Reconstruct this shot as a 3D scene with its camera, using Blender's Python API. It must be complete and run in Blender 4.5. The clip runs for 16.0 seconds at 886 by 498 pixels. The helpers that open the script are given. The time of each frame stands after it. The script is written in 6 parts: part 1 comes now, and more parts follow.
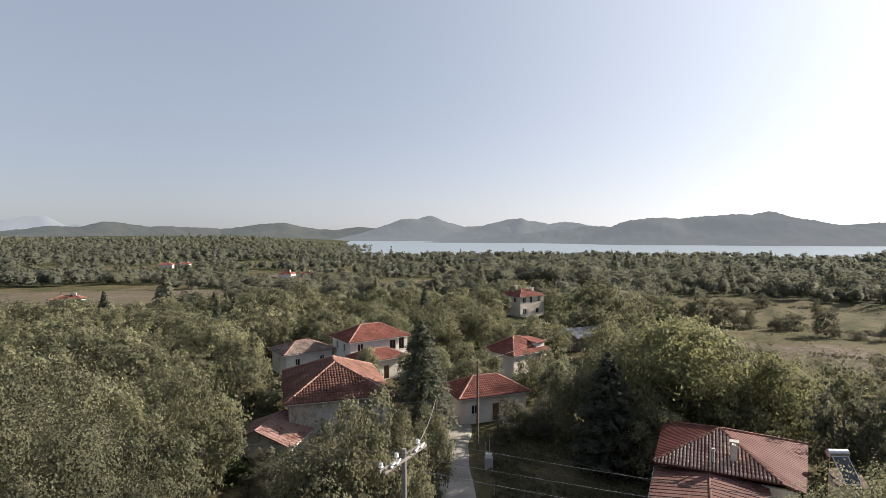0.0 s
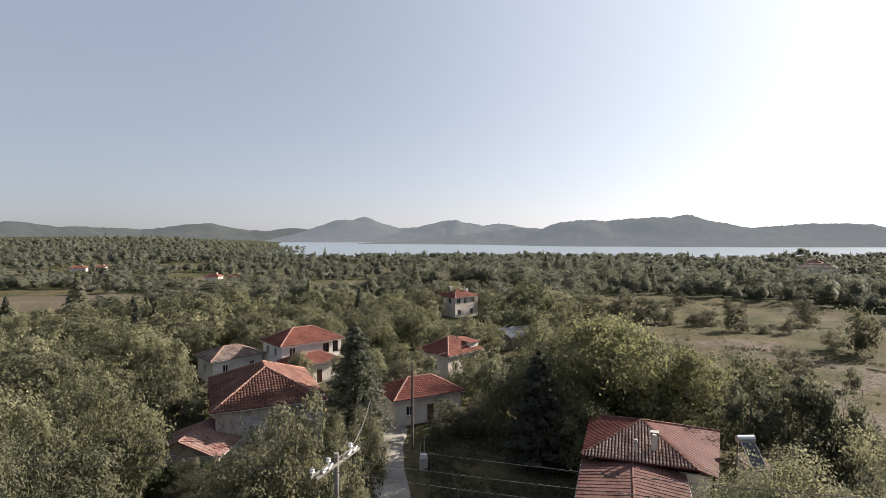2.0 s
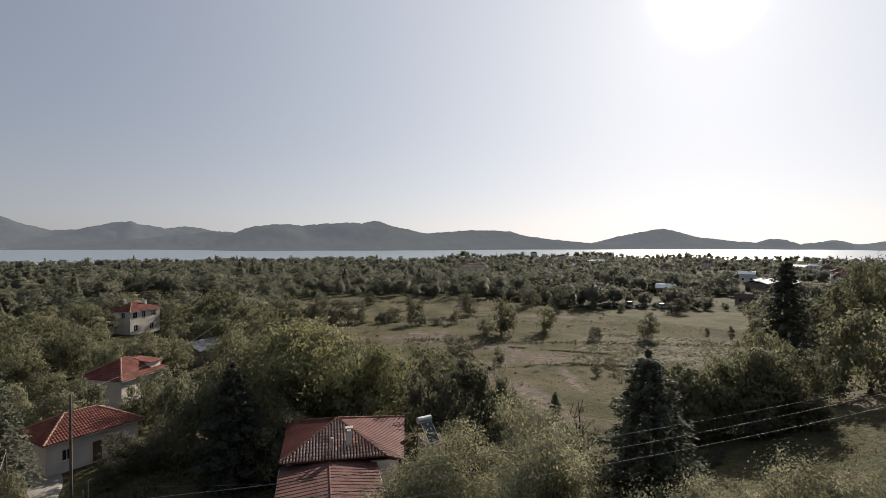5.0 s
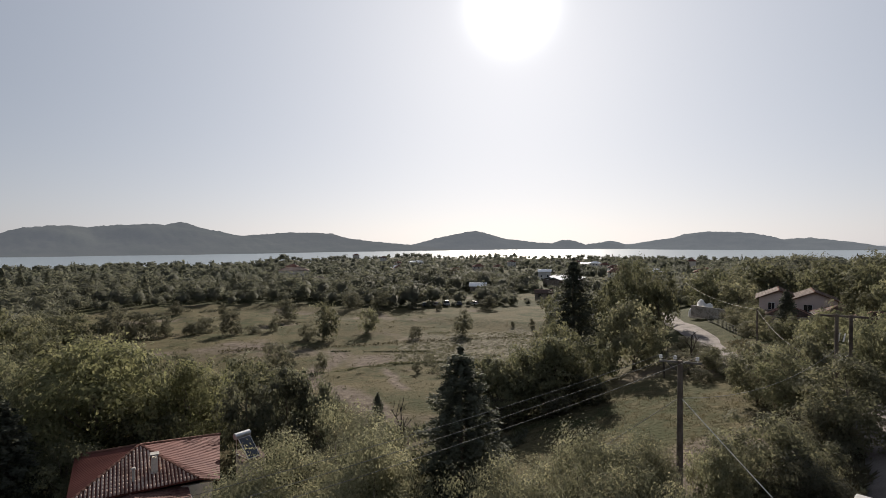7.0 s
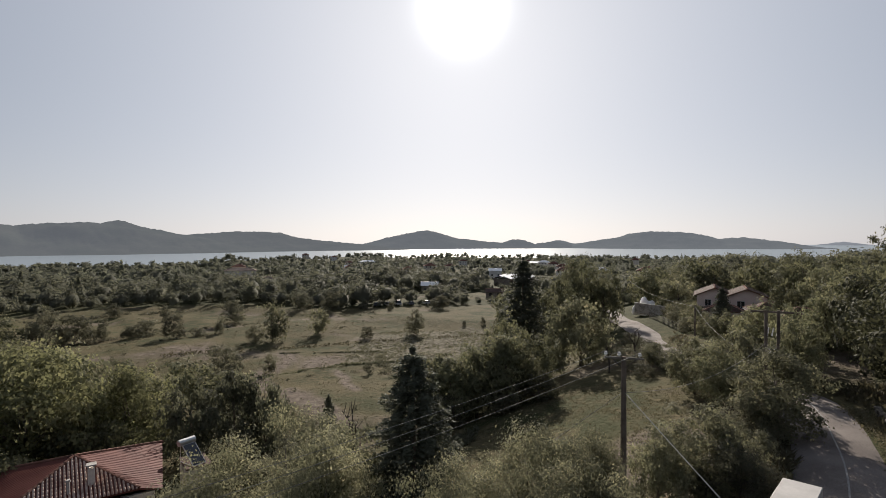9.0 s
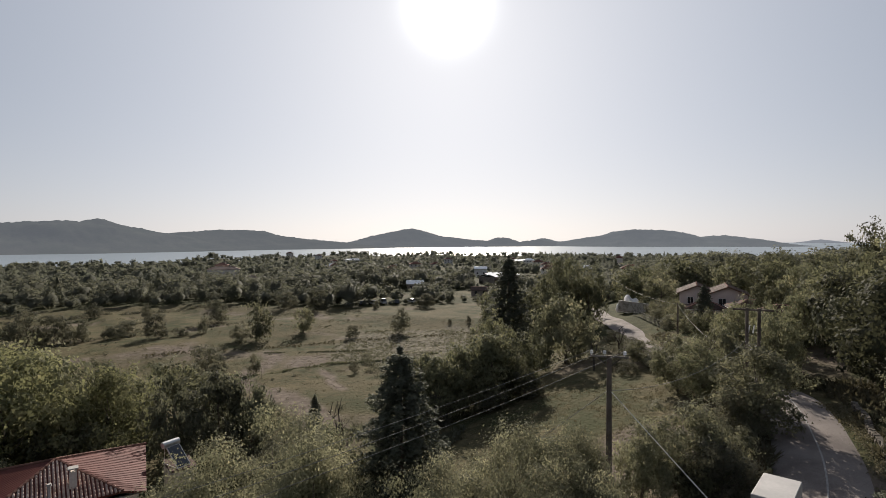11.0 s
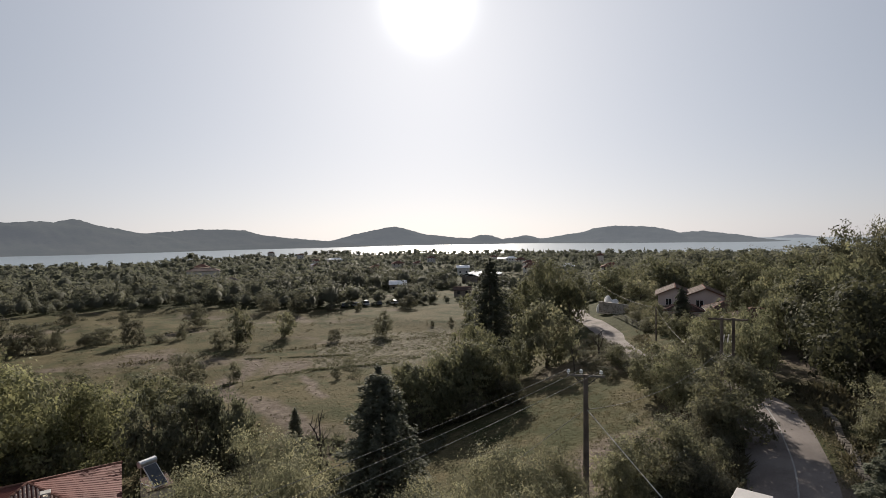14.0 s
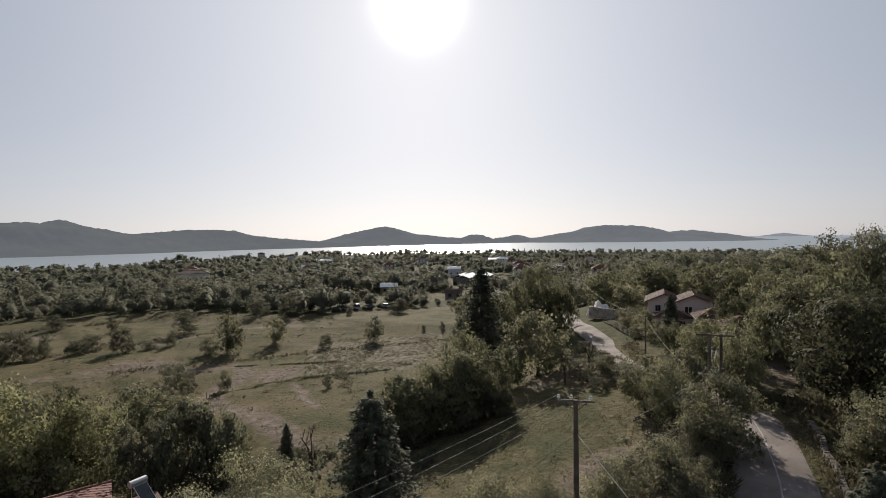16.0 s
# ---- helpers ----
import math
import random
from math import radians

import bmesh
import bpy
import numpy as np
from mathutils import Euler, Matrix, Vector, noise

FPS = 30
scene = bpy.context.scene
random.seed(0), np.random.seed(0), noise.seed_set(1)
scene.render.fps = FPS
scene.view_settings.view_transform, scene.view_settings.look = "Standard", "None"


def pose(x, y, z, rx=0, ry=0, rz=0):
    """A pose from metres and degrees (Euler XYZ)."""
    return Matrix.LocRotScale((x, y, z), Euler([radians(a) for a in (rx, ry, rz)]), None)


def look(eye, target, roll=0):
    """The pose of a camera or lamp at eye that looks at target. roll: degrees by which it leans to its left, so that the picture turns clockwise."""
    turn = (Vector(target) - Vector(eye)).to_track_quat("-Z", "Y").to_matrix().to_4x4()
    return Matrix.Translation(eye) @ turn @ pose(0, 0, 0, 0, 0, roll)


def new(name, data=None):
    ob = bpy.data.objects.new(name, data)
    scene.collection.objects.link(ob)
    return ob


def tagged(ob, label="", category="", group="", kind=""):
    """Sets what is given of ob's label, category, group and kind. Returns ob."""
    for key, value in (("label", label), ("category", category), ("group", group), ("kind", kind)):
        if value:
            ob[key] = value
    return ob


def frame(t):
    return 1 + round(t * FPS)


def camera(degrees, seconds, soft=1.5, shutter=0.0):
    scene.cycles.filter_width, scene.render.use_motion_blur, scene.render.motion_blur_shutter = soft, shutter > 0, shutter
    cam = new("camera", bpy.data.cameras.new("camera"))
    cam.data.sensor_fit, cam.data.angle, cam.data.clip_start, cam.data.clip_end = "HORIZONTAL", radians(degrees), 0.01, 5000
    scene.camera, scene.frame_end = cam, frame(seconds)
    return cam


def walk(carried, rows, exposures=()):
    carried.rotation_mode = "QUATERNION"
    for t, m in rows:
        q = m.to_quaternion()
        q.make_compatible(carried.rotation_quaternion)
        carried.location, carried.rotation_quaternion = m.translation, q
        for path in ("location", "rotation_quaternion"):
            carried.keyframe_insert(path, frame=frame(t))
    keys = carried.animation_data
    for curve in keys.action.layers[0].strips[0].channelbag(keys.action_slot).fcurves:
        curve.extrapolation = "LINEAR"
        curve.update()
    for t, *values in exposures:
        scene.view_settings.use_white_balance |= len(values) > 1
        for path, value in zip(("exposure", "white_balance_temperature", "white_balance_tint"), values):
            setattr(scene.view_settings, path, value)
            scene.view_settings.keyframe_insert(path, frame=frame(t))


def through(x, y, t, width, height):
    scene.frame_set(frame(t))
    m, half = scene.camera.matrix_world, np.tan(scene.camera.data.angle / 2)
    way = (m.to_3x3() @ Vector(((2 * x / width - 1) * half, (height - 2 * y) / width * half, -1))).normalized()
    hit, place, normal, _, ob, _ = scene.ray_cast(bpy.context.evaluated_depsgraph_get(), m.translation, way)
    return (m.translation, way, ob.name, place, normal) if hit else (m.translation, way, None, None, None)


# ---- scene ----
EXPOSURES = [(0.0, 1.50), (2.0, 1.46), (3.5, 1.16), (5.0, 0.80), (8.0, 0.71), (16.0, 0.71)]
cam = camera(78.69, 16.0, soft=0.7)
CAM_HEIGHT = 22.0
ROWS = [
    # seconds, x, y, rise, yaw, pitch, roll
    (0.0, 0.00, 0.00, -0.00, 1.49, -1.71, -0.20),
    (0.5, -0.02, 0.01, 0.02, 0.40, -1.70, -0.20),
    (1.0, -0.01, -0.01, 0.02, 0.05, -1.70, -0.19),
    (1.5, 0.03, -0.05, 0.01, -1.94, -1.67, -0.14),
    (2.0, 0.08, -0.04, -0.01, -5.36, -1.58, -0.08),
    (2.5, 0.12, -0.04, 0.00, -10.22, -1.53, 0.00),
    (3.0, 0.11, -0.03, 0.03, -15.57, -1.46, 0.08),
    (3.5, 0.07, -0.02, 0.05, -20.90, -1.38, 0.17),
    (4.0, 0.06, -0.01, 0.07, -26.37, -1.29, 0.18),
    (4.5, 0.07, -0.02, 0.10, -31.70, -1.18, 0.16),
    (5.0, 0.10, -0.06, 0.12, -36.75, -1.11, 0.15),
    (5.2, 0.10, -0.06, 0.12, -38.83, -1.11, 0.15),
    (7.3, -0.46, -0.66, 0.43, -57.45, -0.87, -0.18),
    (7.5, -0.46, -0.66, 0.43, -58.53, -0.87, -0.19),
    (8.0, -0.49, -0.68, 0.43, -59.54, -0.88, -0.12),
    (8.5, -0.53, -0.70, 0.45, -60.06, -0.92, -0.10),
    (9.0, -0.58, -0.69, 0.48, -60.58, -0.97, -0.10),
    (11.5, -0.69, -0.63, 0.67, -62.46, -1.21, -0.23),
    (12.0, -0.67, -0.67, 0.81, -62.77, -1.24, -0.31),
    (12.5, -0.65, -0.71, 1.00, -63.09, -1.25, -0.37),
    (13.0, -0.61, -0.76, 1.22, -63.40, -1.27, -0.46),
    (13.5, -0.55, -0.81, 1.48, -63.69, -1.36, -0.53),
    (14.0, -0.50, -0.89, 1.78, -63.95, -1.44, -0.66),
    (14.5, -0.49, -0.96, 2.13, -64.23, -1.49, -0.73),
    (15.0, -0.53, -0.98, 2.48, -64.48, -1.51, -0.82),
    (15.5, -0.57, -0.99, 2.83, -64.70, -1.51, -0.85),
    (16.0, -0.64, -0.97, 3.19, -64.90, -1.51, -0.81),
]
walk(cam, [(t, pose(x, y, CAM_HEIGHT + z, 90 + p, 0, yaw) @ pose(0, 0, 0, 0, 0, roll)) for t, x, y, z, yaw, p, roll in ROWS], EXPOSURES)

# ---- sky and sun ----
SUN_AZ, SUN_EL = 62.7, 23.2          # degrees, clockwise from +y; above the horizon
world = bpy.data.worlds.new("sky")
scene.world = world
world.use_nodes = True
wn = world.node_tree.nodes
wl = world.node_tree.links
sky = wn.new("ShaderNodeTexSky")
sky.sky_type = "NISHITA"
sky.sun_disc = False
sky.sun_elevation = radians(SUN_EL)
sky.sun_rotation = radians(SUN_AZ)
sky.altitude = 800.0
sky.air_density = 1.0
sky.dust_density = 2.0
sky.ozone_density = 1.0
wn["Background"].inputs["Strength"].default_value = 0.665
soften = wn.new("ShaderNodeGamma")
soften.inputs["Gamma"].default_value = 0.5
wl.new(sky.outputs["Color"], soften.inputs["Color"])


def world_op(op, *args):
    """A vector or scalar sum in the sky's nodes."""
    node = wn.new("ShaderNodeVectorMath" if op in ("MULTIPLY_ADD", "DOT_PRODUCT", "NORMALIZE") else "ShaderNodeMath")
    node.operation = op
    for i, v in enumerate(args):
        if hasattr(v, "links"):
            wl.new(v, node.inputs[i])
        else:
            node.inputs[i].default_value = v
    return node


# pale evening haze over the whole sky, and the bright air round the sun
toward = Vector((math.sin(radians(SUN_AZ)) * math.cos(radians(SUN_EL)), math.cos(radians(SUN_AZ)) * math.cos(radians(SUN_EL)), math.sin(radians(SUN_EL))))
haze = world_op("MULTIPLY_ADD", soften.outputs["Color"], (0.084, 0.087, 0.098), (0.098, 0.103, 0.117))
way = wn.new("ShaderNodeTexCoord")
near_sun = world_op("DOT_PRODUCT", way.outputs["Generated"], tuple(toward))
facing = world_op("MAXIMUM", near_sun.outputs["Value"], 0.0)
up = wn.new("ShaderNodeSeparateXYZ")
wl.new(way.outputs["Generated"], up.inputs[0])
low = world_op("SUBTRACT", 1.0, world_op("ABSOLUTE", up.outputs["Z"]).outputs[0])
band = world_op("POWER", low.outputs[0], 9.0)
core = world_op("POWER", facing.outputs[0], 780.0)
wide = world_op("POWER", facing.outputs[0], 3.5)
wide_add = world_op("MULTIPLY_ADD", wide.outputs[0], (0.285, 0.295, 0.303), haze.outputs["Vector"])
glow = world_op("MULTIPLY", band.outputs[0], facing.outputs[0])
band_add = world_op("MULTIPLY_ADD", glow.outputs[0], (0.19, 0.18, 0.20), wide_add.outputs["Vector"])
core_add = world_op("MULTIPLY_ADD", core.outputs[0], (1.6, 1.58, 1.5), band_add.outputs["Vector"])
wl.new(core_add.outputs["Vector"], wn["Background"].inputs["Color"])

sun = new("sun", bpy.data.lights.new("sun", "SUN"))
sun.data.energy = 5.0
sun.data.angle = radians(0.53)
sun.data.color = (1.0, 0.91, 0.80)
sun.matrix_world = look(toward * 200, (0, 0, 0))

# ---- materials ----
def mat(name, c1, c2, rough=0.8, scale=1.0, fine=12.0, bump=0.3, metal=0.0, spec=0.06, rnd=0.0, island=0.0, speck=0.35):
    """Two base colours mixed by a broad and a fine noise, with relief. Scales are per metre."""
    m = bpy.data.materials.new(name)
    m.use_nodes = True
    n, l = m.node_tree.nodes, m.node_tree.links
    p = n["Principled BSDF"]
    co = n.new("ShaderNodeTexCoord")
    a = n.new("ShaderNodeTexNoise")
    a.inputs["Scale"].default_value = scale
    a.inputs["Detail"].default_value = 5.0
    b = n.new("ShaderNodeTexNoise")
    b.inputs["Scale"].default_value = fine
    b.inputs["Detail"].default_value = 3.0
    for t in (a, b):
        l.new(co.outputs["Object"], t.inputs["Vector"])
    mix = n.new("ShaderNodeMath")
    mix.operation = "MULTIPLY_ADD"
    mix.inputs[1].default_value = speck
    l.new(b.outputs["Fac"], mix.inputs[0])
    l.new(a.outputs["Fac"], mix.inputs[2])
    ramp = n.new("ShaderNodeValToRGB")
    ramp.color_ramp.elements[0].position = 0.36 + speck * 0.4
    ramp.color_ramp.elements[1].position = 0.64 + speck * 0.6
    ramp.color_ramp.elements[0].color = (*c1, 1)
    ramp.color_ramp.elements[1].color = (*c2, 1)
    l.new(mix.outputs[0], ramp.inputs["Fac"])
    colour = ramp.outputs["Color"]
    for amount, node, socket in ((rnd, "ShaderNodeObjectInfo", "Random"), (island, "ShaderNodeNewGeometry", "Random Per Island")):
        if amount:
            src = n.new(node)
            mr = n.new("ShaderNodeMapRange")
            mr.inputs["To Min"].default_value = 1 - amount
            mr.inputs["To Max"].default_value = 1 + amount
            l.new(src.outputs[socket], mr.inputs["Value"])
            vm = n.new("ShaderNodeVectorMath")
            vm.operation = "SCALE"
            l.new(colour, vm.inputs[0])
            l.new(mr.outputs["Result"], vm.inputs["Scale"])
            colour = vm.outputs["Vector"]
    l.new(colour, p.inputs["Base Color"])
    p.inputs["Roughness"].default_value = rough
    p.inputs["Metallic"].default_value = metal
    p.inputs["Specular IOR Level"].default_value = spec
    if bump:
        bp = n.new("ShaderNodeBump")
        bp.inputs["Strength"].default_value = bump
        bp.inputs["Distance"].default_value = 0.03
        l.new(b.outputs["Fac"], bp.inputs["Height"])
        l.new(bp.outputs["Normal"], p.inputs["Normal"])
    return m


def leaf_mat(name, dark, light, warm, through=0.46, rnd=0.32, vary=0.4):
    """Leaves: colour varies leaf by leaf and tree by tree; some light passes through."""
    m = bpy.data.materials.new(name)
    m.use_nodes = True
    n, l = m.node_tree.nodes, m.node_tree.links
    p = n["Principled BSDF"]
    geo, info = n.new("ShaderNodeNewGeometry"), n.new("ShaderNodeObjectInfo")
    co, big = n.new("ShaderNodeTexCoord"), n.new("ShaderNodeTexNoise")
    big.inputs["Scale"].default_value = 0.35
    big.inputs["Detail"].default_value = 2.0
    l.new(geo.outputs["Position"], big.inputs["Vector"])
    ramp = n.new("ShaderNodeValToRGB")
    r = ramp.color_ramp
    r.elements[0].color, r.elements[1].color = (*dark, 1), (*warm, 1)
    mid = r.elements.new(0.62)
    mid.color = (*light, 1)
    ad = n.new("ShaderNodeMath")
    ad.operation = "MULTIPLY_ADD"
    ad.inputs[1].default_value = vary
    l.new(geo.outputs["Random Per Island"], ad.inputs[0])
    sh = n.new("ShaderNodeMath")
    sh.operation = "MULTIPLY_ADD"
    sh.inputs[1].default_value = 0.9
    sh.inputs[2].default_value = 0.025 - vary / 2
    l.new(big.outputs["Fac"], sh.inputs[0])
    l.new(sh.outputs[0], ad.inputs[2])
    l.new(ad.outputs[0], ramp.inputs["Fac"])
    mr = n.new("ShaderNodeMapRange")
    mr.inputs["To Min"].default_value = 1 - rnd
    mr.inputs["To Max"].default_value = 1 + rnd
    l.new(info.outputs["Random"], mr.inputs["Value"])
    vm = n.new("ShaderNodeVectorMath")
    vm.operation = "SCALE"
    l.new(ramp.outputs["Color"], vm.inputs[0])
    l.new(mr.outputs["Result"], vm.inputs["Scale"])
    l.new(vm.outputs["Vector"], p.inputs["Base Color"])
    p.inputs["Roughness"].default_value = 0.75
    p.inputs["Specular IOR Level"].default_value = 0.06
    p.inputs["Sheen Weight"].default_value = 0.06
    p.inputs["Sheen Roughness"].default_value = 0.8
    p.inputs["Sheen Tint"].default_value = (0.95, 0.93, 0.92, 1)
    tr = n.new("ShaderNodeBsdfTranslucent")
    l.new(vm.outputs["Vector"], tr.inputs["Color"])
    ms = n.new("ShaderNodeMixShader")
    ms.inputs["Fac"].default_value = through
    l.new(p.outputs[0], ms.inputs[1])
    l.new(tr.outputs[0], ms.inputs[2])
    l.new(ms.outputs[0], n["Material Output"].inputs["Surface"])
    return m


M = {
    "leaf_oak": leaf_mat("oak leaves", (0.062, 0.067, 0.039), (0.155, 0.152, 0.085), (0.277, 0.250, 0.151)),
    # the dark of backlit crowns is painted into this leaf colour
    "leaf_holm": leaf_mat("dark oak leaves", (0.042, 0.046, 0.027), (0.095, 0.095, 0.053), (0.180, 0.166, 0.100), 0.38),
    # oak leaves with the left trees' mutual shade put into their colour
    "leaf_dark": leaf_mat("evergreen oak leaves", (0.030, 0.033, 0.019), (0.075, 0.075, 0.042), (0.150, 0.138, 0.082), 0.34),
    # distant leaves, paled and greyed to paint in the haze over the woods
    "leaf_mid": leaf_mat("wood leaves paled for haze", (0.092, 0.095, 0.066), (0.161, 0.161, 0.108), (0.232, 0.220, 0.152), 0.54, vary=0.12),
    "leaf_far": leaf_mat("woodland leaves paled for haze", (0.108, 0.113, 0.081), (0.148, 0.153, 0.108), (0.186, 0.186, 0.132), 0.58, vary=0.08),
    "leaf_maple": leaf_mat("maple leaves", (0.100, 0.106, 0.052), (0.190, 0.188, 0.094), (0.275, 0.252, 0.134), 0.52),
    "leaf_walnut": leaf_mat("walnut leaves", (0.091, 0.095, 0.057), (0.198, 0.190, 0.114), (0.344, 0.303, 0.190), 0.52),
    "leaf_olive": leaf_mat("willow leaves", (0.075, 0.080, 0.052), (0.145, 0.145, 0.092), (0.235, 0.220, 0.148), 0.46),
    "leaf_bush": leaf_mat("bush leaves", (0.068, 0.071, 0.048), (0.135, 0.128, 0.085), (0.205, 0.185, 0.124), 0.5),
    "needle": leaf_mat("spruce needles", (0.053, 0.059, 0.040), (0.106, 0.112, 0.075), (0.181, 0.175, 0.117), 0.36),
    "grass": leaf_mat("dry grass", (0.071, 0.066, 0.039), (0.121, 0.106, 0.063), (0.183, 0.154, 0.100), 0.35),
    "bark": mat("bark", (0.06, 0.05, 0.04), (0.17, 0.145, 0.115), 0.9, 2.0, 25.0, 0.8, spec=0.1),
    "dead_wood": mat("dark dead wood", (0.045, 0.038, 0.032), (0.10, 0.085, 0.072), 0.9, 2.0, 25.0, 0.8),
    "verge_stone": mat("dark earthy stone", (0.06, 0.053, 0.046), (0.145, 0.128, 0.108), 0.95, 1.5, 8.0, 0.6, rnd=0.3, speck=0.8),
    "ivy": leaf_mat("ivy leaves", (0.037, 0.053, 0.018), (0.074, 0.095, 0.033), (0.127, 0.138, 0.050)),
    "tile_old": mat("weathered clay tile", (0.085, 0.044, 0.035), (0.168, 0.085, 0.066), 0.8, 0.5, 6.0, 0.3, island=0.22),
    "tile_red": mat("red clay tile", (0.135, 0.050, 0.039), (0.218, 0.086, 0.066), 0.75, 0.5, 6.0, 0.25, island=0.15),
    "tile_dark": mat("brown clay tile", (0.10, 0.05, 0.04), (0.2, 0.1, 0.075), 0.8, 0.5, 6.0, 0.3, island=0.2),
    "tile_brown": mat("dark brown tile", (0.062, 0.042, 0.037), (0.125, 0.085, 0.070), 0.8, 0.5, 6.0, 0.3, island=0.2),
    "tile_faded": mat("faded grey-brown tile", (0.13, 0.092, 0.078), (0.27, 0.215, 0.185), 0.85, 0.6, 6.0, 0.3, island=0.25),
    "tile_pale": mat("pale weathered barrel tile", (0.32, 0.21, 0.165), (0.56, 0.44, 0.37), 0.8, 0.6, 6.0, 0.3, island=0.2),
    "red_sheet": mat("dark red roof sheet", (0.086, 0.031, 0.026), (0.134, 0.051, 0.042), 0.6, 0.5, 5.0, 0.15),
    "arm": mat("bleached crossarm wood", (0.12, 0.11, 0.10), (0.21, 0.195, 0.175), 0.85, 1.0, 15.0, 0.3),
    "ridge": mat("ridge mortar and clay", (0.23, 0.115, 0.088), (0.36, 0.235, 0.185), 0.85, 2.0, 14.0, 0.4),
    "rust": mat("rusty painted sheet metal", (0.066, 0.030, 0.026), (0.140, 0.076, 0.064), 0.8, 0.7, 5.0, 0.2, spec=0.08, speck=0.8),
    "rust_light": mat("pale rusted sheet metal", (0.094, 0.038, 0.031), (0.22, 0.14, 0.12), 0.6, 0.8, 4.0, 0.2, speck=0.9),
    "zinc": mat("weathered zinc sheet", (0.14, 0.14, 0.145), (0.40, 0.40, 0.41), 0.5, 0.6, 5.0, 0.2, metal=0.3),
    "stone": mat("grey stone wall", (0.22, 0.20, 0.17), (0.46, 0.42, 0.37), 0.9, 1.2, 5.0, 0.8, speck=0.8),
    "white": mat("white wall paint", (0.52, 0.49, 0.45), (0.70, 0.67, 0.63), 0.85, 0.5, 8.0, 0.2),
    "cream": mat("cream plaster", (0.50, 0.44, 0.38), (0.68, 0.62, 0.55), 0.9, 0.5, 8.0, 0.25),
    "pink": mat("pale pink plaster", (0.52, 0.42, 0.38), (0.64, 0.53, 0.48), 0.9, 0.4, 8.0, 0.2),
    "grey_plaster": mat("grey plaster", (0.33, 0.32, 0.31), (0.5, 0.49, 0.47), 0.9, 0.6, 8.0, 0.3),
    "concrete": mat("concrete", (0.30, 0.28, 0.26), (0.46, 0.44, 0.41), 0.9, 0.8, 16.0, 0.3),
    "pole_concrete": mat("weathered concrete pole", (0.13, 0.125, 0.118), (0.23, 0.22, 0.205), 0.9, 0.8, 16.0, 0.3),
    "asphalt": mat("worn asphalt", (0.112, 0.097, 0.090), (0.200, 0.176, 0.162), 0.88, 0.35, 14.0, 0.4, speck=0.8),
    "lane": mat("old concrete lane", (0.165, 0.148, 0.128), (0.31, 0.285, 0.252), 0.9, 0.35, 20.0, 0.3, speck=0.6),
    "line": mat("worn road paint", (0.17, 0.165, 0.16), (0.30, 0.29, 0.28), 0.8, 1.5, 20.0, 0.1, speck=0.9),
    "wood_pole": mat("weathered pole wood", (0.07, 0.055, 0.045), (0.17, 0.14, 0.115), 0.9, 1.0, 20.0, 0.4),
    "wood": mat("grey boards", (0.13, 0.105, 0.085), (0.27, 0.23, 0.19), 0.9, 1.0, 15.0, 0.4, rnd=0.2),
    "steel": mat("galvanised steel", (0.42, 0.42, 0.42), (0.58, 0.58, 0.58), 0.4, 2.0, 20.0, 0.05, metal=0.85),
    "dark_metal": mat("dark painted metal", (0.045, 0.042, 0.04), (0.09, 0.085, 0.08), 0.6, 2.0, 20.0, 0.1),
    "porcelain": mat("white insulator", (0.68, 0.67, 0.65), (0.80, 0.79, 0.77), 0.3, 3.0, 20.0, 0.0),
    "wire": mat("aluminium wire", (0.12, 0.117, 0.112), (0.20, 0.195, 0.186), 0.7, 1.0, 5.0, 0.0, metal=0.3),
    "glass": mat("dark window glass", (0.02, 0.022, 0.025), (0.035, 0.037, 0.04), 0.08, 0.5, 3.0, 0.0, spec=0.5),
    "panel": mat("solar collector glass", (0.025, 0.028, 0.035), (0.045, 0.05, 0.06), 0.12, 1.0, 6.0, 0.0, spec=0.5),
    "frame": mat("white window frame", (0.6, 0.58, 0.55), (0.74, 0.72, 0.7), 0.6, 2.0, 12.0, 0.05),
    "shutter": mat("grey shutter", (0.36, 0.35, 0.35), (0.5, 0.49, 0.48), 0.7, 1.0, 12.0, 0.1),
    "brown_wood": mat("brown varnished wood", (0.11, 0.06, 0.04), (0.2, 0.115, 0.075), 0.6, 1.0, 12.0, 0.2),
    "van_white": mat("dusty white vehicle paint", (0.36, 0.345, 0.33), (0.46, 0.44, 0.42), 0.5, 0.5, 5.0, 0.0, spec=0.25),
    "rubber": mat("tyre rubber", (0.02, 0.02, 0.02), (0.04, 0.04, 0.04), 0.85, 2.0, 12.0, 0.1),
    "tarp": mat("white tarpaulin", (0.62, 0.61, 0.6), (0.8, 0.8, 0.79), 0.6, 1.0, 6.0, 0.4),
    "car_blue": mat("dark car paint", (0.03, 0.035, 0.05), (0.05, 0.055, 0.07), 0.3, 0.5, 5.0, 0.0, spec=0.5),
    "car_grey": mat("silver car paint", (0.34, 0.34, 0.35), (0.42, 0.42, 0.43), 0.35, 0.5, 5.0, 0.0, metal=0.4),
}

# ---- the land ----
LAKE = -18.0


def ease(v, a, b):
    s = np.clip((v - a) / (b - a), 0, 1)
    return s * s * (3 - 2 * s)


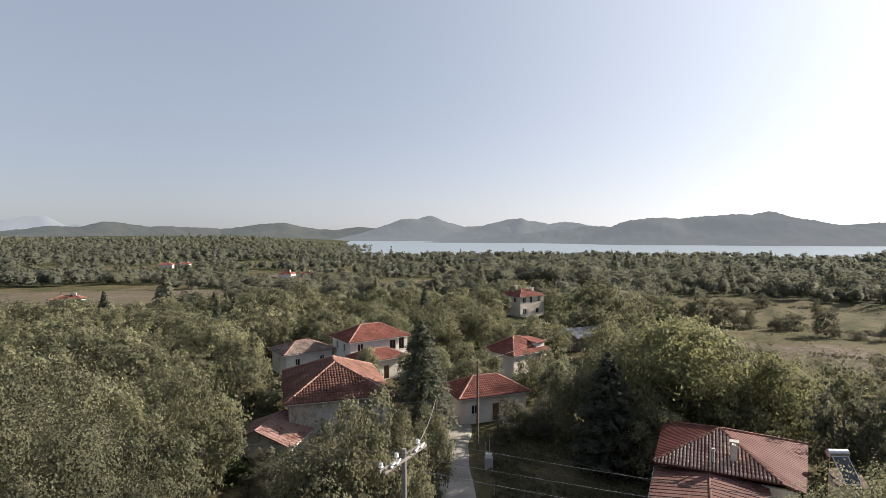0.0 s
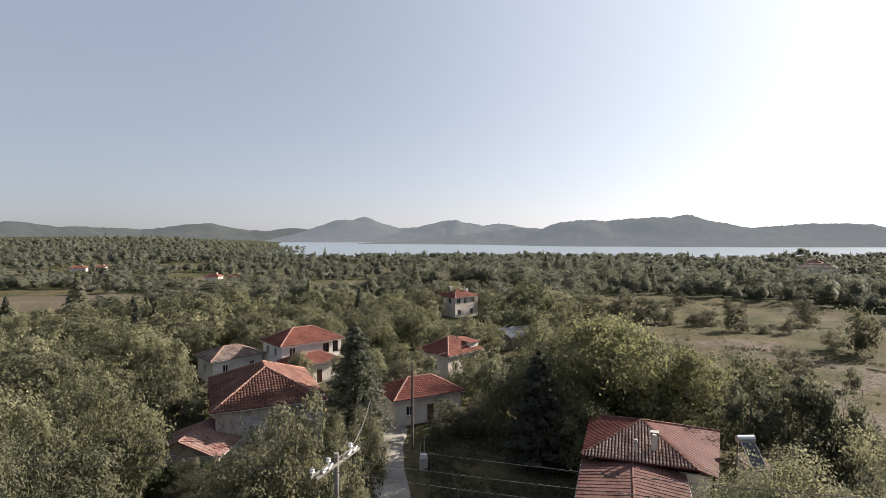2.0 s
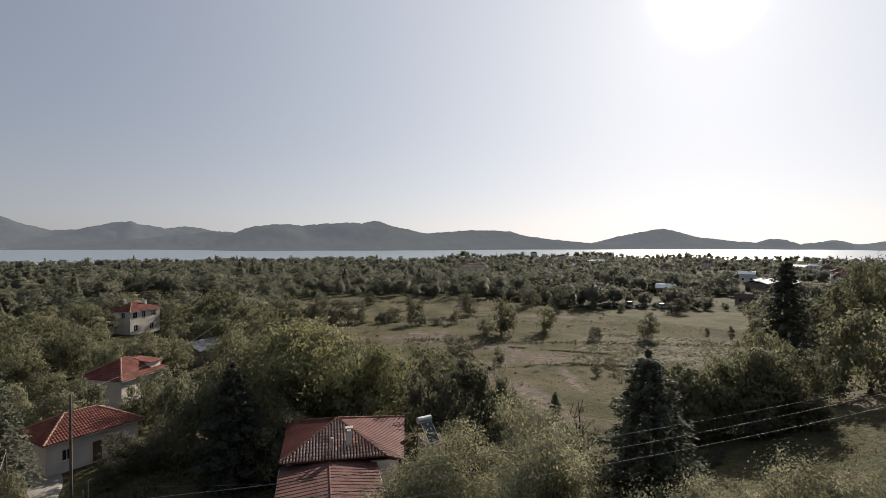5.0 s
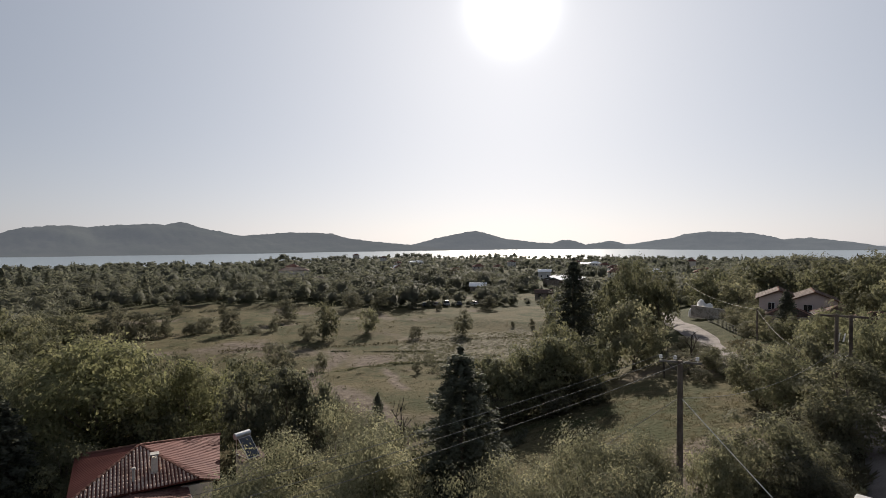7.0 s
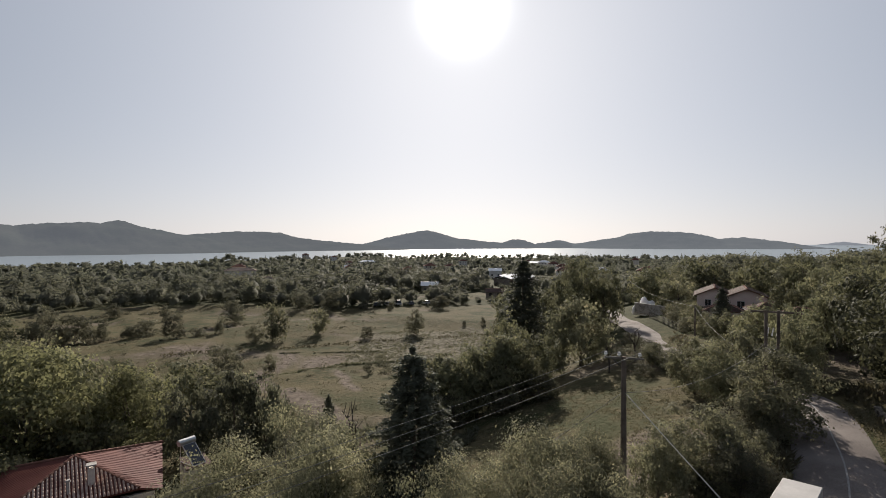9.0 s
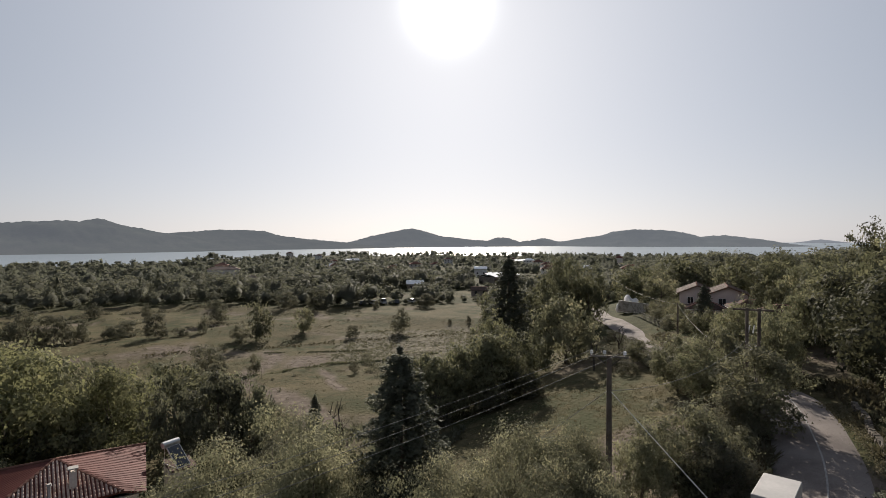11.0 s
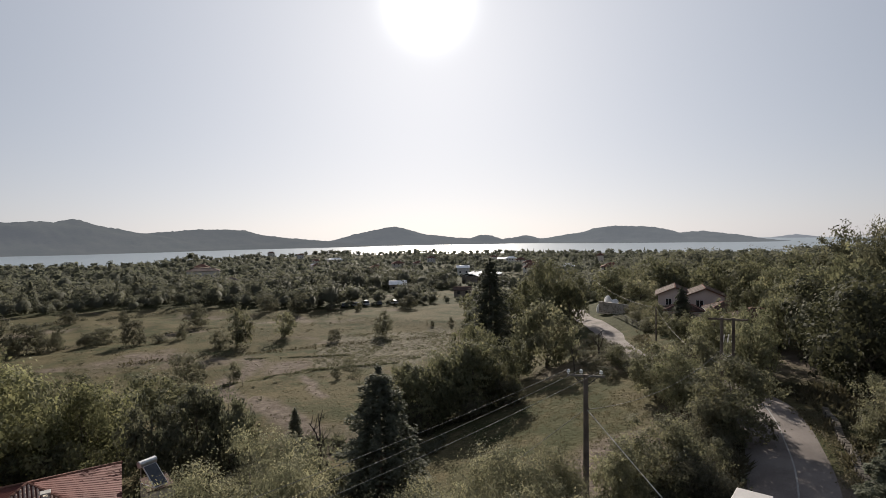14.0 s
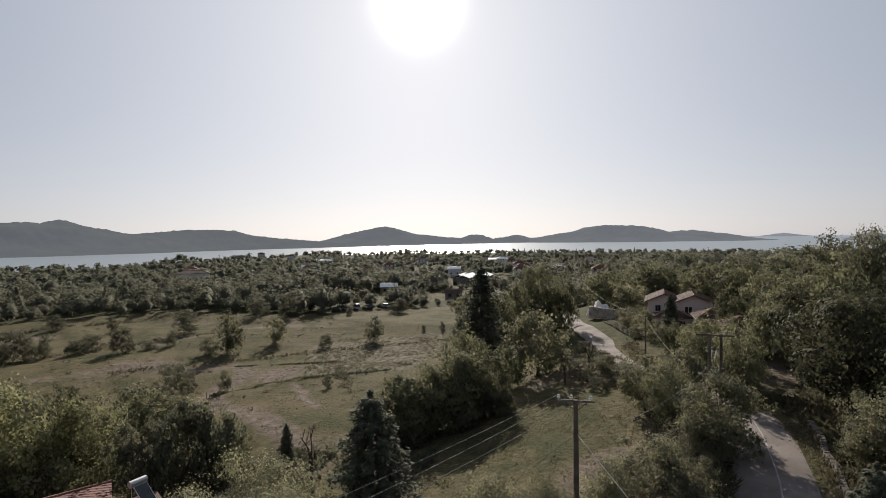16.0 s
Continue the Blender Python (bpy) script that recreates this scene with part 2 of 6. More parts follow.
def wave(x, y, k, seed):
    """Cheap smooth noise in -1..1 from a few crossed waves; k: waves per metre."""
    rs = np.random.RandomState(seed)
    v = 0
    for i in range(7):
        a, ph, s = rs.uniform(0, 6.283), rs.uniform(0, 6.283), rs.uniform(0.6, 1.7)
        v = v + np.sin((x * np.cos(a) + y * np.sin(a)) * k * 6.283 * s + ph + 1.3 * np.sin((x * np.sin(a * 2 + 1) + y * np.cos(a * 3)) * k * 3.1))
    return v / 4.2


def land(x, y):
    """Height of the ground: a slope from the road down to the village, then a plain that falls to the lake."""
    x, y = np.asarray(x, float), np.asarray(y, float)
    u, r = y - 0.1 * x, np.hypot(x, y)
    z = 10 / (1 + np.exp(np.clip((u - 12) / 9, -40, 40))) * (1 - ease(r, 220, 800)) - 16.6 * np.clip((r - 110) / 800, 0, 1)
    z = z + 0.25 * wave(x, y, 0.02, 3) * ease(r, 25, 60)
    # terraces in the meadow
    inside = ease(x, 45, 60) * (1 - ease(x, 125, 140)) * ease(y, 30, 42) * (1 - ease(y, 85, 110))
    edge = y + 0.36 * x - 81.5 - 1.2 * wave(x, y, 0.03, 5)
    bank = y + 0.50 * x - 104 - 1.5 * wave(x, y, 0.025, 6)
    back = y + 0.30 * x - 150 - 3 * wave(x, y, 0.02, 7)
    z = z - inside * (0.75 * ease(edge, -0.35, 0.35) + 0.6 * ease(bank, -0.4, 0.4))
    z = z - 0.9 * ease(back, -0.6, 0.6) * ease(x, 60, 70) * (1 - ease(x, 125, 135)) * (1 - ease(y, 170, 190))
    z = z + 0.5 * wave(x, y, 0.06, 8) * ease(back, 0, 8) * ease(x, 60, 70) * (1 - ease(x, 130, 150)) * (1 - ease(y, 190, 210))
    # wooded rises on the far left and the far bank
    az = np.degrees(np.arctan2(x, y))
    left = 1 - ease(az, -24, -6)
    z = z + left * (13 * ease(r, 300, 900) + 13 * ease(r, 1000, 1600) + 4 * wave(x, y, 0.0016, 11) * ease(r, 300, 900))
    # lake bed
    shore = -70 + 330 * ease(az, 30, 55)
    z = z + 9 * np.exp(-((az - 39.5) / 2.0) ** 2) * ease(r, 780, 860) * (1 - ease(r, 900, 980)) + 6 * np.exp(-((az - 52) / 3.5) ** 2) * ease(r, 950, 1050) * (1 - ease(r, 1120, 1200))
    z = z + 6.5 * np.exp(-((az - 45.6) / 2.6) ** 2) * ease(r, 800, 880) * (1 - ease(r, 980, 1060)) + 4 * np.exp(-((az - 61) / 3.0) ** 2) * ease(r, 1000, 1080) * (1 - ease(r, 1150, 1230))
    z = z - 9 * ease(r - shore + 60 * wave(x, y, 0.0015, 17), 920, 1000) * (1 - left) * (1 - ease(az, 92, 108))
    return z


def mesh_from(name, verts, faces, material, smooth=False):
    """A mesh from arrays: verts (n,3), faces (m,3 or 4)."""
    me = bpy.data.meshes.new(name)
    verts, faces = np.asarray(verts, np.float32), np.asarray(faces, np.int32)
    k = faces.shape[1]
    me.vertices.add(len(verts))
    me.vertices.foreach_set("co", verts.ravel())
    me.loops.add(faces.size)
    me.loops.foreach_set("vertex_index", faces.ravel())
    me.polygons.add(len(faces))
    me.polygons.foreach_set("loop_start", np.arange(0, faces.size, k, dtype=np.int32))
    me.update(calc_edges=True)
    me.materials.append(material)
    if smooth:
        me.polygons.foreach_set("use_smooth", np.ones(len(faces), bool))
    return me


def grid_faces(nr, nc, wrap=False):
    i, j = np.meshgrid(np.arange(nr - 1), np.arange(nc if wrap else nc - 1), indexing="ij")
    k = (j + 1) % nc
    return np.stack([i * nc + j, i * nc + k, (i + 1) * nc + k, (i + 1) * nc + j], -1).reshape(-1, 4)


def ground_material():
    m = bpy.data.materials.new("meadow and soil")
    m.use_nodes = True
    n, l = m.node_tree.nodes, m.node_tree.links
    p = n["Principled BSDF"]
    geo = n.new("ShaderNodeNewGeometry")

    def noise_at(scale, detail=4.0):
        t = n.new("ShaderNodeTexNoise")
        t.inputs["Scale"].default_value = scale
        t.inputs["Detail"].default_value = detail
        l.new(geo.outputs["Position"], t.inputs["Vector"])
        return t.outputs["Fac"]

    def ramp(fac, a, b, ca, cb):
        r = n.new("ShaderNodeValToRGB")
        r.color_ramp.elements[0].position, r.color_ramp.elements[1].position = a, b
        r.color_ramp.elements[0].color, r.color_ramp.elements[1].color = (*ca, 1), (*cb, 1)
        l.new(fac, r.inputs["Fac"])
        return r.outputs["Color"]

    def blend(fac, a, b):
        x = n.new("ShaderNodeMix")
        x.data_type = "RGBA"
        l.new(fac, x.inputs["Factor"])
        l.new(a, x.inputs["A"])
        l.new(b, x.inputs["B"])
        return x.outputs["Result"]

    grass = ramp(noise_at(0.09), 0.42, 0.58, (0.047, 0.050, 0.024), (0.094, 0.079, 0.045))
    dry = ramp(noise_at(1.3), 0.35, 0.7, (0.058, 0.053, 0.028), (0.116, 0.095, 0.054))
    both = blend(ramp(noise_at(0.33), 0.42, 0.62, (0, 0, 0), (1, 1, 1)), grass, dry)
    soil = ramp(noise_at(0.8), 0.3, 0.7, (0.080, 0.064, 0.052), (0.165, 0.135, 0.110))
    out = blend(ramp(noise_at(0.045, 6.0), 0.56, 0.66, (0, 0, 0), (1, 1, 1)), both, soil)
    # dark ground colour that stands in for shade beneath the trees
    under = ramp(noise_at(0.6), 0.3, 0.7, (0.030, 0.034, 0.017), (0.062, 0.062, 0.032))
    wood = n.new("ShaderNodeAttribute")
    wood.attribute_name = "wood_shade"
    out = blend(wood.outputs["Fac"], out, under)
    stony = ramp(noise_at(1.1, 5.0), 0.36, 0.62, (0.050, 0.046, 0.030), (0.158, 0.140, 0.106))
    heath = n.new("ShaderNodeAttribute")
    heath.attribute_name = "heath"
    out = blend(heath.outputs["Fac"], out, stony)
    worn = n.new("ShaderNodeAttribute")
    worn.attribute_name = "bare"
    out = blend(worn.outputs["Fac"], out, soil)
    l.new(out, p.inputs["Base Color"])
    p.inputs["Roughness"].default_value = 0.95
    p.inputs["Specular IOR Level"].default_value = 0.03
    bp = n.new("ShaderNodeBump")
    bp.inputs["Strength"].default_value = 0.9
    bp.inputs["Distance"].default_value = 0.25
    l.new(noise_at(2.2, 6.0), bp.inputs["Height"])
    l.new(bp.outputs["Normal"], p.inputs["Normal"])
    return m


M["ground"] = ground_material()
az_line = np.radians(np.concatenate([np.arange(-50, 112, 0.55), np.arange(112, 310, 4.0)]))
r_line = np.concatenate([[0.0], np.geomspace(2.5, 1320, 240), np.geomspace(1420, 4700, 22)])
RR, AA = np.meshgrid(r_line, az_line, indexing="ij")
GX, GY = RR * np.sin(AA), RR * np.cos(AA)
ground = new("ground", mesh_from("ground", np.stack([GX, GY, land(GX, GY)], -1).reshape(-1, 3), grid_faces(len(r_line), len(az_line), True)[:, ::-1], M["ground"], True))
tagged(ground, "dry grassy meadows and bare soil falling to a lake", "ground", kind="structure")


def water_material():
    m = bpy.data.materials.new("lake water")
    m.use_nodes = True
    n, l = m.node_tree.nodes, m.node_tree.links
    p = n["Principled BSDF"]
    # pale diffuse colour replaces most of the sky's reflection in the ripples
    p.inputs["Base Color"].default_value = (0.20, 0.235, 0.265, 1)
    p.inputs["Specular IOR Level"].default_value = 0.07
    p.inputs["Roughness"].default_value = 0.34
    p.inputs["IOR"].default_value = 1.33
    geo, t, bp = n.new("ShaderNodeNewGeometry"), n.new("ShaderNodeTexNoise"), n.new("ShaderNodeBump")
    t.inputs["Scale"].default_value = 0.35
    t.inputs["Detail"].default_value = 6.0
    l.new(geo.outputs["Position"], t.inputs["Vector"])
    l.new(t.outputs["Fac"], bp.inputs["Height"])
    bp.inputs["Strength"].default_value = 0.2
    bp.inputs["Distance"].default_value = 0.5
    l.new(bp.outputs["Normal"], p.inputs["Normal"])
    return m


M["water"] = water_material()
ar = np.radians(np.arange(-40, 125, 2.0))
LR, LA = np.meshgrid(np.geomspace(700, 4690, 16), ar, indexing="ij")
lake = new("water", mesh_from("water", np.stack([LR * np.sin(LA), LR * np.cos(LA), 0 * LR + LAKE], -1).reshape(-1, 3), grid_faces(16, len(ar))[:, ::-1], M["water"], True))
tagged(lake, "calm pale blue lake under the hills", "lake", kind="structure")


# ---- far hills: azimuth, distance, height above the lake, half-width across, half-width along ----
HILLS_NEAR = [
    (26.8, 2250, 86, 321, 200), (28.8, 2300, 96, 155, 210), (34.6, 2350, 54, 347, 200), (20.0, 2200, 96, 153, 180), (39.2, 2450, 73, 364, 200), (43.6, 2500, 72, 73, 200), (16.7, 2350, 63, 385, 150), (12.7, 2300, 34, 192, 110),
]
HILLS_MID = [
    (-3.2, 3300, 118, 188, 220), (-4.1, 3200, 113, 244, 200), (3.5, 3200, 75, 371, 180), (6.0, 2900, 98, 219, 180), (6.7, 2850, 112, 70, 160), (11.4, 3000, 96, 163, 170), (58.4, 2739, 75, 178, 198),
    (58.6, 2739, 84, 82, 180), (62.0, 2739, 50, 210, 180), (54.3, 2656, 37, 105, 144), (68.3, 2739, 45, 79, 135), (71.9, 2822, 33, 107, 135), (48.8, 2573, 42, 113, 144),
]
HILLS_FAR = [
    (82.1, 2905, 74, 239, 198), (80.7, 2905, 66, 215, 180), (84.7, 2905, 62, 100, 180),
    (89.5, 2905, 52, 180, 180), (103.4, 2905, 33, 58, 180), (72.6, 2988, 40, 82, 144),
]
HILLS_LEFT = [
    (-16.6, 3400, 51, 110, 220), (-18.6, 3400, 88, 243, 220), (-9.7, 3400, 72, 420, 200), (-33.0, 3300, 85, 232, 200), (-28.2, 3300, 76, 298, 220), (-33.8, 3300, 88, 404, 220), (-20.5, 3300, 79, 287, 220),
]
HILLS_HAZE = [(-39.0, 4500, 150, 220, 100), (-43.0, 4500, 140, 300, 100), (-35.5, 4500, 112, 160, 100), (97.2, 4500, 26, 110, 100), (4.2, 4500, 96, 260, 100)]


def hill_range(label, hills, material, half=26, lift=5.0, base=0.0):
    """One heightfield for a chain of hills: rounded bumps roughened to a wooded surface."""
    a0, a1 = min(h[0] for h in hills) - half, max(h[0] for h in hills) + half
    d0, d1 = min(h[1] for h in hills) - 620, min(4690, max(h[1] for h in hills) + 500)
    az, rr = np.radians(np.arange(a0, a1, 0.26)), np.arange(d0, d1, 24.0)
    R, A = np.meshgrid(rr, az, indexing="ij")
    z = np.zeros_like(R)
    for ha, hd, hh, wa, wr in hills:
        u, v = np.radians(np.degrees(A) - ha) * hd / wa, (R - hd) / wr
        z = np.maximum(z, hh * np.exp(-0.5 * (u * u + v * v) ** 0.9)) + 0.10 * hh * np.exp(-0.5 * (u * u + v * v))
    x, y = R * np.sin(A), R * np.cos(A)
    rough = wave(x, y, 1 / 300, 21) * 0.10 * z + (wave(x, y, 1 / 55, 22) + wave(x, y, 1 / 30, 23)) * lift * 0.35 * ease(z, 6, 30)
    rs = np.random.RandomState(5)
    z = LAKE - 9 + base + z + rough + rs.uniform(-1, 1, z.shape) * lift * 0.3 * ease(z, 6, 20)
    ob = new("backdrop", mesh_from("backdrop", np.stack([x, y, z], -1).reshape(-1, 3), grid_faces(len(rr), len(az))[:, ::-1], material, False))
    return tagged(ob, label, "hills", kind="structure")


# greyed base colours and a blue-grey emission stand in for haze over hills
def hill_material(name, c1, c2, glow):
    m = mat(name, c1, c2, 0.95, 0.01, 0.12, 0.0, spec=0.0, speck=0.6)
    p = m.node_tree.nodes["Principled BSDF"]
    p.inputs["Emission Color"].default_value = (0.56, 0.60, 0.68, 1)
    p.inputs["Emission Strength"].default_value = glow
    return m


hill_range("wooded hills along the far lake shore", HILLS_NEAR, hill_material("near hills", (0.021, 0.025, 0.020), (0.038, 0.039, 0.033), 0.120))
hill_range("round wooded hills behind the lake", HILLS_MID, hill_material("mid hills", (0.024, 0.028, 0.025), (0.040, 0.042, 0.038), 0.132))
hill_range("distant wooded hills with blue-grey haze painted on", HILLS_FAR, hill_material("far hills", (0.036, 0.042, 0.040), (0.055, 0.060, 0.058), 0.132))
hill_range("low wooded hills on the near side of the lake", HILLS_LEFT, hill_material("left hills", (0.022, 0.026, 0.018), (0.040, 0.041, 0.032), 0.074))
hill_range("mountains on the horizon, pale with painted haze", HILLS_HAZE, hill_material("hazy mountains", (0.05, 0.055, 0.06), (0.06, 0.065, 0.07), 0.205), half=6)


# ---- building blocks ----
def gz(x, y):
    return float(land(x, y))


def box_bm(bm, x0, x1, y0, y1, z0, z1, bevel=0.0):
    """Adds a box, with a small bevel where asked."""
    v = [bm.verts.new((x, y, z)) for z in (z0, z1) for x, y in ((x0, y0), (x1, y0), (x1, y1), (x0, y1))]
    fs = [bm.faces.new([v[i] for i in q]) for q in ((3, 2, 1, 0), (4, 5, 6, 7), (0, 1, 5, 4), (1, 2, 6, 5), (2, 3, 7, 6), (3, 0, 4, 7))]
    if bevel:
        edges = list({e for f in fs for e in f.edges})
        bmesh.ops.bevel(bm, geom=edges, offset=bevel, segments=1, affect="EDGES")
    return bm


def tube_bm(bm, points, radii, sides=8, caps=True):
    """A tapered tube along points."""
    rings = []
    for i, p in enumerate(points):
        p = Vector(p)
        a, b = Vector(points[max(i - 1, 0)]), Vector(points[min(i + 1, len(points) - 1)])
        q = (b - a).to_track_quat("Z", "Y")
        r = radii[i] if hasattr(radii, "__len__") else radii
        rings.append([bm.verts.new(p + q @ Vector((r * math.cos(k * 6.2832 / sides), r * math.sin(k * 6.2832 / sides), 0))) for k in range(sides)])
    for a, b in zip(rings, rings[1:]):
        for k in range(sides):
            bm.faces.new((a[k], a[(k + 1) % sides], b[(k + 1) % sides], b[k]))
    if caps:
        bm.faces.new(rings[0][::-1])
        bm.faces.new(rings[-1])
    return bm


def to_mesh(name, bm, material, smooth=False):
    me = bpy.data.meshes.new(name)
    bmesh.ops.recalc_face_normals(bm, faces=bm.faces)
    bm.to_mesh(me)
    bm.free()
    me.materials.append(material)
    if smooth:
        me.polygons.foreach_set("use_smooth", np.ones(len(me.polygons), bool))
    return me


def part(name, bm, material, parent, label="", smooth=False, at=None):
    """Links a bmesh, or a mesh, as one part under a thing or a part."""
    me = bm if isinstance(bm, bpy.types.Mesh) else to_mesh(name, bm, material, smooth)
    ob = new(name, me)
    ob.parent = parent
    if at is not None:
        ob.matrix_basis = at
    return tagged(ob, label)


def thing(name, m, label, category, group="", kind=""):
    ob = new(name)
    ob.matrix_basis = m
    ob.empty_display_size = 0.2
    return tagged(ob, label, category, group, kind)


# ---- trees ----
def leaf_arrays(rs, pos, nrm, size, aspect=0.7):
    """Pointed leaves at pos, facing nrm, three corners each."""
    n = len(pos)
    nrm = nrm / (np.linalg.norm(nrm, axis=1, keepdims=True) + 1e-9)
    t = rs.normal(size=(n, 3))
    a = np.cross(nrm, t)
    a /= np.linalg.norm(a, axis=1, keepdims=True) + 1e-9
    b = np.cross(nrm, a)
    s = size * rs.uniform(0.6, 1.35, (n, 1))
    w = s * aspect * 0.6
    v = np.stack([pos + a * s * 0.55 - nrm * s * 0.1, pos - a * s * 0.35 + b * w, pos - a * s * 0.35 - b * w], 1)
    return v.reshape(-1, 3), np.arange(3 * n).reshape(-1, 3)


def soft_normals(out, nrm, mix):
    """Shading directions of a leaf mass: outward, a little ruffled, one for each leaf corner."""
    nrm = nrm / (np.linalg.norm(nrm, axis=1, keepdims=True) + 1e-9)
    out = out / (np.linalg.norm(out, axis=1, keepdims=True) + 1e-9)
    m = out * mix + nrm * (1 - mix)
    m = m / (np.linalg.norm(m, axis=1, keepdims=True) + 1e-9)
    return np.repeat(m, 3, 0)


def set_normals(me, normals):
    at = me.attributes.new("custom_normal", "FLOAT_VECTOR", "POINT")
    at.data.foreach_set("vector", np.asarray(normals, np.float32).ravel())
    return me


def lobes_for(rs, height, width, bottom, count, narrow=0.0):
    """Centres and radii of the leaf masses of a crown: a few large billows, and small ones between them."""
    cz, rz, rx = (height + bottom) / 2, (height - bottom) / 2, width / 2
    out = []
    for i in range(count):
        d = rs.normal(size=3)
        d /= np.linalg.norm(d)
        big = i < count * 0.42
        k = rs.uniform(0.46, 0.66) if big else rs.uniform(0.55, 0.86) if i < count * 0.85 else rs.uniform(0.0, 0.4)
        c = d * k
        sq = 1 - narrow * max(0, c[2])
        r = rs.uniform(0.24, 0.36) if big else rs.uniform(0.10, 0.20)
        out.append((np.array([c[0] * rx * sq, c[1] * rx * sq, cz + c[2] * rz]), np.array([rx * r * sq, rx * r * sq, min(rz, rx * 1.1) * r * 0.85])))
    return out


def crown_arrays(rs, lobes, n, size, shaggy=0.25, mix=0.42, spray=24, spread=0.034, lift=0.0):
    """Leaves of a crown: sprays of leaves set over the lobes, each a loose tuft with its own lean."""
    area = np.array([l[1].prod() ** (2 / 3) for l in lobes])
    m = max(30, n // spray)
    idx = rs.choice(len(lobes), m, p=area / area.sum())
    c, r = np.array([l[0] for l in lobes])[idx], np.array([l[1] for l in lobes])[idx]
    d = rs.normal(size=(m, 3))
    d[:, 2] += 0.3
    d /= np.linalg.norm(d, axis=1, keepdims=True)
    k = 1.0 - np.abs(rs.normal(size=(m, 1))) * shaggy + (rs.uniform(size=(m, 1)) > 0.9) * rs.uniform(0.05, 0.35, (m, 1))
    tip = c + d * r * k
    tall = max(l[0][2] + l[1][2] for l in lobes)
    rad = spread * tall * rs.uniform(0.55, 1.6, (m, 1))
    which = np.concatenate([np.arange(m), rs.randint(0, m, n - m)])
    off = rs.normal(size=(n, 3)) * np.array([1.0, 1.0, 0.62])
    pos = tip[which] + off * rad[which]
    off /= np.linalg.norm(off, axis=1, keepdims=True)
    nrm = d[which] * 0.9 + off * 0.45 + rs.normal(size=(n, 3)) * 0.36 + np.array([0, 0, 0.3])
    mid = pos - np.mean([l[0] for l in lobes], 0)
    mid /= np.abs(mid).max()
    return (*leaf_arrays(rs, pos, nrm, size), soft_normals(d[which] * 0.55 + off * 0.3 + mid * 0.6 + np.array([0, 0, lift]), nrm, mix))


def trunk_mesh(rs, height, lobes, radius, bottom, material, limbs=9):
    bm = bmesh.new()
    top = height * 0.82
    pts = [(0, 0, -0.4), (rs.normal() * 0.05, rs.normal() * 0.05, bottom * 0.5), (rs.normal() * 0.12, rs.normal() * 0.12, bottom), (rs.normal() * 0.25, rs.normal() * 0.25, (bottom + top) / 2), (rs.normal() * 0.3, rs.normal() * 0.3, top)]
    tube_bm(bm, pts, [radius * 1.25, radius, radius * 0.85, radius * 0.5, radius * 0.12], 7)
    for c, r in lobes[:limbs]:
        z0 = min(max(bottom * 0.7, c[2] * 0.55), top * 0.8)
        m = Vector(c) * 0.5 + Vector((0, 0, z0 * 0.5 - 0.1))
        tube_bm(bm, [(0, 0, z0), m, tuple(c)], [radius * 0.45, radius * 0.28, radius * 0.06], 5)
    return to_mesh("trunk", bm, material, True)


TREES = {}


KINDS = {}


def broadleaf_kind(key, *shape):
    KINDS[key] = shape


def broadleaf(key, lod):
    """Trunk and crown meshes of a 10 m tall tree, at the fineness asked for, kept under key."""
    if (key, lod) not in TREES:
        seed, leaf, count, bottom, aspect, narrow, shaggy, k = KINDS[key]
        leaves, size, spray = ((60000, 0.10, 50), (14000, 0.20, 30), (5600, 0.30, 18), (3000, 0.38, 12))[lod]
        rs = np.random.RandomState(seed)
        h, w = 10.0, 10.0 * aspect
        lobes = lobes_for(rs, h * 0.97, w, h * bottom, count, narrow)
        v, f, nn = crown_arrays(rs, lobes, int(leaves * k), size, shaggy, 0.42, spray)
        s = w * 0.5 / np.percentile(np.hypot(v[:, 0], v[:, 1]), 97)
        t = (h - h * bottom) / (np.percentile(v[:, 2], 99.3) - np.percentile(v[:, 2], 0.7))
        z0 = h - np.percentile(v[:, 2], 99.3) * t
        v = v * np.array([s, s, t]) + np.array([0, 0, z0])
        lobes = [(c * np.array([s, s, t]) + np.array([0, 0, z0]), r) for c, r in lobes]
        TREES[key, lod] = (trunk_mesh(rs, h, lobes, 0.20, h * (bottom + 0.1), M["bark"], 9 if lod < 3 else 4), set_normals(mesh_from("crown", v, f, M[leaf]), nn), w)
    return TREES[key, lod]


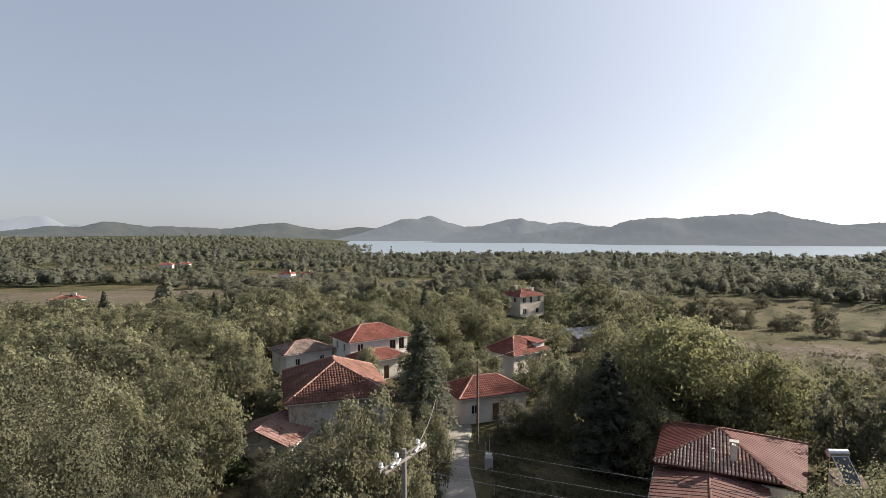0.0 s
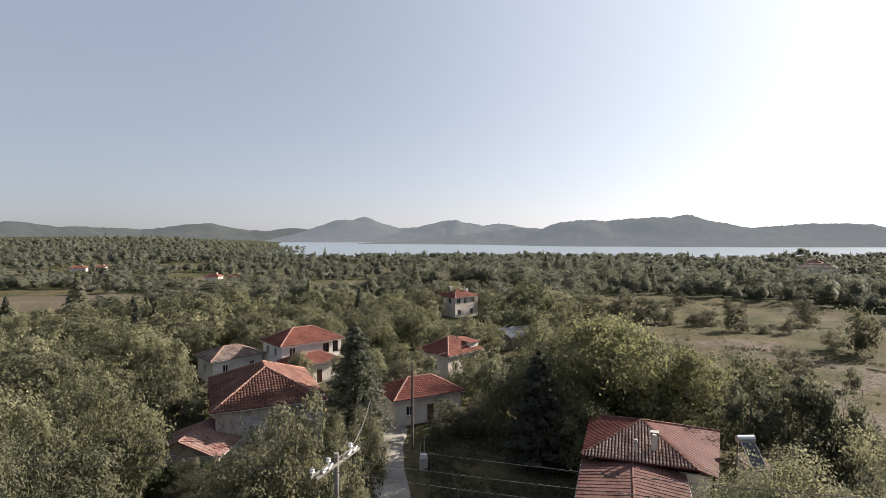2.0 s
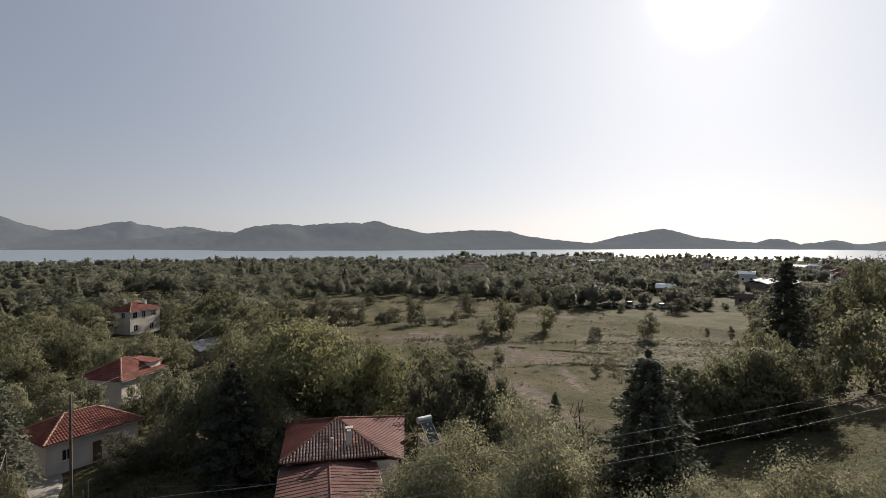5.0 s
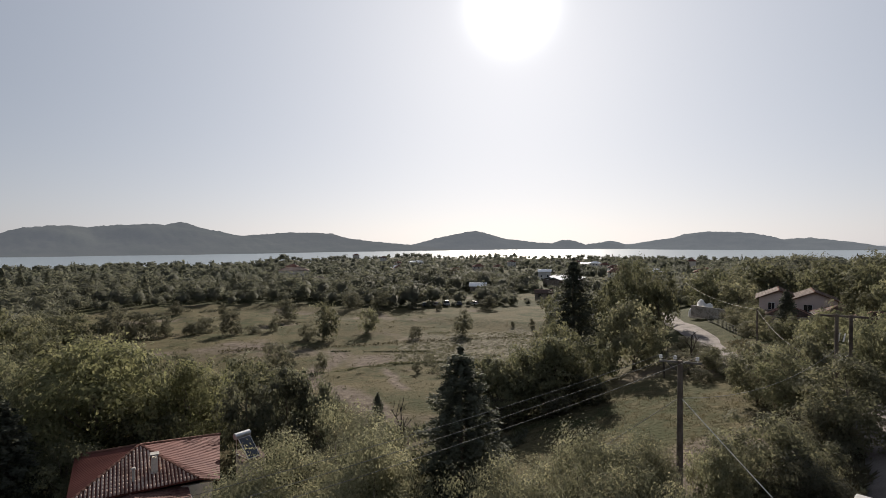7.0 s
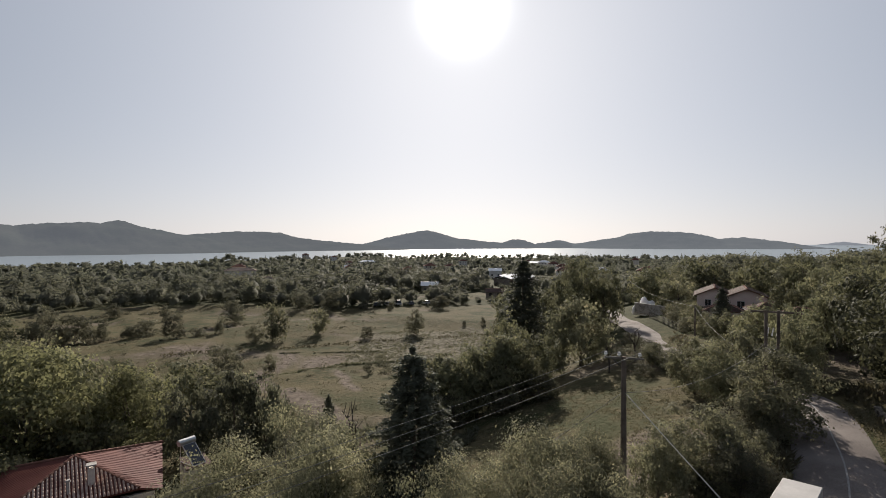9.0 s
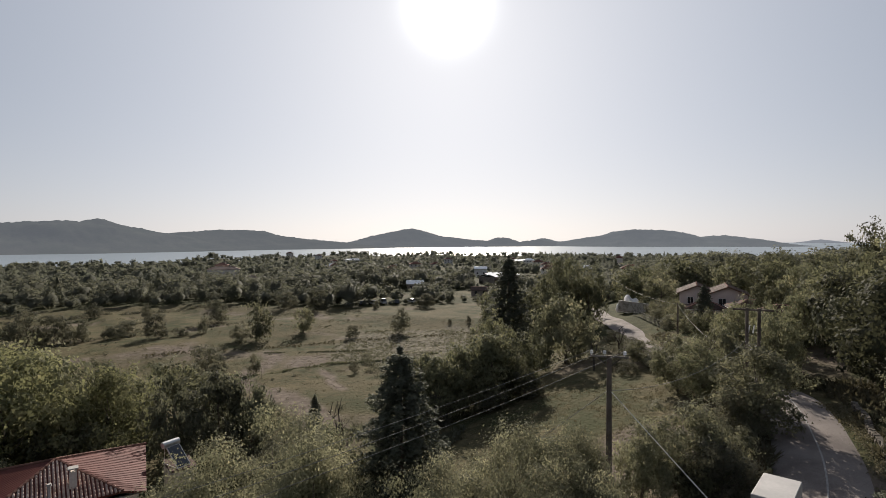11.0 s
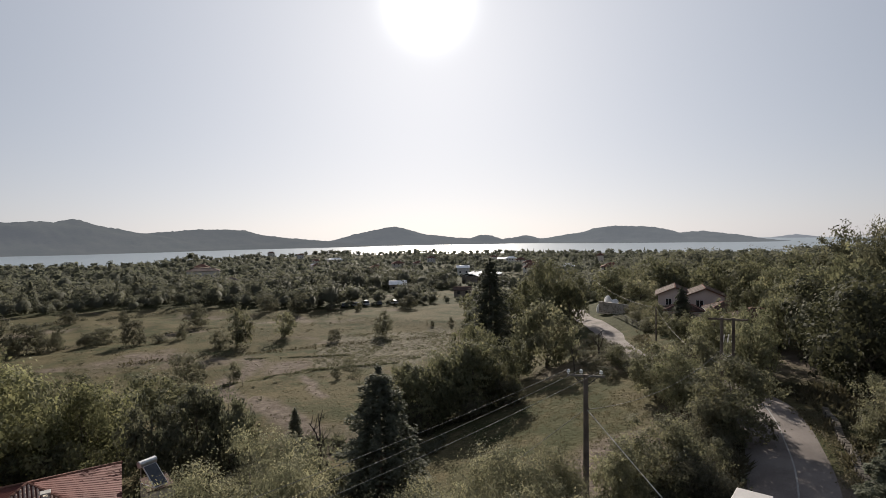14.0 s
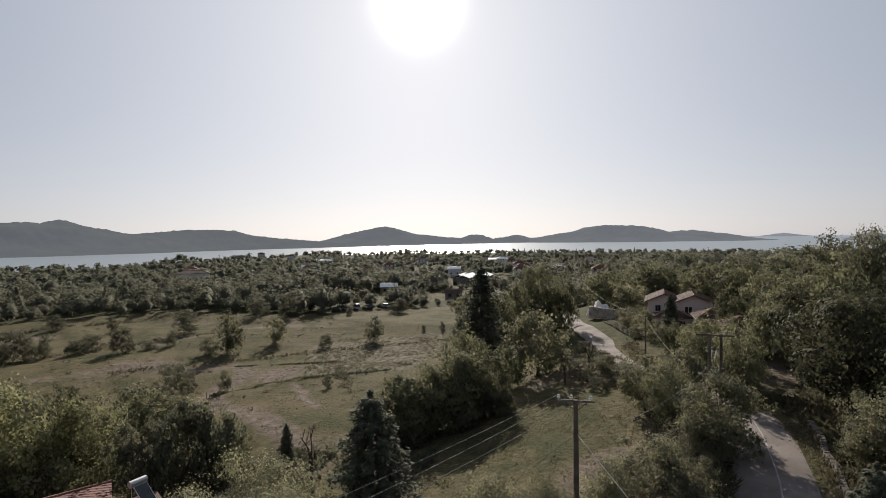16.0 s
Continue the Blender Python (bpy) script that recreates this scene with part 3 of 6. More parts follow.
def conifer_kind(key, lod, seed, whorls, size, slim=1.0, leaves=5200, leaf="needle"):
    rs = np.random.RandomState(seed)
    h, w = 10.0, 5.4 * slim
    n = leaves
    t = rs.uniform(0, 1, n) ** 0.75                       # 1 at the base
    whorl = np.round(t * whorls) / whorls
    ang = (np.floor(rs.uniform(0, 11, n)) + whorl * 47.0) * 6.283 / 11 + rs.normal(size=n) * 0.09
    reach = (w / 2) * (0.04 + 0.96 * whorl ** 0.62) * (0.82 + 0.3 * np.sin(ang * 3 + whorl * 40)) * (1 - 0.25 * (whorl > 0.93))
    k = rs.uniform(0.08, 1.0, n) ** 0.45
    rad = reach * k
    z = h * (1 - whorl * 0.93) - rad * 0.28 + 0.10 * rad ** 2 / (w / 2) + rs.normal(size=n) * 0.09
    pos = np.stack([rad * np.cos(ang), rad * np.sin(ang), z], 1)
    nrm = np.stack([np.cos(ang) * 0.4, np.sin(ang) * 0.4, 0 * ang + 0.9], 1) + rs.normal(size=(n, 3)) * 0.45
    v, f = leaf_arrays(rs, pos, nrm, size, 0.4)
    bm = bmesh.new()
    tube_bm(bm, [(0, 0, -0.4), (0, 0, 2), (0, 0, 9.6)], [0.22, 0.19, 0.03], 7)
    for i in range(40):
        tt = (i + 1) / 41
        a, r = i * 2.4, (w / 2) * tt * 0.8
        z0 = h * (1 - tt * 0.93)
        tube_bm(bm, [(0, 0, z0), (r * math.cos(a), r * math.sin(a), z0 - r * 0.2)], [0.045, 0.012], 4, False)
    TREES[key, lod] = (to_mesh("trunk", bm, M["bark"], True), mesh_from("crown", v, f, M[leaf]), w)


for i in range(3):
    broadleaf_kind("oak%d" % i, 100 + i, "leaf_oak", 40 + 6 * i, 0.06, 1.0, 0.35, 0.22, 1.0)
for i in range(2):
    broadleaf_kind("maple%d" % i, 140 + i, "leaf_maple", 54, 0.06, 1.05, 0.3, 0.18, 1.2)
    broadleaf_kind("walnut%d" % i, 160 + i, "leaf_walnut", 40, 0.05, 0.9, 0.2, 0.3, 0.9)
    broadleaf_kind("olive%d" % i, 180 + i, "leaf_olive", 44, 0.05, 0.8, 0.1, 0.35, 0.9)
    broadleaf_kind("bush%d" % i, 200 + i, "leaf_bush", 36, 0.0, 1.2, 0.2, 0.16, 1.2)
    broadleaf_kind("thicket%d" % i, 260 + i, "leaf_oak", 60, 0.0, 0.8, 0.15, 0.2, 1.2)
    # an oak whose leaf colour carries painted shade
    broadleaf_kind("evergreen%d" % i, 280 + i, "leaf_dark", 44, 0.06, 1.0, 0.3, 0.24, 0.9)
    broadleaf_kind("holm%d" % i, 220 + i, "leaf_holm", 50, 0.04, 1.0, 0.3, 0.2, 1.0)
for lod, (n_leaf, sz) in enumerate(((26000, 0.21), (15000, 0.28), (7000, 0.42), (2500, 0.80))):
    conifer_kind("spruce0", lod, 240, 24, sz, 1.0, n_leaf)
    conifer_kind("spruce1", lod, 241, 21, sz, 0.9, n_leaf)
    conifer_kind("slim0", lod, 243, 26, sz * 0.8, 0.45, int(n_leaf * 0.7), "leaf_olive")

KIND_WORDS = {
    "oak": ("broadleaf_tree", "dark green oak tree with a dense rounded crown", "tree"),
    "maple": ("maple_tree", "broad maple with sunlit yellow-green foliage", "tree"),
    "walnut": ("walnut_tree", "light green walnut tree with loose leafy branches", "tree"),
    "olive": ("willow_tree", "grey-green willow with loose upright branches", "tree"),
    "bush": ("bush", "low dark green bush growing in dry grass", "bush"),
    "thicket": ("thicket_tree", "dark dense thicket of young trees leafy to the ground", "tree"),
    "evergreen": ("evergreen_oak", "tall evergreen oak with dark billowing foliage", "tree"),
    "holm": ("oak_tree", "large dark green oak with a broad dense crown", "tree"),
    "slim": ("cypress", "slim upright green tree in the dry meadow", "tree"),
    "spruce": ("spruce_tree", "dark green spruce with drooping tiered branches", "tree"),
}
PLACED = []


def tree(key, x, y, height, width=None, rot=None, label="", sink=0.15):
    """Stands a tree of that kind on the ground."""
    near = math.hypot(x, y) / max(0.9, height / 10)
    lod = 0 if near < 32 else 1 if near < 56 or (height > 13 and near < 75) else 2 if near < 120 or key[:4] == "bush" else 3
    trunk, crown, w0 = broadleaf(key, lod) if key in KINDS else TREES[key, lod]
    name, words, cat = KIND_WORDS[key.rstrip("0123456789")]
    k = height / 10
    s = (width / w0) if width else k
    r = random.uniform(0, 360) if rot is None else rot
    ob = thing(name, pose(x, y, gz(x, y) - sink, 0, 0, r) @ Matrix.Diagonal((s, s, k, 1)), label or words, cat, "bushes in the meadow" if cat == "bush" else "trees round the village")
    part("trunk", trunk, None, ob, "grey-brown bark")
    part("crown", crown, None, ob)
    PLACED.append((x, y, (width or w0 * k) / 2))
    return ob


# trees that stand singly: kind, x, y, height, width
NAMED_TREES = [
    ("spruce0", -3.9, 58.2, 12.4, 8.4), ("spruce1", 13.6, 48.8, 10.8, 7.6), ("spruce0", 25.0, 15.7, 11.8, 8.2), ("spruce0", 105.5, 40.0, 17.4, 12.0),
    ("maple0", 21.4, 52.6, 13.4, 13.0), ("maple1", 28.6, 49.4, 10.6, 9.6), ("maple1", 25.4, 56.0, 12.2, 10.0), ("oak1", 17.0, 46.6, 6.8, 6.4), ("oak0", 24.6, 48.4, 7.4, 7.0),
    ("olive0", 31.5, 44.5, 9.5, 5.8), ("olive1", 36.0, 44.0, 9.3, 5.6), ("olive0", 38.2, 42.2, 8.6, 4.6),
    ("walnut0", 20.6, 21.2, 9.8, 9.0), ("walnut1", 16.6, 23.4, 8.6, 7.4), ("walnut0", 23.4, 19.0, 8.0, 6.4), ("walnut1", 18.6, 16.6, 8.8, 6.6),
    ("walnut1", 21.6, 7.4, 7.5, 6.6), ("walnut0", 19.0, 9.8, 7.5, 5.8), ("walnut1", 23.8, 5.6, 6.6, 4.8), ("walnut0", 19.6, 5.0, 6.8, 5.6),
]
NAMED_TREES += [
    ("walnut0", 32.2, 1.6, 4.9, 5.2), ("walnut1", 30.0, 3.4, 4.8, 3.8), ("walnut1", 34.4, 1.4, 4.4, 4.6), ("walnut0", 35.4, -0.4, 3.2, 3.6), ("bush1", 31.0, -0.4, 3.4, 4.2),
    ("walnut1", 42.6, -2.5, 6.1, 6.8), ("bush0", 40.4, -0.6, 3.6, 4.4), ("oak1", 48.6, 1.2, 5.4, 5.4), ("walnut0", 53.0, 3.4, 5.6, 4.6), ("walnut1", 51.5, 0.2, 6.0, 5.2), ("oak0", 56.5, -4.4, 6.6, 5.0), ("oak2", 61.5, -4.6, 6.6, 5.4),
    ("holm0", 56.6, -13.4, 10.0, 10.0), ("holm1", 63.0, -13.0, 9.6, 9.0), ("holm1", 50.6, -17.0, 8.4, 8.0), ("walnut0", 43.4, -11.8, 5.0, 4.8), ("bush1", 41.4, -14.0, 4.0, 5.0), ("holm0", 57.0, -19.0, 9.6, 8.0),
    ("walnut0", 92.8, -19.0, 14.4, 8.5), ("walnut1", 87.3, -21.6, 14.8, 9.0), ("walnut0", 82.0, -24.0, 14.0, 8.0),
    ("bush1", 37.4, -12.4, 2.8, 4.0), ("spruce1", 25.6, -7.4, 6.8, 4.6), ("bush0", 29.6, -8.4, 2.6, 3.6),
    ("thicket0", 51.2, 27.6, 7.2, 5.4), ("thicket1", 53.4, 25.4, 7.6, 5.6), ("thicket0", 56.0, 23.2, 8.0, 6.0), ("thicket1", 58.4, 20.8, 7.2, 5.6), ("thicket1", 49.4, 29.8, 6.0, 4.2), ("thicket0", 52.2, 29.6, 7.4, 4.8), ("thicket1", 55.2, 27.0, 7.8, 5.4), ("thicket0", 58.4, 24.8, 8.0, 5.6), ("bush1", 50.0, 27.0, 3.6, 4.2), ("bush0", 54.2, 22.8, 3.6, 4.6), ("bush1", 57.0, 19.6, 3.4, 4.4),
    ("oak1", 73.3, 30.3, 8.8, 7.4), ("oak0", 68.0, 27.0, 7.0, 6.0), ("walnut1", 73.9, 19.4, 9.4, 9.4), ("oak2", 70.0, 22.4, 6.5, 5.5),
    ("oak2", 106.0, 27.0, 15.0, 11.0), ("oak0", 106.4, 23.6, 11.0, 8.0), ("oak1", 110.0, 31.0, 14.0, 9.0),
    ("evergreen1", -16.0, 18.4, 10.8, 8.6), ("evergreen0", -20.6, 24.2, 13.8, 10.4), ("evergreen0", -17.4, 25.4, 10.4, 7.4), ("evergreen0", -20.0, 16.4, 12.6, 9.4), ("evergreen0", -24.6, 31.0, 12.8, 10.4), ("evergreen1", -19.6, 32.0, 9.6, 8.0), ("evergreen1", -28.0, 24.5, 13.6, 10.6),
    ("walnut0", -6.4, 36.0, 10.6, 6.6), ("walnut1", -2.3, 41.4, 8.0, 4.0), ("walnut1", -9.6, 32.6, 7.8, 6.0), ("walnut0", -4.0, 35.6, 7.4, 4.6), ("bush1", -3.2, 44.5, 2.6, 3.2), ("walnut0", -8.6, 41.0, 7.6, 5.0),
    ("slim0", 37.0, 32.5, 7.2, 2.7), ("oak1", 30.5, 116.0, 12.4, 13.0), ("oak0", 25.0, 119.0, 9.0, 8.0), ("oak2", 38.0, 113.0, 8.0, 7.0),
    ("walnut1", 1.6, 72.0, 5.4, 6.0), ("walnut1", -13.0, 77.4, 5.6, 4.4), ("walnut0", -21.8, 58.0, 7.0, 6.0), ("oak0", -23.5, 51.0, 7.0, 6.0),
    ("bush0", 8.8, 57.6, 3.4, 4.6), ("bush1", 6.0, 58.4, 3.8, 4.6), ("olive0", 12.6, 66.5, 7.4, 5.6), ("olive1", 15.6, 60.6, 7.0, 5.0), ("walnut0", 13.0, 75.5, 5.6, 5.0), ("walnut1", 16.6, 70.0, 4.2, 4.4),
    ("walnut0", 13.4, 93.0, 7.0, 6.0), ("oak0", 8.0, 97.0, 6.0, 5.6),
    ("bush1", -12.6, 45.6, 3.8, 5.6), ("bush0", -15.6, 43.0, 3.4, 4.6), ("oak2", -21.8, 44.2, 10.2, 7.4), ("bush0", -17.0, 47.0, 3.0, 3.8),
    ("walnut1", 30.0, 31.0, 5.6, 5.0), ("bush0", 33.0, 28.0, 2.6, 4.0), ("walnut0", 27.0, 27.0, 6.0, 5.0),
]
NAMED_TREES += [
    ("oak1", 17.0, 56.5, 11.0, 8.0), ("oak0", 11.6, 55.0, 8.0, 5.6), ("oak2", 33.5, 54.0, 9.0, 7.0), ("olive0", 39.5, 49.0, 7.6, 5.0), ("oak0", 28.0, 62.0, 11.0, 9.0), ("oak1", 24.6, 65.0, 9.6, 7.6), ("walnut0", 24.0, 74.0, 8.0, 7.0),
    ("walnut1", -21.5, 68.0, 5.0, 5.0), ("oak2", -25.5, 62.0, 8.6, 7.4), ("oak0", -27.0, 71.0, 6.4, 6.0), ("walnut0", -6.4, 71.5, 6.0, 5.4), ("walnut1", -3.0, 77.0, 5.6, 5.0), ("oak1", 3.6, 76.5, 5.6, 5.4), ("oak2", 0.6, 86.0, 5.0, 5.0),
    ("oak0", -31.0, 76.0, 8.0, 7.0), ("walnut0", -19.0, 94.0, 7.0, 6.6), ("oak1", -11.0, 96.0, 7.6, 7.0), ("oak2", -2.6, 98.0, 7.0, 6.4), ("oak0", 4.6, 103.0, 7.6, 7.0), ("walnut1", 14.0, 103.0, 6.4, 6.0), ("oak2", 17.5, 78.5, 3.6, 4.6),
    ("bush0", -4.4, 47.6, 3.2, 4.4), ("walnut1", -5.0, 50.0, 5.4, 4.4), ("bush1", -11.0, 48.8, 3.4, 4.6), ("oak1", -27.0, 47.0, 9.4, 7.6), ("oak0", -29.5, 55.0, 9.0, 7.4), ("bush1", 5.2, 55.6, 2.4, 3.4), ("bush0", 11.0, 60.6, 4.0, 5.0), ("oak2", 9.6, 70.6, 6.0, 5.0),
    ("oak1", -26.0, 38.0, 11.0, 8.0), ("bush1", -14.6, 37.0, 2.6, 4.0), ("bush0", -11.0, 27.4, 3.0, 4.0),
    ("holm1", 68.0, -17.0, 9.6, 8.0), ("holm0", 71.0, -12.6, 9.0, 8.0), ("oak2", 84.0, -12.0, 9.0, 8.0), ("oak1", 76.0, 1.6, 4.4, 4.6), ("oak2", 71.0, -1.0, 5.4, 5.0), ("spruce1", 90.5, 2.6, 6.6, 4.4), ("oak0", 88.0, -5.6, 6.4, 5.4), ("walnut0", 122.0, 9.6, 5.6, 4.8),
    ("spruce1", 136.0, 20.4, 7.6, 4.4), ("spruce1", 128.0, -6.0, 8.6, 5.6), ("spruce0", 120.0, -9.0, 8.2, 5.6), ("oak1", 68.0, -1.8, 6.4, 5.4), ("oak2", 71.5, -4.4, 5.8, 5.0), ("oak0", 74.5, -8.6, 7.0, 6.0), ("oak2", 118.0, -2.0, 9.0, 9.0), ("oak1", 112.0, -9.0, 10.0, 9.0), ("oak0", 102.0, -12.0, 9.0, 8.0), ("oak1", 80.0, -16.0, 11.0, 9.0),
]
NAMED_TREES += [("bush0", 100.0, 9.4, 3.0, 4.0), ("walnut0", 104.0, 10.4, 3.6, 4.0), ("bush1", 108.4, 11.0, 2.6, 3.6), ("walnut1", 96.0, 7.0, 3.8, 4.2), ("bush0", 99.4, 6.0, 3.0, 3.8), ("oak1", 103.0, 7.6, 3.8, 4.0), ("bush1", 91.6, 7.4, 2.4, 3.6), ("walnut0", 87.4, 5.0, 3.4, 4.0), ("bush0", 112.6, 12.6, 2.4, 3.4), ("bush1", 62.0, 9.2, 1.6, 2.6), ("bush0", 66.0, 11.2, 1.8, 2.8), ("bush1", 70.6, 12.8, 2.0, 3.2), ("bush0", 64.6, 6.9, 1.5, 2.4), ("bush1", 73.0, 10.2, 2.2, 3.0), ("bush0", 78.5, 12.6, 2.0, 3.0), ("bush1", 83.0, 14.4, 2.2, 3.4)]
NAMED_TREES += [("bush0", 60.0, 4.0, 2.4, 3.6), ("bush1", 63.0, 6.2, 2.6, 3.8), ("walnut0", 66.5, 8.2, 3.0, 3.6), ("bush0", 70.0, 9.9, 2.4, 3.6), ("bush1", 57.0, 2.2, 2.0, 3.2)]
for row in NAMED_TREES:
    tree(row[0], row[1], row[2], row[3], row[4])

# bushes and lone trees of the meadow: x, y, height, width
MEADOW_BUSHES = [
    (99.6, 178.2, 4.7, 5.3), (65.5, 133.6, 7.0, 7.8), (72.1, 134.7, 5.6, 4.5), (79.6, 128.8, 4.4, 7.9), (76.2, 130.9, 3.2, 3.8), (79.8, 118.4, 5.7, 5.7), (102.6, 156.1, 4.9, 3.5), (85.0, 116.3, 1.8, 3.8),
    (90.0, 114.9, 4.0, 3.1), (107.3, 131.4, 6.7, 7.5), (87.1, 98.9, 4.1, 4.4), (60.0, 76.4, 6.1, 6.7), (67.0, 72.7, 3.7, 2.5), (105.9, 80.9, 3.1, 3.5), (116.0, 73.6, 6.6, 5.5), (133.5, 68.3, 1.4, 1.4),
    (135.4, 63.3, 2.0, 1.7), (72.4, 54.8, 1.9, 2.1), (60.0, 133.3, 8.4, 9.2), (139.7, 135.1, 5.7, 8.1), (141.3, 122.6, 6.7, 8.8), (148.3, 115.0, 3.9, 3.9), (163.6, 93.6, 4.9, 7.9), (152.2, 106.0, 2.9, 2.9),
]
for i, (x, y, h, w) in enumerate(MEADOW_BUSHES):
    tree("bush%d" % (i % 2), x, y, h, w, sink=0.1)
for x, y, h, w in [(90.5, 96.9, 9.6, 7.8), (104.3, 95.3, 6.6, 5.6)]:
    tree("walnut0", x, y, h, w, label="light green young tree alone in the meadow")

FIELD = [(48, 38), (43, 50), (44, 70), (46, 100), (48, 122), (74, 200), (98, 212), (130, 184), (150, 120), (188, 84), (150, 62), (110, 46), (84, 36), (62, 32), (46, 24)]
LAWN = [(27, 3), (30, 9), (42, 20), (48, 22), (62, 18), (76, 16), (64, 7), (50, 7), (40, 4)]
VILLAGE = [(-28, 44), (-34, 90), (-16, 96), (14, 92), (32, 108), (26, 94), (16, 60), (28, 46), (27, 30), (14, 26), (-2, 24), (-10, 30)]
FARM = [(-190, 165), (-60, 190), (-50, 215), (-110, 240), (-200, 235)]
FARM_B = [(-140, 290), (-60, 300), (-50, 345), (-120, 360)]


def inside(poly, x, y):
    c = np.zeros(np.shape(x), bool)
    for (x0, y0), (x1, y1) in zip(poly, poly[1:] + poly[:1]):
        if y0 != y1:
            c ^= ((y0 > y) != (y1 > y)) & (x < (x1 - x0) * (y - y0) / (y1 - y0) + x0)
    return c


ROAD = [(-30, 0), (8, -1.6), (20, -3.0), (27.5, -4.3), (32.5, -5.3), (38, -5.8), (43, -5.8), (48, -5.6), (53, -4.6), (60, -0.2), (66, 4.2), (74, 8.0), (84, 11.2), (92, 12.8), (104, 17.0), (118, 21.8), (150, 32), (200, 52)]
LANE = [(1.5, 26), (0.2, 34), (-0.1, 44), (-0.6, 50), (-0.6, 55), (0.0, 60.6), (-1.0, 66), (-3.5, 74), (-6, 84), (-5, 94)]


def smooth_line(pts, step=1.0):
    """Points of a smooth curve through pts, about step apart."""
    p = np.array([pts[0]] + list(pts) + [pts[-1]], float)
    out = []
    for i in range(1, len(p) - 2):
        n = max(2, int(np.linalg.norm(p[i + 1] - p[i]) / step))
        for t in np.arange(n) / n:
            out.append(0.5 * (2 * p[i] + (p[i + 1] - p[i - 1]) * t + (2 * p[i - 1] - 5 * p[i] + 4 * p[i + 1] - p[i + 2]) * t * t + (3 * p[i] - p[i - 1] - 3 * p[i + 1] + p[i + 2]) * t ** 3))
    return np.array(out + [p[-2]])


ROAD_LINE, LANE_LINE = smooth_line(ROAD), smooth_line(LANE)


def near_line(line, x, y, d):
    return (np.hypot(np.subtract.outer(x, line[:, 0]), np.subtract.outer(y, line[:, 1])).min(-1)) < d


# ---- woods ----
def scatter(seed, r0, r1, a0, a1, spacing, slope, tries):
    """Points spread evenly with a spacing that grows with the distance."""
    rs = np.random.RandomState(seed)
    cell, out = {}, []
    for _ in range(tries):
        r, a = math.sqrt(rs.uniform(r0 * r0, r1 * r1)) if slope == 0 else r0 * (r1 / r0) ** rs.uniform(), math.radians(rs.uniform(a0, a1))
        x, y, s = r * math.sin(a), r * math.cos(a), spacing + slope * r
        g = s
        k = (int(round(math.log(r) * 6)), int(a * r / g))
        near = [q for i in (-1, 0, 1) for j in (-2, -1, 0, 1, 2) for q in cell.get((k[0] + i, k[1] + j), ())]
        if all((x - q[0]) ** 2 + (y - q[1]) ** 2 > s * s for q in near):
            cell.setdefault(k, []).append((x, y))
            out.append((x, y, rs.uniform()))
    return np.array(out)


def open_land(x, y):
    """True where no wood grows."""
    r = np.hypot(x, y)
    az = np.degrees(np.arctan2(x, y))
    o = inside(FIELD, x, y) | inside(LAWN, x, y) | inside(VILLAGE, x, y) | inside(FARM, x, y) | inside(FARM_B, x, y)
    o |= (wave(x, y, 0.0075, 31) > 0.52) & (r > 190) & (r < 900)
    o |= (wave(x, y, 0.011, 33) > 0.16) & (r > 175) & (r < 560) & (az < 2)
    o |= (wave(x, y, 0.012, 32) > 0.62) & (r > 130) & (az > 35)
    return o


near_pts = scatter(1, 30, 175, -48, 106, 4.3, 0.006, 9000)
keep = ~open_land(near_pts[:, 0], near_pts[:, 1]) & ~near_line(ROAD_LINE, near_pts[:, 0], near_pts[:, 1], 5.0) & ~near_line(LANE_LINE, near_pts[:, 0], near_pts[:, 1], 3.5)
pl = np.array(PLACED)
gap = np.hypot(np.subtract.outer(near_pts[:, 0], pl[:, 0]), np.subtract.outer(near_pts[:, 1], pl[:, 1])) - pl[:, 2]
keep &= gap.min(1) > 1.6
az_p = np.degrees(np.arctan2(near_pts[:, 0], near_pts[:, 1]))
r_p = np.hypot(near_pts[:, 0], near_pts[:, 1])
keep &= ~((az_p > 20) & (r_p < 60) & (az_p < 100)) & ~((az_p > 62) & (az_p < 98) & (r_p < 116)) & ~((az_p > 4.5) & (az_p < 9.8) & (r_p > 108) & (r_p < 152)) & ~((az_p > 11) & (az_p < 15.5) & (r_p < 103))
near_pts = near_pts[keep]
near_pts = near_pts[np.argsort(np.hypot(near_pts[:, 0], near_pts[:, 1]))]
SINGLE = 300
for i, (x, y, q) in enumerate(near_pts[:SINGLE]):
    h = 4.8 + 3.6 * q + 1.0 * math.sin(x * 0.11) + (1.5 if x > 60 else 0)
    if (i * 7) % 23 == 0:
        tree("spruce1", x, y, h * 1.15, h * 0.5)
    else:
        tree(("oak%d" % (i % 3)) if i % 5 else "walnut%d" % (i % 2), x, y, h, h * (1.0 + 0.35 * ((i * 5) % 7) / 7))


# houses towards the lake and what stands round them: x, y, half-width of the low growth before it
CLEARINGS = [
    (230, 137, 9), (300, 120, 18), (164, 112, 12), (212, 94, 7), (547, 415, 12), (608, 207, 12), (560, 180, 9), (470, 143, 9), (420, 250, 9), (330, 215, 8),
    (365, 110, 9), (400, 92, 9), (690, 260, 9), (640, 330, 9), (-135, 184, 8), (-223, 408, 10), (-102, 321, 9), (520, 425, 9),
    (601, 461, 13), (375, 310, 8), (740, 640, 9), (362, 160, 8), (623, 218, 14), (433, 128, 9), (456, 249, 8), (715, 683, 9), (222, 241, 6), (242, 98, 12), (280, 318, 16),
]


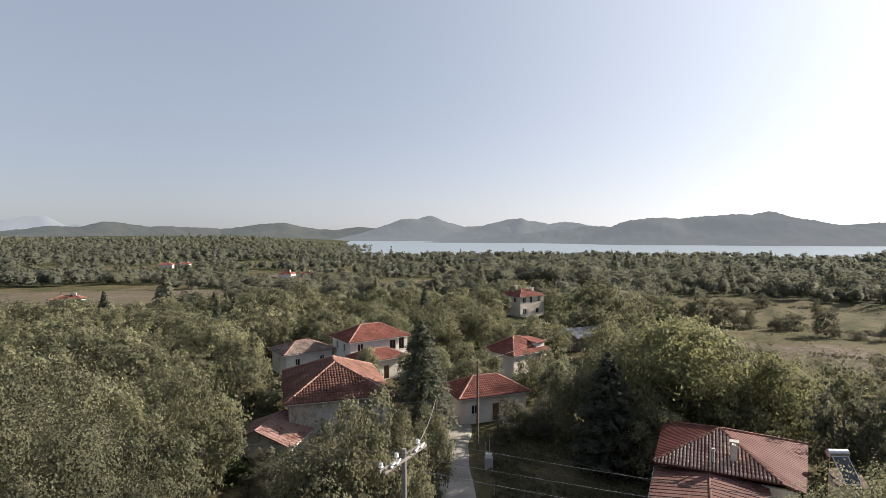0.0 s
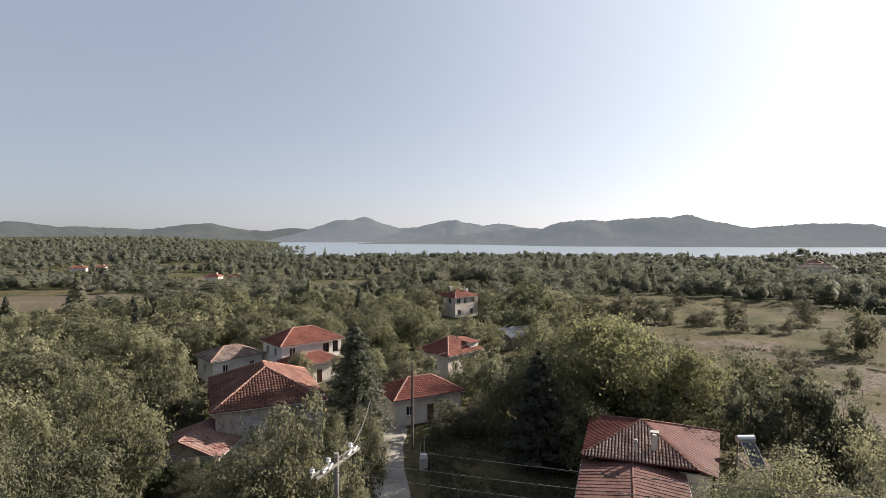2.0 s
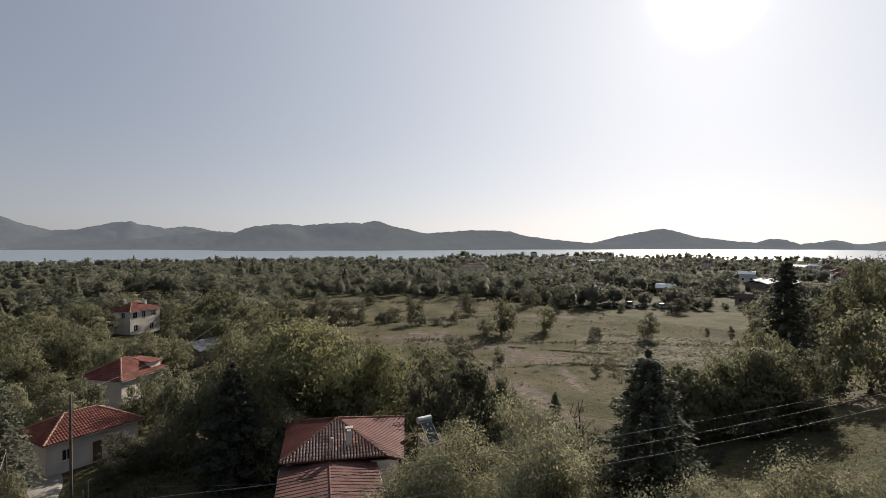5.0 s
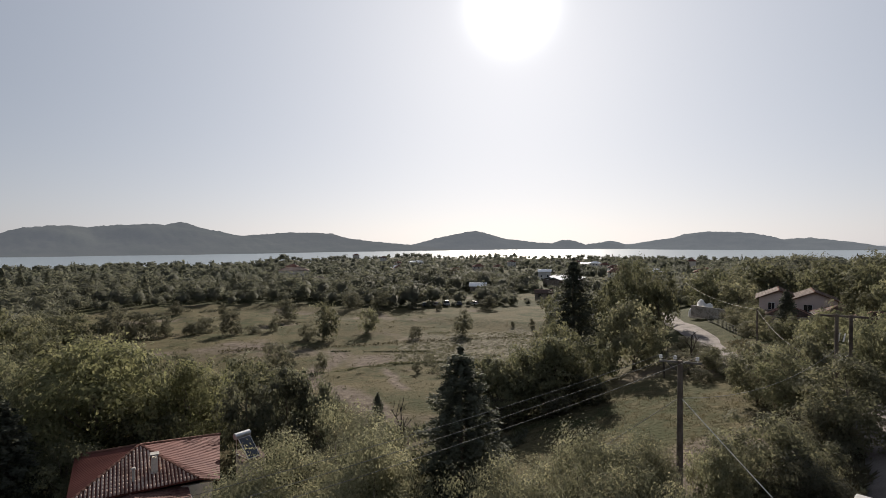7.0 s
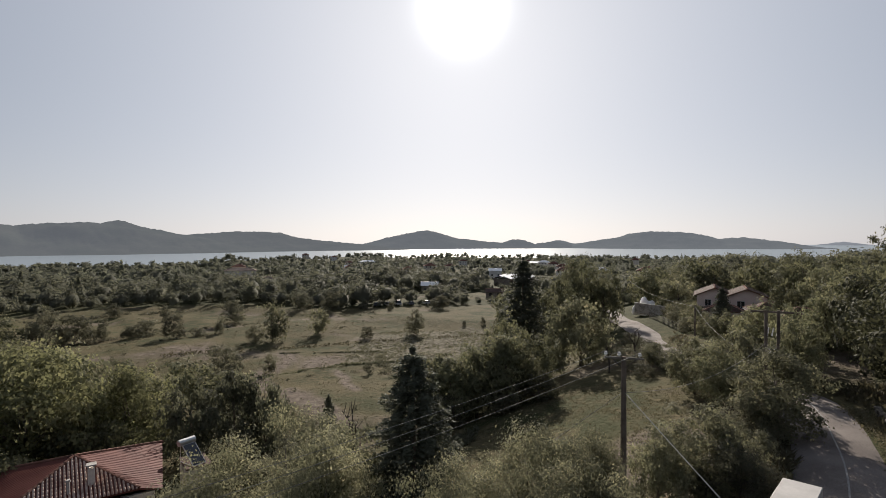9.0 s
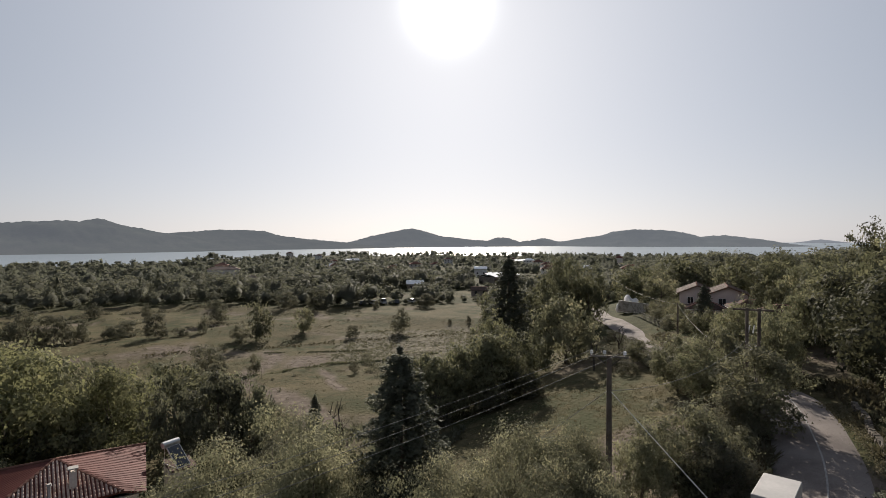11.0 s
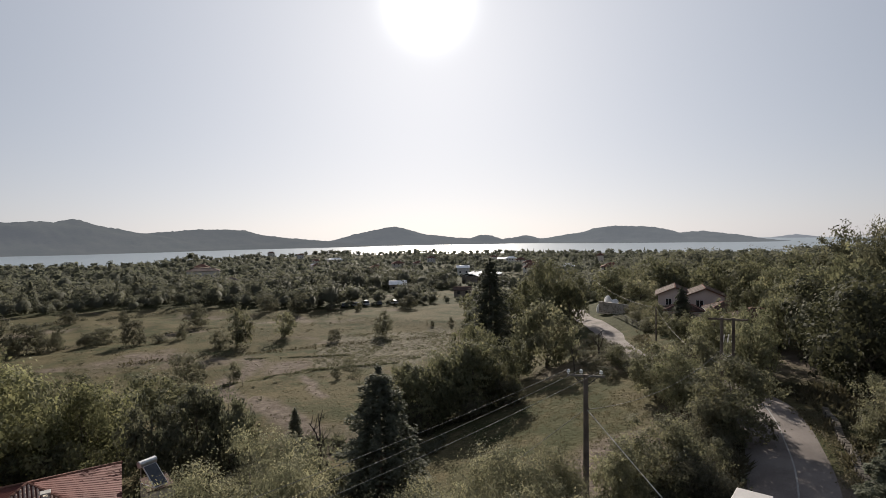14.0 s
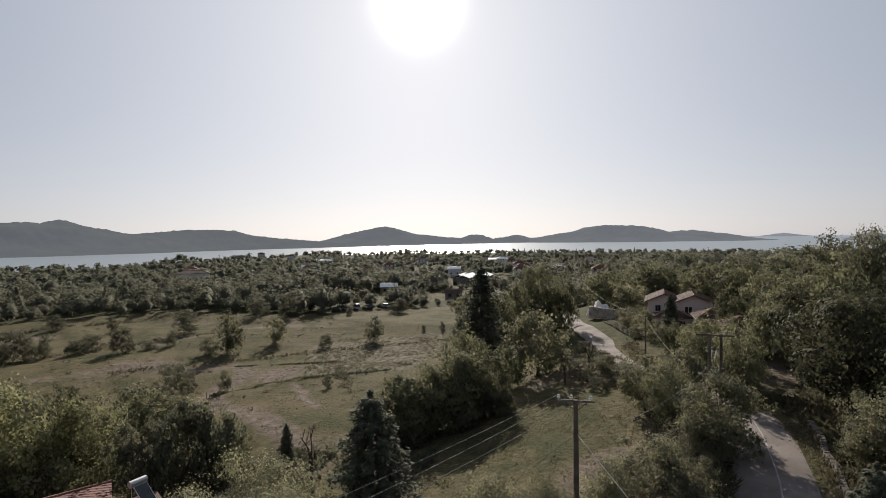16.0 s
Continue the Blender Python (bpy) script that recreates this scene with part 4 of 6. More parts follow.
def low_growth(x, y):
    """True in the gardens in front of the far houses, where only shrubs grow."""
    o = np.zeros(np.shape(x), bool)
    for hx, hy, w in CLEARINGS:
        r = math.hypot(hx, hy)
        along = (x * hx + y * hy) / r - r
        across = (x * hy - y * hx) / r
        o |= (np.abs(across) < w) & (along < 5) & (along > -16 - r * 0.10)
    return o


def wood_object(name, label, pts, seed, leaves, size, h0, h1, material, firs=0.035):
    """Many trees joined into one mesh: every crown a lumpy leaf mass set all over with leaf clumps."""
    rs = np.random.RandomState(seed)
    protos = []
    for i in range(8):
        lobes = lobes_for(rs, 1.0, 0.98, 0.04, 12, 0.25)
        v, f, nn = crown_arrays(rs, lobes, leaves, size, 0.25, 0.97, 5, 0.075, 0.9)
        th, ph = np.meshgrid(np.linspace(0.2, 2.7, 5), np.arange(8) * 6.283 / 8, indexing="ij")
        d = np.stack([np.sin(th) * np.cos(ph), np.sin(th) * np.sin(ph), np.cos(th)], -1).reshape(-1, 3)
        lump = 0.80 + 0.16 * np.sin(d[:, 0] * 5 + i) * np.sin(d[:, 1] * 4 + 2 * i) + rs.uniform(-0.06, 0.06, len(d))
        core = d * lump[:, None] * np.array([0.30, 0.30, 0.33]) + np.array([0, 0, 0.45])
        q = grid_faces(5, 8, True)[:, ::-1] + len(v)
        protos.append((np.concatenate([v, core]), np.concatenate([f, q[:, :3], q[:, [0, 2, 3]]]), np.concatenate([nn, d * 0.4 + np.array([0, 0, 0.8])])))
    t = rs.uniform(0, 1, leaves) ** 0.7
    a = rs.uniform(0, 6.283, leaves)
    rad = 0.26 * t * rs.uniform(0.5, 1.0, leaves)
    out = np.stack([np.cos(a), np.sin(a), 0 * a + 0.8], 1)
    v, f = leaf_arrays(rs, np.stack([rad * np.cos(a), rad * np.sin(a), 1 - t * 0.95], 1), out, size * 0.9)
    fir = (v, f, soft_normals(out, out, 0.5))
    vs, fs, ns, base = [], [], [], 0
    zs = land(pts[:, 0], pts[:, 1])
    low = low_growth(pts[:, 0], pts[:, 1])
    for (x, y, q), z, lw in zip(pts, zs, low):
        is_fir = rs.uniform() < firs and not lw
        v, f, nn = fir if is_fir else protos[rs.randint(8)]
        h = (h0 + (h1 - h0) * q * q) * (1.3 if is_fir else 1) * (1 + 0.25 * math.sin(x * 0.021) * math.sin(y * 0.027))
        w = h * rs.uniform(0.95, 1.5)
        if math.atan2(x, y) < 0.03 and math.hypot(x, y) < 560:
            h, w = h * 0.76, w * 0.9
        if lw:
            h, w = 1.6 + 1.2 * q, 2.5 + 2 * q
        c, s = math.cos(q * 40), math.sin(q * 40)
        vs.append(np.stack([(v[:, 0] * c - v[:, 1] * s) * w + x, (v[:, 0] * s + v[:, 1] * c) * w + y, v[:, 2] * h + z - 0.2], 1))
        ns.append(np.stack([nn[:, 0] * c - nn[:, 1] * s, nn[:, 0] * s + nn[:, 1] * c, nn[:, 2]], 1))
        fs.append(f + base)
        base += len(v)
    me = set_normals(mesh_from(name, np.concatenate(vs), np.concatenate(fs), material), np.concatenate(ns))
    return tagged(new(name, me), label, "woods", kind="stuff")


if len(near_pts) > SINGLE:
    wood_object("woodland", "green deciduous woodland beyond the village", near_pts[SINGLE:], 41, 1600, 0.052, 5.0, 9.0, M["leaf_oak"])
far_a = scatter(2, 172, 330, -48, 106, 2.6, 0.0105, 22000)
far_a = far_a[~open_land(far_a[:, 0], far_a[:, 1]) & ~near_line(ROAD_LINE, far_a[:, 0], far_a[:, 1], 5.0)]
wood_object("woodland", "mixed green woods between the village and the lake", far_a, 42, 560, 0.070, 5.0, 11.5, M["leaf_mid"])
far_b = scatter(3, 330, 1290, -48, 106, 4.2, 0.0090, 60000)
far_b = far_b[~open_land(far_b[:, 0], far_b[:, 1]) & (land(far_b[:, 0], far_b[:, 1]) > LAKE + 0.5)]
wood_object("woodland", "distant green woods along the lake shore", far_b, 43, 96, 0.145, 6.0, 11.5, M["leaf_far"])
far_c = scatter(4, 985, 1750, -48, -9, 5.0, 0.011, 8000)
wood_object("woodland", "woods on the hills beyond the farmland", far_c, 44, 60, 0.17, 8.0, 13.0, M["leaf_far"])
# shade under the woods, painted into the ground colour where they stand
cover = (~open_land(GX, GY)) & (RR > 62) & ~((np.degrees(AA) > 30) & (np.degrees(AA) < 100) & (RR < 95)) & ~near_line(LANE_LINE, GX.ravel(), GY.ravel(), 3.0).reshape(GX.shape)
TRACK = smooth_line([(83, 85.5), (76.6, 78), (67, 74), (60.6, 68.5), (57.5, 60), (54.5, 52), (51, 45), (46, 38)], 0.8)
HEATH = [(84, 46), (80, 66), (92, 76), (112, 86), (122, 80), (130, 58), (112, 48)]
GULLY = smooth_line([(73, 62), (70, 58), (66, 55), (62, 50)], 0.8)
bare = np.zeros(GX.size)
for line, d in ((TRACK, 1.9), (GULLY, 0.8)):
    dist = np.hypot(np.subtract.outer(GX.ravel(), line[:, 0]), np.subtract.outer(GY.ravel(), line[:, 1])).min(-1)
    bare = np.maximum(bare, 1 - ease(dist + 0.5 * wave(GX.ravel(), GY.ravel(), 0.2, 9), d * 0.6, d * 1.5))
soil_attr = ground.data.attributes.new("bare", "FLOAT", "POINT")
soil_attr.data.foreach_set("value", np.maximum(bare, (inside(FARM, GX, GY) | inside(FARM_B, GX, GY)).ravel() * 0.55).astype(np.float32))
pale = ground.data.attributes.new("heath", "FLOAT", "POINT")
pale.data.foreach_set("value", (inside(HEATH, GX + 3 * wave(GX, GY, 0.06, 14), GY + 3 * wave(GX, GY, 0.06, 15)) * 0.85).ravel().astype(np.float32))
attr = ground.data.attributes.new("wood_shade", "FLOAT", "POINT")
attr.data.foreach_set("value", np.clip(cover * 0.9 + 0.0, 0, 1).astype(np.float32).ravel())


# ---- roads ----
def ribbon(name, line, half, lift, material, across=7):
    """A strip that follows the land along a line."""
    d = np.gradient(line, axis=0)
    d /= np.linalg.norm(d, axis=1, keepdims=True)
    n = np.stack([-d[:, 1], d[:, 0]], 1)
    offs = np.linspace(-half, half, across)
    p = line[:, None, :] + n[:, None, :] * offs[None, :, None]
    p = p + (np.abs(offs)[None, :, None] > half * 0.98) * n[:, None, :] * (0.22 * wave(p[..., 0:1], p[..., 1:2], 0.11, 61)) * np.sign(offs)[None, :, None]
    z = land(p[..., 0], p[..., 1])
    z = 0.5 * z + 0.5 * z.mean(1, keepdims=True) + lift
    z[:, 0] -= 0.25
    z[:, -1] -= 0.25
    v = np.concatenate([p, z[..., None]], -1).reshape(-1, 3)
    return new(name, mesh_from(name, v, grid_faces(len(line), across)[:, ::-1], material, True))


tagged(ribbon("road", ROAD_LINE, 2.6, 0.14, M["asphalt"]), "worn grey asphalt country road with a bend", "road", kind="structure")
tagged(ribbon("road", LANE_LINE, 2.0, 0.12, M["lane"]), "narrow concrete village lane between the houses", "lane", kind="structure")
mark = thing("road_marking", Matrix.Identity(4), "faint worn white centre line on the asphalt", "road marking", kind="structure")
ml = ROAD_LINE[(ROAD_LINE[:, 0] > 24) & (ROAD_LINE[:, 0] < 60)]
for s, e in ((0, len(ml)),):
    for off in (0.1,):
        d = np.gradient(ml, axis=0)
        d /= np.linalg.norm(d, axis=1, keepdims=True)
        c = ml + np.stack([-d[:, 1], d[:, 0]], 1) * off
        a, b = c + np.stack([-d[:, 1], d[:, 0]], 1) * 0.05, c - np.stack([-d[:, 1], d[:, 0]], 1) * 0.05
        z = np.array([land(*(ml[i] + np.outer(np.linspace(-2.6, 2.6, 7), [-d[i, 1], d[i, 0]])).T).mean() for i in range(len(ml))]) * 0.5 + land(c[:, 0], c[:, 1]) * 0.5 + 0.155
        v = np.stack([np.c_[b, z], np.c_[a, z]], 1).reshape(-1, 3)
        part("line", mesh_from("line", v, grid_faces(len(ml), 2)[:, ::-1], M["line"]), None, mark)


# ---- houses ----
def panel_bm(length, height, thick, openings):
    """An upright wall along x from 0 to length, y 0 (outside) to thick, with holes (x0, x1, z0, z1) right through."""
    bm = bmesh.new()
    xs = sorted({0.0, length, *[v for o in openings for v in o[:2]]})
    zs = sorted({-1.2, height, *[v for o in openings for v in o[2:4]]})
    grid = [[[bm.verts.new((x, y, z)) for z in zs] for x in xs] for y in (0.0, thick)]

    def solid(i, j):
        if not (0 <= i < len(xs) - 1 and 0 <= j < len(zs) - 1):
            return False
        cx, cz = (xs[i] + xs[i + 1]) / 2, (zs[j] + zs[j + 1]) / 2
        return not any(o[0] < cx < o[1] and o[2] < cz < o[3] for o in openings)

    f, k = grid
    for i in range(len(xs) - 1):
        for j in range(len(zs) - 1):
            if not solid(i, j):
                continue
            bm.faces.new((f[i][j], f[i + 1][j], f[i + 1][j + 1], f[i][j + 1]))
            bm.faces.new((k[i][j + 1], k[i + 1][j + 1], k[i + 1][j], k[i][j]))
            for ni, nj, p, q in ((i - 1, j, (i, j + 1), (i, j)), (i + 1, j, (i + 1, j), (i + 1, j + 1)), (i, j - 1, (i, j), (i + 1, j)), (i, j + 1, (i + 1, j + 1), (i, j + 1))):
                if not solid(ni, nj):
                    bm.faces.new((f[p[0]][p[1]], k[p[0]][p[1]], k[q[0]][q[1]], f[q[0]][q[1]]))
    for v in [v for v in bm.verts if not v.link_faces]:
        bm.verts.remove(v)
    return bm


def tile_mesh(planes, tw, tl, hump, material, cover=1.0):
    """Clay tiles laid in courses over the roof planes, all joined; each is a small arched piece."""
    seg = 4
    th = np.linspace(0, np.pi, seg + 1)
    cu, ch = -np.cos(th) * tw * 0.5 * cover, np.sin(th) * hump
    vs, fs, base = [], [], 0
    rs = np.random.RandomState(9)
    for poly in planes:
        p = np.array(poly, float)
        a, b = p[0], p[1]
        u = (b - a) / np.linalg.norm(b - a)
        nn = np.cross(u, p[2] - a)
        nn /= np.linalg.norm(nn)
        if nn[2] < 0:
            nn = -nn
        v = np.cross(nn, u)
        if v[2] < 0:
            v = -v
        q = np.stack([(p - a) @ u, (p - a) @ v], 1)
        poly2 = [tuple(t) for t in q]
        U, V = np.meshgrid(np.arange(q[:, 0].min() + tw / 2, q[:, 0].max(), tw), np.arange(-0.05, q[:, 1].max(), tl), indexing="ij")
        U, V = U.ravel(), V.ravel()
        ok = inside(poly2, U, V + tl * 0.5)
        U, V = U[ok], V[ok]
        n = len(U)
        lo = V + rs.normal(size=n) * 0.012
        jit = rs.normal(size=n) * 0.008
        uu = U[:, None] + cu[None, :]
        rows = []
        for vv, lift, k in ((lo, 0.035, 1.0), (lo + tl * 1.08, 0.004, 0.85)):
            h = ch[None, :] * k + lift + jit[:, None]
            rows.append(a + uu[..., None] * u + vv[:, None, None] * v + h[..., None] * nn)
        # lower lip
        lip = a + uu[..., None] * u + lo[:, None, None] * v + 0 * h[..., None] * nn
        vert = np.stack([lip, rows[0], rows[1]], 1).reshape(-1, 3)
        cell = grid_faces(3, seg + 1)
        vs.append(vert)
        fs.append((np.arange(n)[:, None, None] * 3 * (seg + 1) + cell[None]).reshape(-1, 4) + base)
        base += len(vert)
    return mesh_from("roof_tiles", np.concatenate(vs), np.concatenate(fs), material)


def cap_bm(lines, r=0.12, step=0.42):
    bm = bmesh.new()
    for a, b in lines:
        a, b = Vector(a), Vector(b)
        n = max(1, int((b - a).length / step))
        for i in range(n):
            p, q = a.lerp(b, i / n), a.lerp(b, min(1, (i + 1.12) / n))
            tube_bm(bm, [p, q], [r * 1.12, r * 0.9], 7)
    return bm


def roof_planes(w, d, eave, rise, style):
    """Corner lists of the roof planes (eave first), and the ridge and hip lines."""
    x, y = w / 2, d / 2
    a, b, c, e = (-x, -y, eave), (x, -y, eave), (x, y, eave), (-x, y, eave)
    top = eave + rise
    if style == "gable":
        g, h = (-x, 0, top), (x, 0, top)
        return [[a, b, h, g], [c, e, g, h]], [(g, h)]
    if style == "gable_y":
        g, h = (0, -y, top), (0, y, top)
        return [[b, c, h, g], [e, a, g, h]], [(g, h)]
    if w >= d:
        k = x - y
        g, h = (-k, 0, top), (k, 0, top)
        planes = [[a, b, h, g], [b, c, h], [c, e, g, h], [e, a, g]]
    else:
        k = y - x
        g, h = (0, -k, top), (0, k, top)
        planes = [[a, b, g], [b, c, h, g], [c, e, h], [e, a, g, h]]
    lines = [(a, g), (e, g) if w >= d else (b, g), (b, h) if w >= d else (c, h), (c, h) if w >= d else (e, h)]
    if k > 0.05:
        lines.append((g, h))
    return planes, lines


def solid_bm(planes, thick, bm=None):
    bm = bm or bmesh.new()
    for p in planes:
        up = [bm.verts.new(v) for v in p]
        dn = [bm.verts.new((v[0], v[1], v[2] - thick)) for v in p]
        bm.faces.new(up)
        bm.faces.new(dn[::-1])
        for i in range(len(p)):
            j = (i + 1) % len(p)
            bm.faces.new((up[i], dn[i], dn[j], up[j]))
    return bm


def window_parts(house, m, w, h, kind):
    """A window, shuttered window or door in an opening; m: its lower left corner, x along the wall, y inward."""
    f = 0.07
    bm = bmesh.new()
    if kind == "door":
        box_bm(bm, 0, w, 0.12, 0.18, 0, h)
        d = part("door", bm, M["brown_wood"], house, "brown wooden door", at=m)
        bm = bmesh.new()
        box_bm(bm, w * 0.82, w * 0.88, 0.06, 0.12, h * 0.48, h * 0.52, 0.01)
        part("door_handle", bm, M["steel"], d, "metal handle")
        return
    if kind == "shut":
        for i in range(int(h / 0.09)):
            box_bm(bm, f, w - f, 0.08, 0.11, i * 0.09 + 0.01, i * 0.09 + 0.085)
        box_bm(bm, 0, w, 0.115, 0.16, 0, h)
        part("shutter", bm, M["shutter"], house, "closed grey roller shutter", at=m)
        return
    for x0, x1, z0, z1 in ((0, f, 0, h), (w - f, w, 0, h), (f, w - f, 0, f), (f, w - f, h - f, h), (w / 2 - 0.03, w / 2 + 0.03, f, h - f)):
        box_bm(bm, x0, x1, 0.10, 0.17, z0, z1)
    fr = part("window", bm, M["frame"] if kind != "brown" else M["brown_wood"], house, "", at=m)
    for x0, x1 in ((f, w / 2 - 0.03), (w / 2 + 0.03, w - f)):
        bm = bmesh.new()
        box_bm(bm, x0, x1, 0.13, 0.145, f, h - f)
        part("pane", bm, M["glass"], fr)
    bm = bmesh.new()
    box_bm(bm, -0.06, w + 0.06, -0.07, 0.10, -0.07, -0.005)
    part("sill", bm, M["concrete"], fr)


def ribs_bm(planes, step, r):
    """Raised ribs of sheet metal, running up each roof plane."""
    bm = bmesh.new()
    for poly in planes:
        p = [Vector(v) for v in poly]
        u = (p[1] - p[0]).normalized()
        n = u.cross(p[2] - p[0]).normalized()
        n = n if n.z > 0 else -n
        v = n.cross(u)
        v = v if v.z > 0 else -v
        q2 = [((r - p[0]).dot(u), (r - p[0]).dot(v)) for r in p]
        s = 0.25
        while s < (p[1] - p[0]).length:
            # the rib's reach up the slope at this place along the eave
            tops = [t_ for t_ in np.arange(0.05, max(c[1] for c in q2) + 0.05, 0.05) if bool(inside(q2, np.array([s]), np.array([t_]))[0])]
            if tops:
                tube_bm(bm, [p[0] + u * s + v * 0.0 + n * 0.012, p[0] + u * s + v * max(tops) + n * 0.004], r, 4)
            s += step
    return bm


def house(label, x, y, rot, w, d, eave, rise, wall="cream", tile="tile_old", style="hip", over=0.45, holes=None, name="house", roof="tile", hump=0.055, tw=0.26, tl=0.36, base=None, chimneys=(), shape=None):
    """A house with four walls with real openings, a roof deck and its covering. holes: side -> (along, sill, width, height, kind)."""
    hz = gz(x, y) if base is None else base
    ob = thing(name, pose(x, y, hz, 0, 0, rot), label, "house" if name == "house" else name.replace("_", " "))
    ww, dd, t = w - 2 * over, d - 2 * over, 0.3
    sides = {
        "front": (pose(-ww / 2, -dd / 2, 0), ww), "back": (pose(ww / 2, dd / 2, 0, 0, 0, 180), ww),
        "right": (pose(ww / 2, -dd / 2 + t, 0, 0, 0, 90), dd - 2 * t), "left": (pose(-ww / 2, dd / 2 - t, 0, 0, 0, -90), dd - 2 * t),
    }
    for key, (m, length) in sides.items():
        hs = [h for h in (holes or {}).get(key, ()) if h[0] + h[2] < length - 0.1]
        wl_ = part("wall", panel_bm(length, eave - 0.02, t, [(h[0], h[0] + h[2], h[1], h[1] + h[3]) for h in hs]), M[wall], ob, at=m)
        for h in hs:
            if h[4] != "open":
                window_parts(ob, m @ pose(h[0], 0, h[1]), h[2], h[3], h[4])
    if any(h[4] == "open" for q in (holes or {}).values() for h in q):
        bm = bmesh.new()
        box_bm(bm, -ww / 2 + t + 0.01, ww / 2 - t - 0.01, -dd / 2 + t + 1.5, -dd / 2 + t + 1.7, 0, eave - 0.1)
        part("inner_wall", bm, M["grey_plaster"], ob)
    planes, lines = shape or roof_planes(w, d, eave, rise, style)
    if style.startswith("gable"):
        top = eave + rise * (1 - 2 * over / (d if style == "gable" else w)) - 0.05
        for s in (-1, 1):
            bm = bmesh.new()
            if style == "gable":
                q = [(s * ww / 2, -dd / 2, eave - 0.02), (s * ww / 2, dd / 2, eave - 0.02), (s * ww / 2, 0, top)]
                q2 = [(v[0] - s * t, v[1], v[2]) for v in q]
            else:
                q = [(-ww / 2, s * dd / 2, eave - 0.02), (ww / 2, s * dd / 2, eave - 0.02), (0, s * dd / 2, top)]
                q2 = [(v[0], v[1] - s * t, v[2]) for v in q]
            A, B = [bm.verts.new(v) for v in q], [bm.verts.new(v) for v in q2]
            bm.faces.new(A)
            bm.faces.new(B[::-1])
            for i in range(3):
                bm.faces.new((A[i], B[i], B[(i + 1) % 3], A[(i + 1) % 3]))
            part("gable_wall", bm, M[wall], ob)
    deck = part("roof", solid_bm(planes, 0.14), M["brown_wood"] if roof == "tile" else M["red_sheet"] if roof == "split" else M[tile], ob)
    if roof == "split":
        # narrowed tiles bare the dark deck, standing in for shadowed pan tiles
        tm = part("roof_tiles", tile_mesh(planes[:1], tw, tl, hump, M[tile], 0.6), None, deck, "pale sunlit barrel tiles")
        tm["kind"] = "stuff"
        part("roof_rib", ribs_bm(planes[1:], 0.33, 0.013), M["red_sheet"], deck, "dark red ribbed roof sheets")
        part("ridge_cap", cap_bm(lines), M["tile_old"], deck, "clay ridge tiles")
    elif roof == "tile":
        tm = part("roof_tiles", tile_mesh(planes, tw, tl, hump, M[tile]), None, deck, "overlapping clay tiles")
        tm["kind"] = "stuff"
        part("ridge_cap", cap_bm(lines), M["ridge"], deck, "pale mortared ridge tiles")
    else:
        bm = ribs_bm(planes, 0.5, 0.022)
        for a, b in lines:
            tube_bm(bm, [a, b], 0.07, 6)
        part("roof_rib", bm, M[tile], deck)
    for a, b in zip([(-w / 2, -d / 2), (w / 2, -d / 2), (w / 2, d / 2), (-w / 2, d / 2)], [(w / 2, -d / 2), (w / 2, d / 2), (-w / 2, d / 2), (-w / 2, -d / 2)]):
        if shape or style == "gable" and a[0] == b[0] or style == "gable_y" and a[1] == b[1]:
            continue
        bm = bmesh.new()
        tube_bm(bm, [(*a, eave - 0.13), (*b, eave - 0.13)], 0.05, 6)
        part("gutter", bm, M["grey_plaster"], deck)
    for cx, cy, cz, cw, chh in chimneys:
        bm = bmesh.new()
        box_bm(bm, cx - cw / 2, cx + cw / 2, cy - cw / 2, cy + cw / 2, cz, cz + chh, 0.015)
        ch = part("chimney", bm, M["cream"], ob, "plastered chimney")
        bm = bmesh.new()
        box_bm(bm, cx - cw * 0.7, cx + cw * 0.7, cy - cw * 0.7, cy + cw * 0.7, cz + chh + 0.18, cz + chh + 0.26, 0.015)
        for sx in (-1, 1):
            for sy in (-1, 1):
                box_bm(bm, cx + sx * cw * 0.4 - 0.04, cx + sx * cw * 0.4 + 0.04, cy + sy * cw * 0.4 - 0.04, cy + sy * cw * 0.4 + 0.04, cz + chh, cz + chh + 0.18)
        part("chimney_cap", bm, M["concrete"], ch)
    return ob


H1 = house("two-storey grey stone house under a brick-red hipped tile roof", -13.9, 60.1, 18.6, 11.0, 13.7, 5.3, 2.6, "stone", "tile_old", holes={
    "front": [(2.6, 3.2, 1.7, 1.25, "shut"), (5.2, 3.3, 0.9, 1.1, "shut"), (7.0, 3.1, 2.6, 1.8, "open"), (2.6, 0.6, 1.2, 1.3, "win"), (6.4, 0.1, 1.0, 2.0, "door")],
    "right": [(1.0, 3.1, 2.6, 1.8, "open"), (5.5, 3.2, 1.1, 1.3, "win"), (8.6, 3.2, 1.1, 1.3, "win"), (6.0, 0.7, 1.1, 1.2, "win")],
    "left": [(2.0, 3.2, 1.1, 1.3, "win"), (6.5, 3.2, 1.1, 1.3, "win")]}, tw=0.30, tl=0.38, hump=0.045)
bm = bmesh.new()
box_bm(bm, 2.3, 5.04, -6.42, -6.34, 2.95, 3.9, 0.02)
part("balcony_rail", bm, M["grey_plaster"], H1, "grey balcony parapet at the corner")
house("white two-storey house under a red hipped tile roof", -14.2, 87.4, 36.0, 11.0, 7.6, 5.2, 1.9, "white", "tile_red", holes={
    "front": [(1.2, 3.4, 1.0, 1.3, "win"), (6.8, 3.2, 1.1, 1.5, "brown"), (8.5, 3.1, 1.0, 2.0, "brown"), (1.5, 0.8, 1.1, 1.2, "win")],
    "left": [(0.9, 3.3, 0.9, 1.3, "win"), (3.6, 3.3, 0.9, 1.3, "win")], "right": [(2.0, 3.3, 1.1, 1.4, "win")]}, hump=0.036)
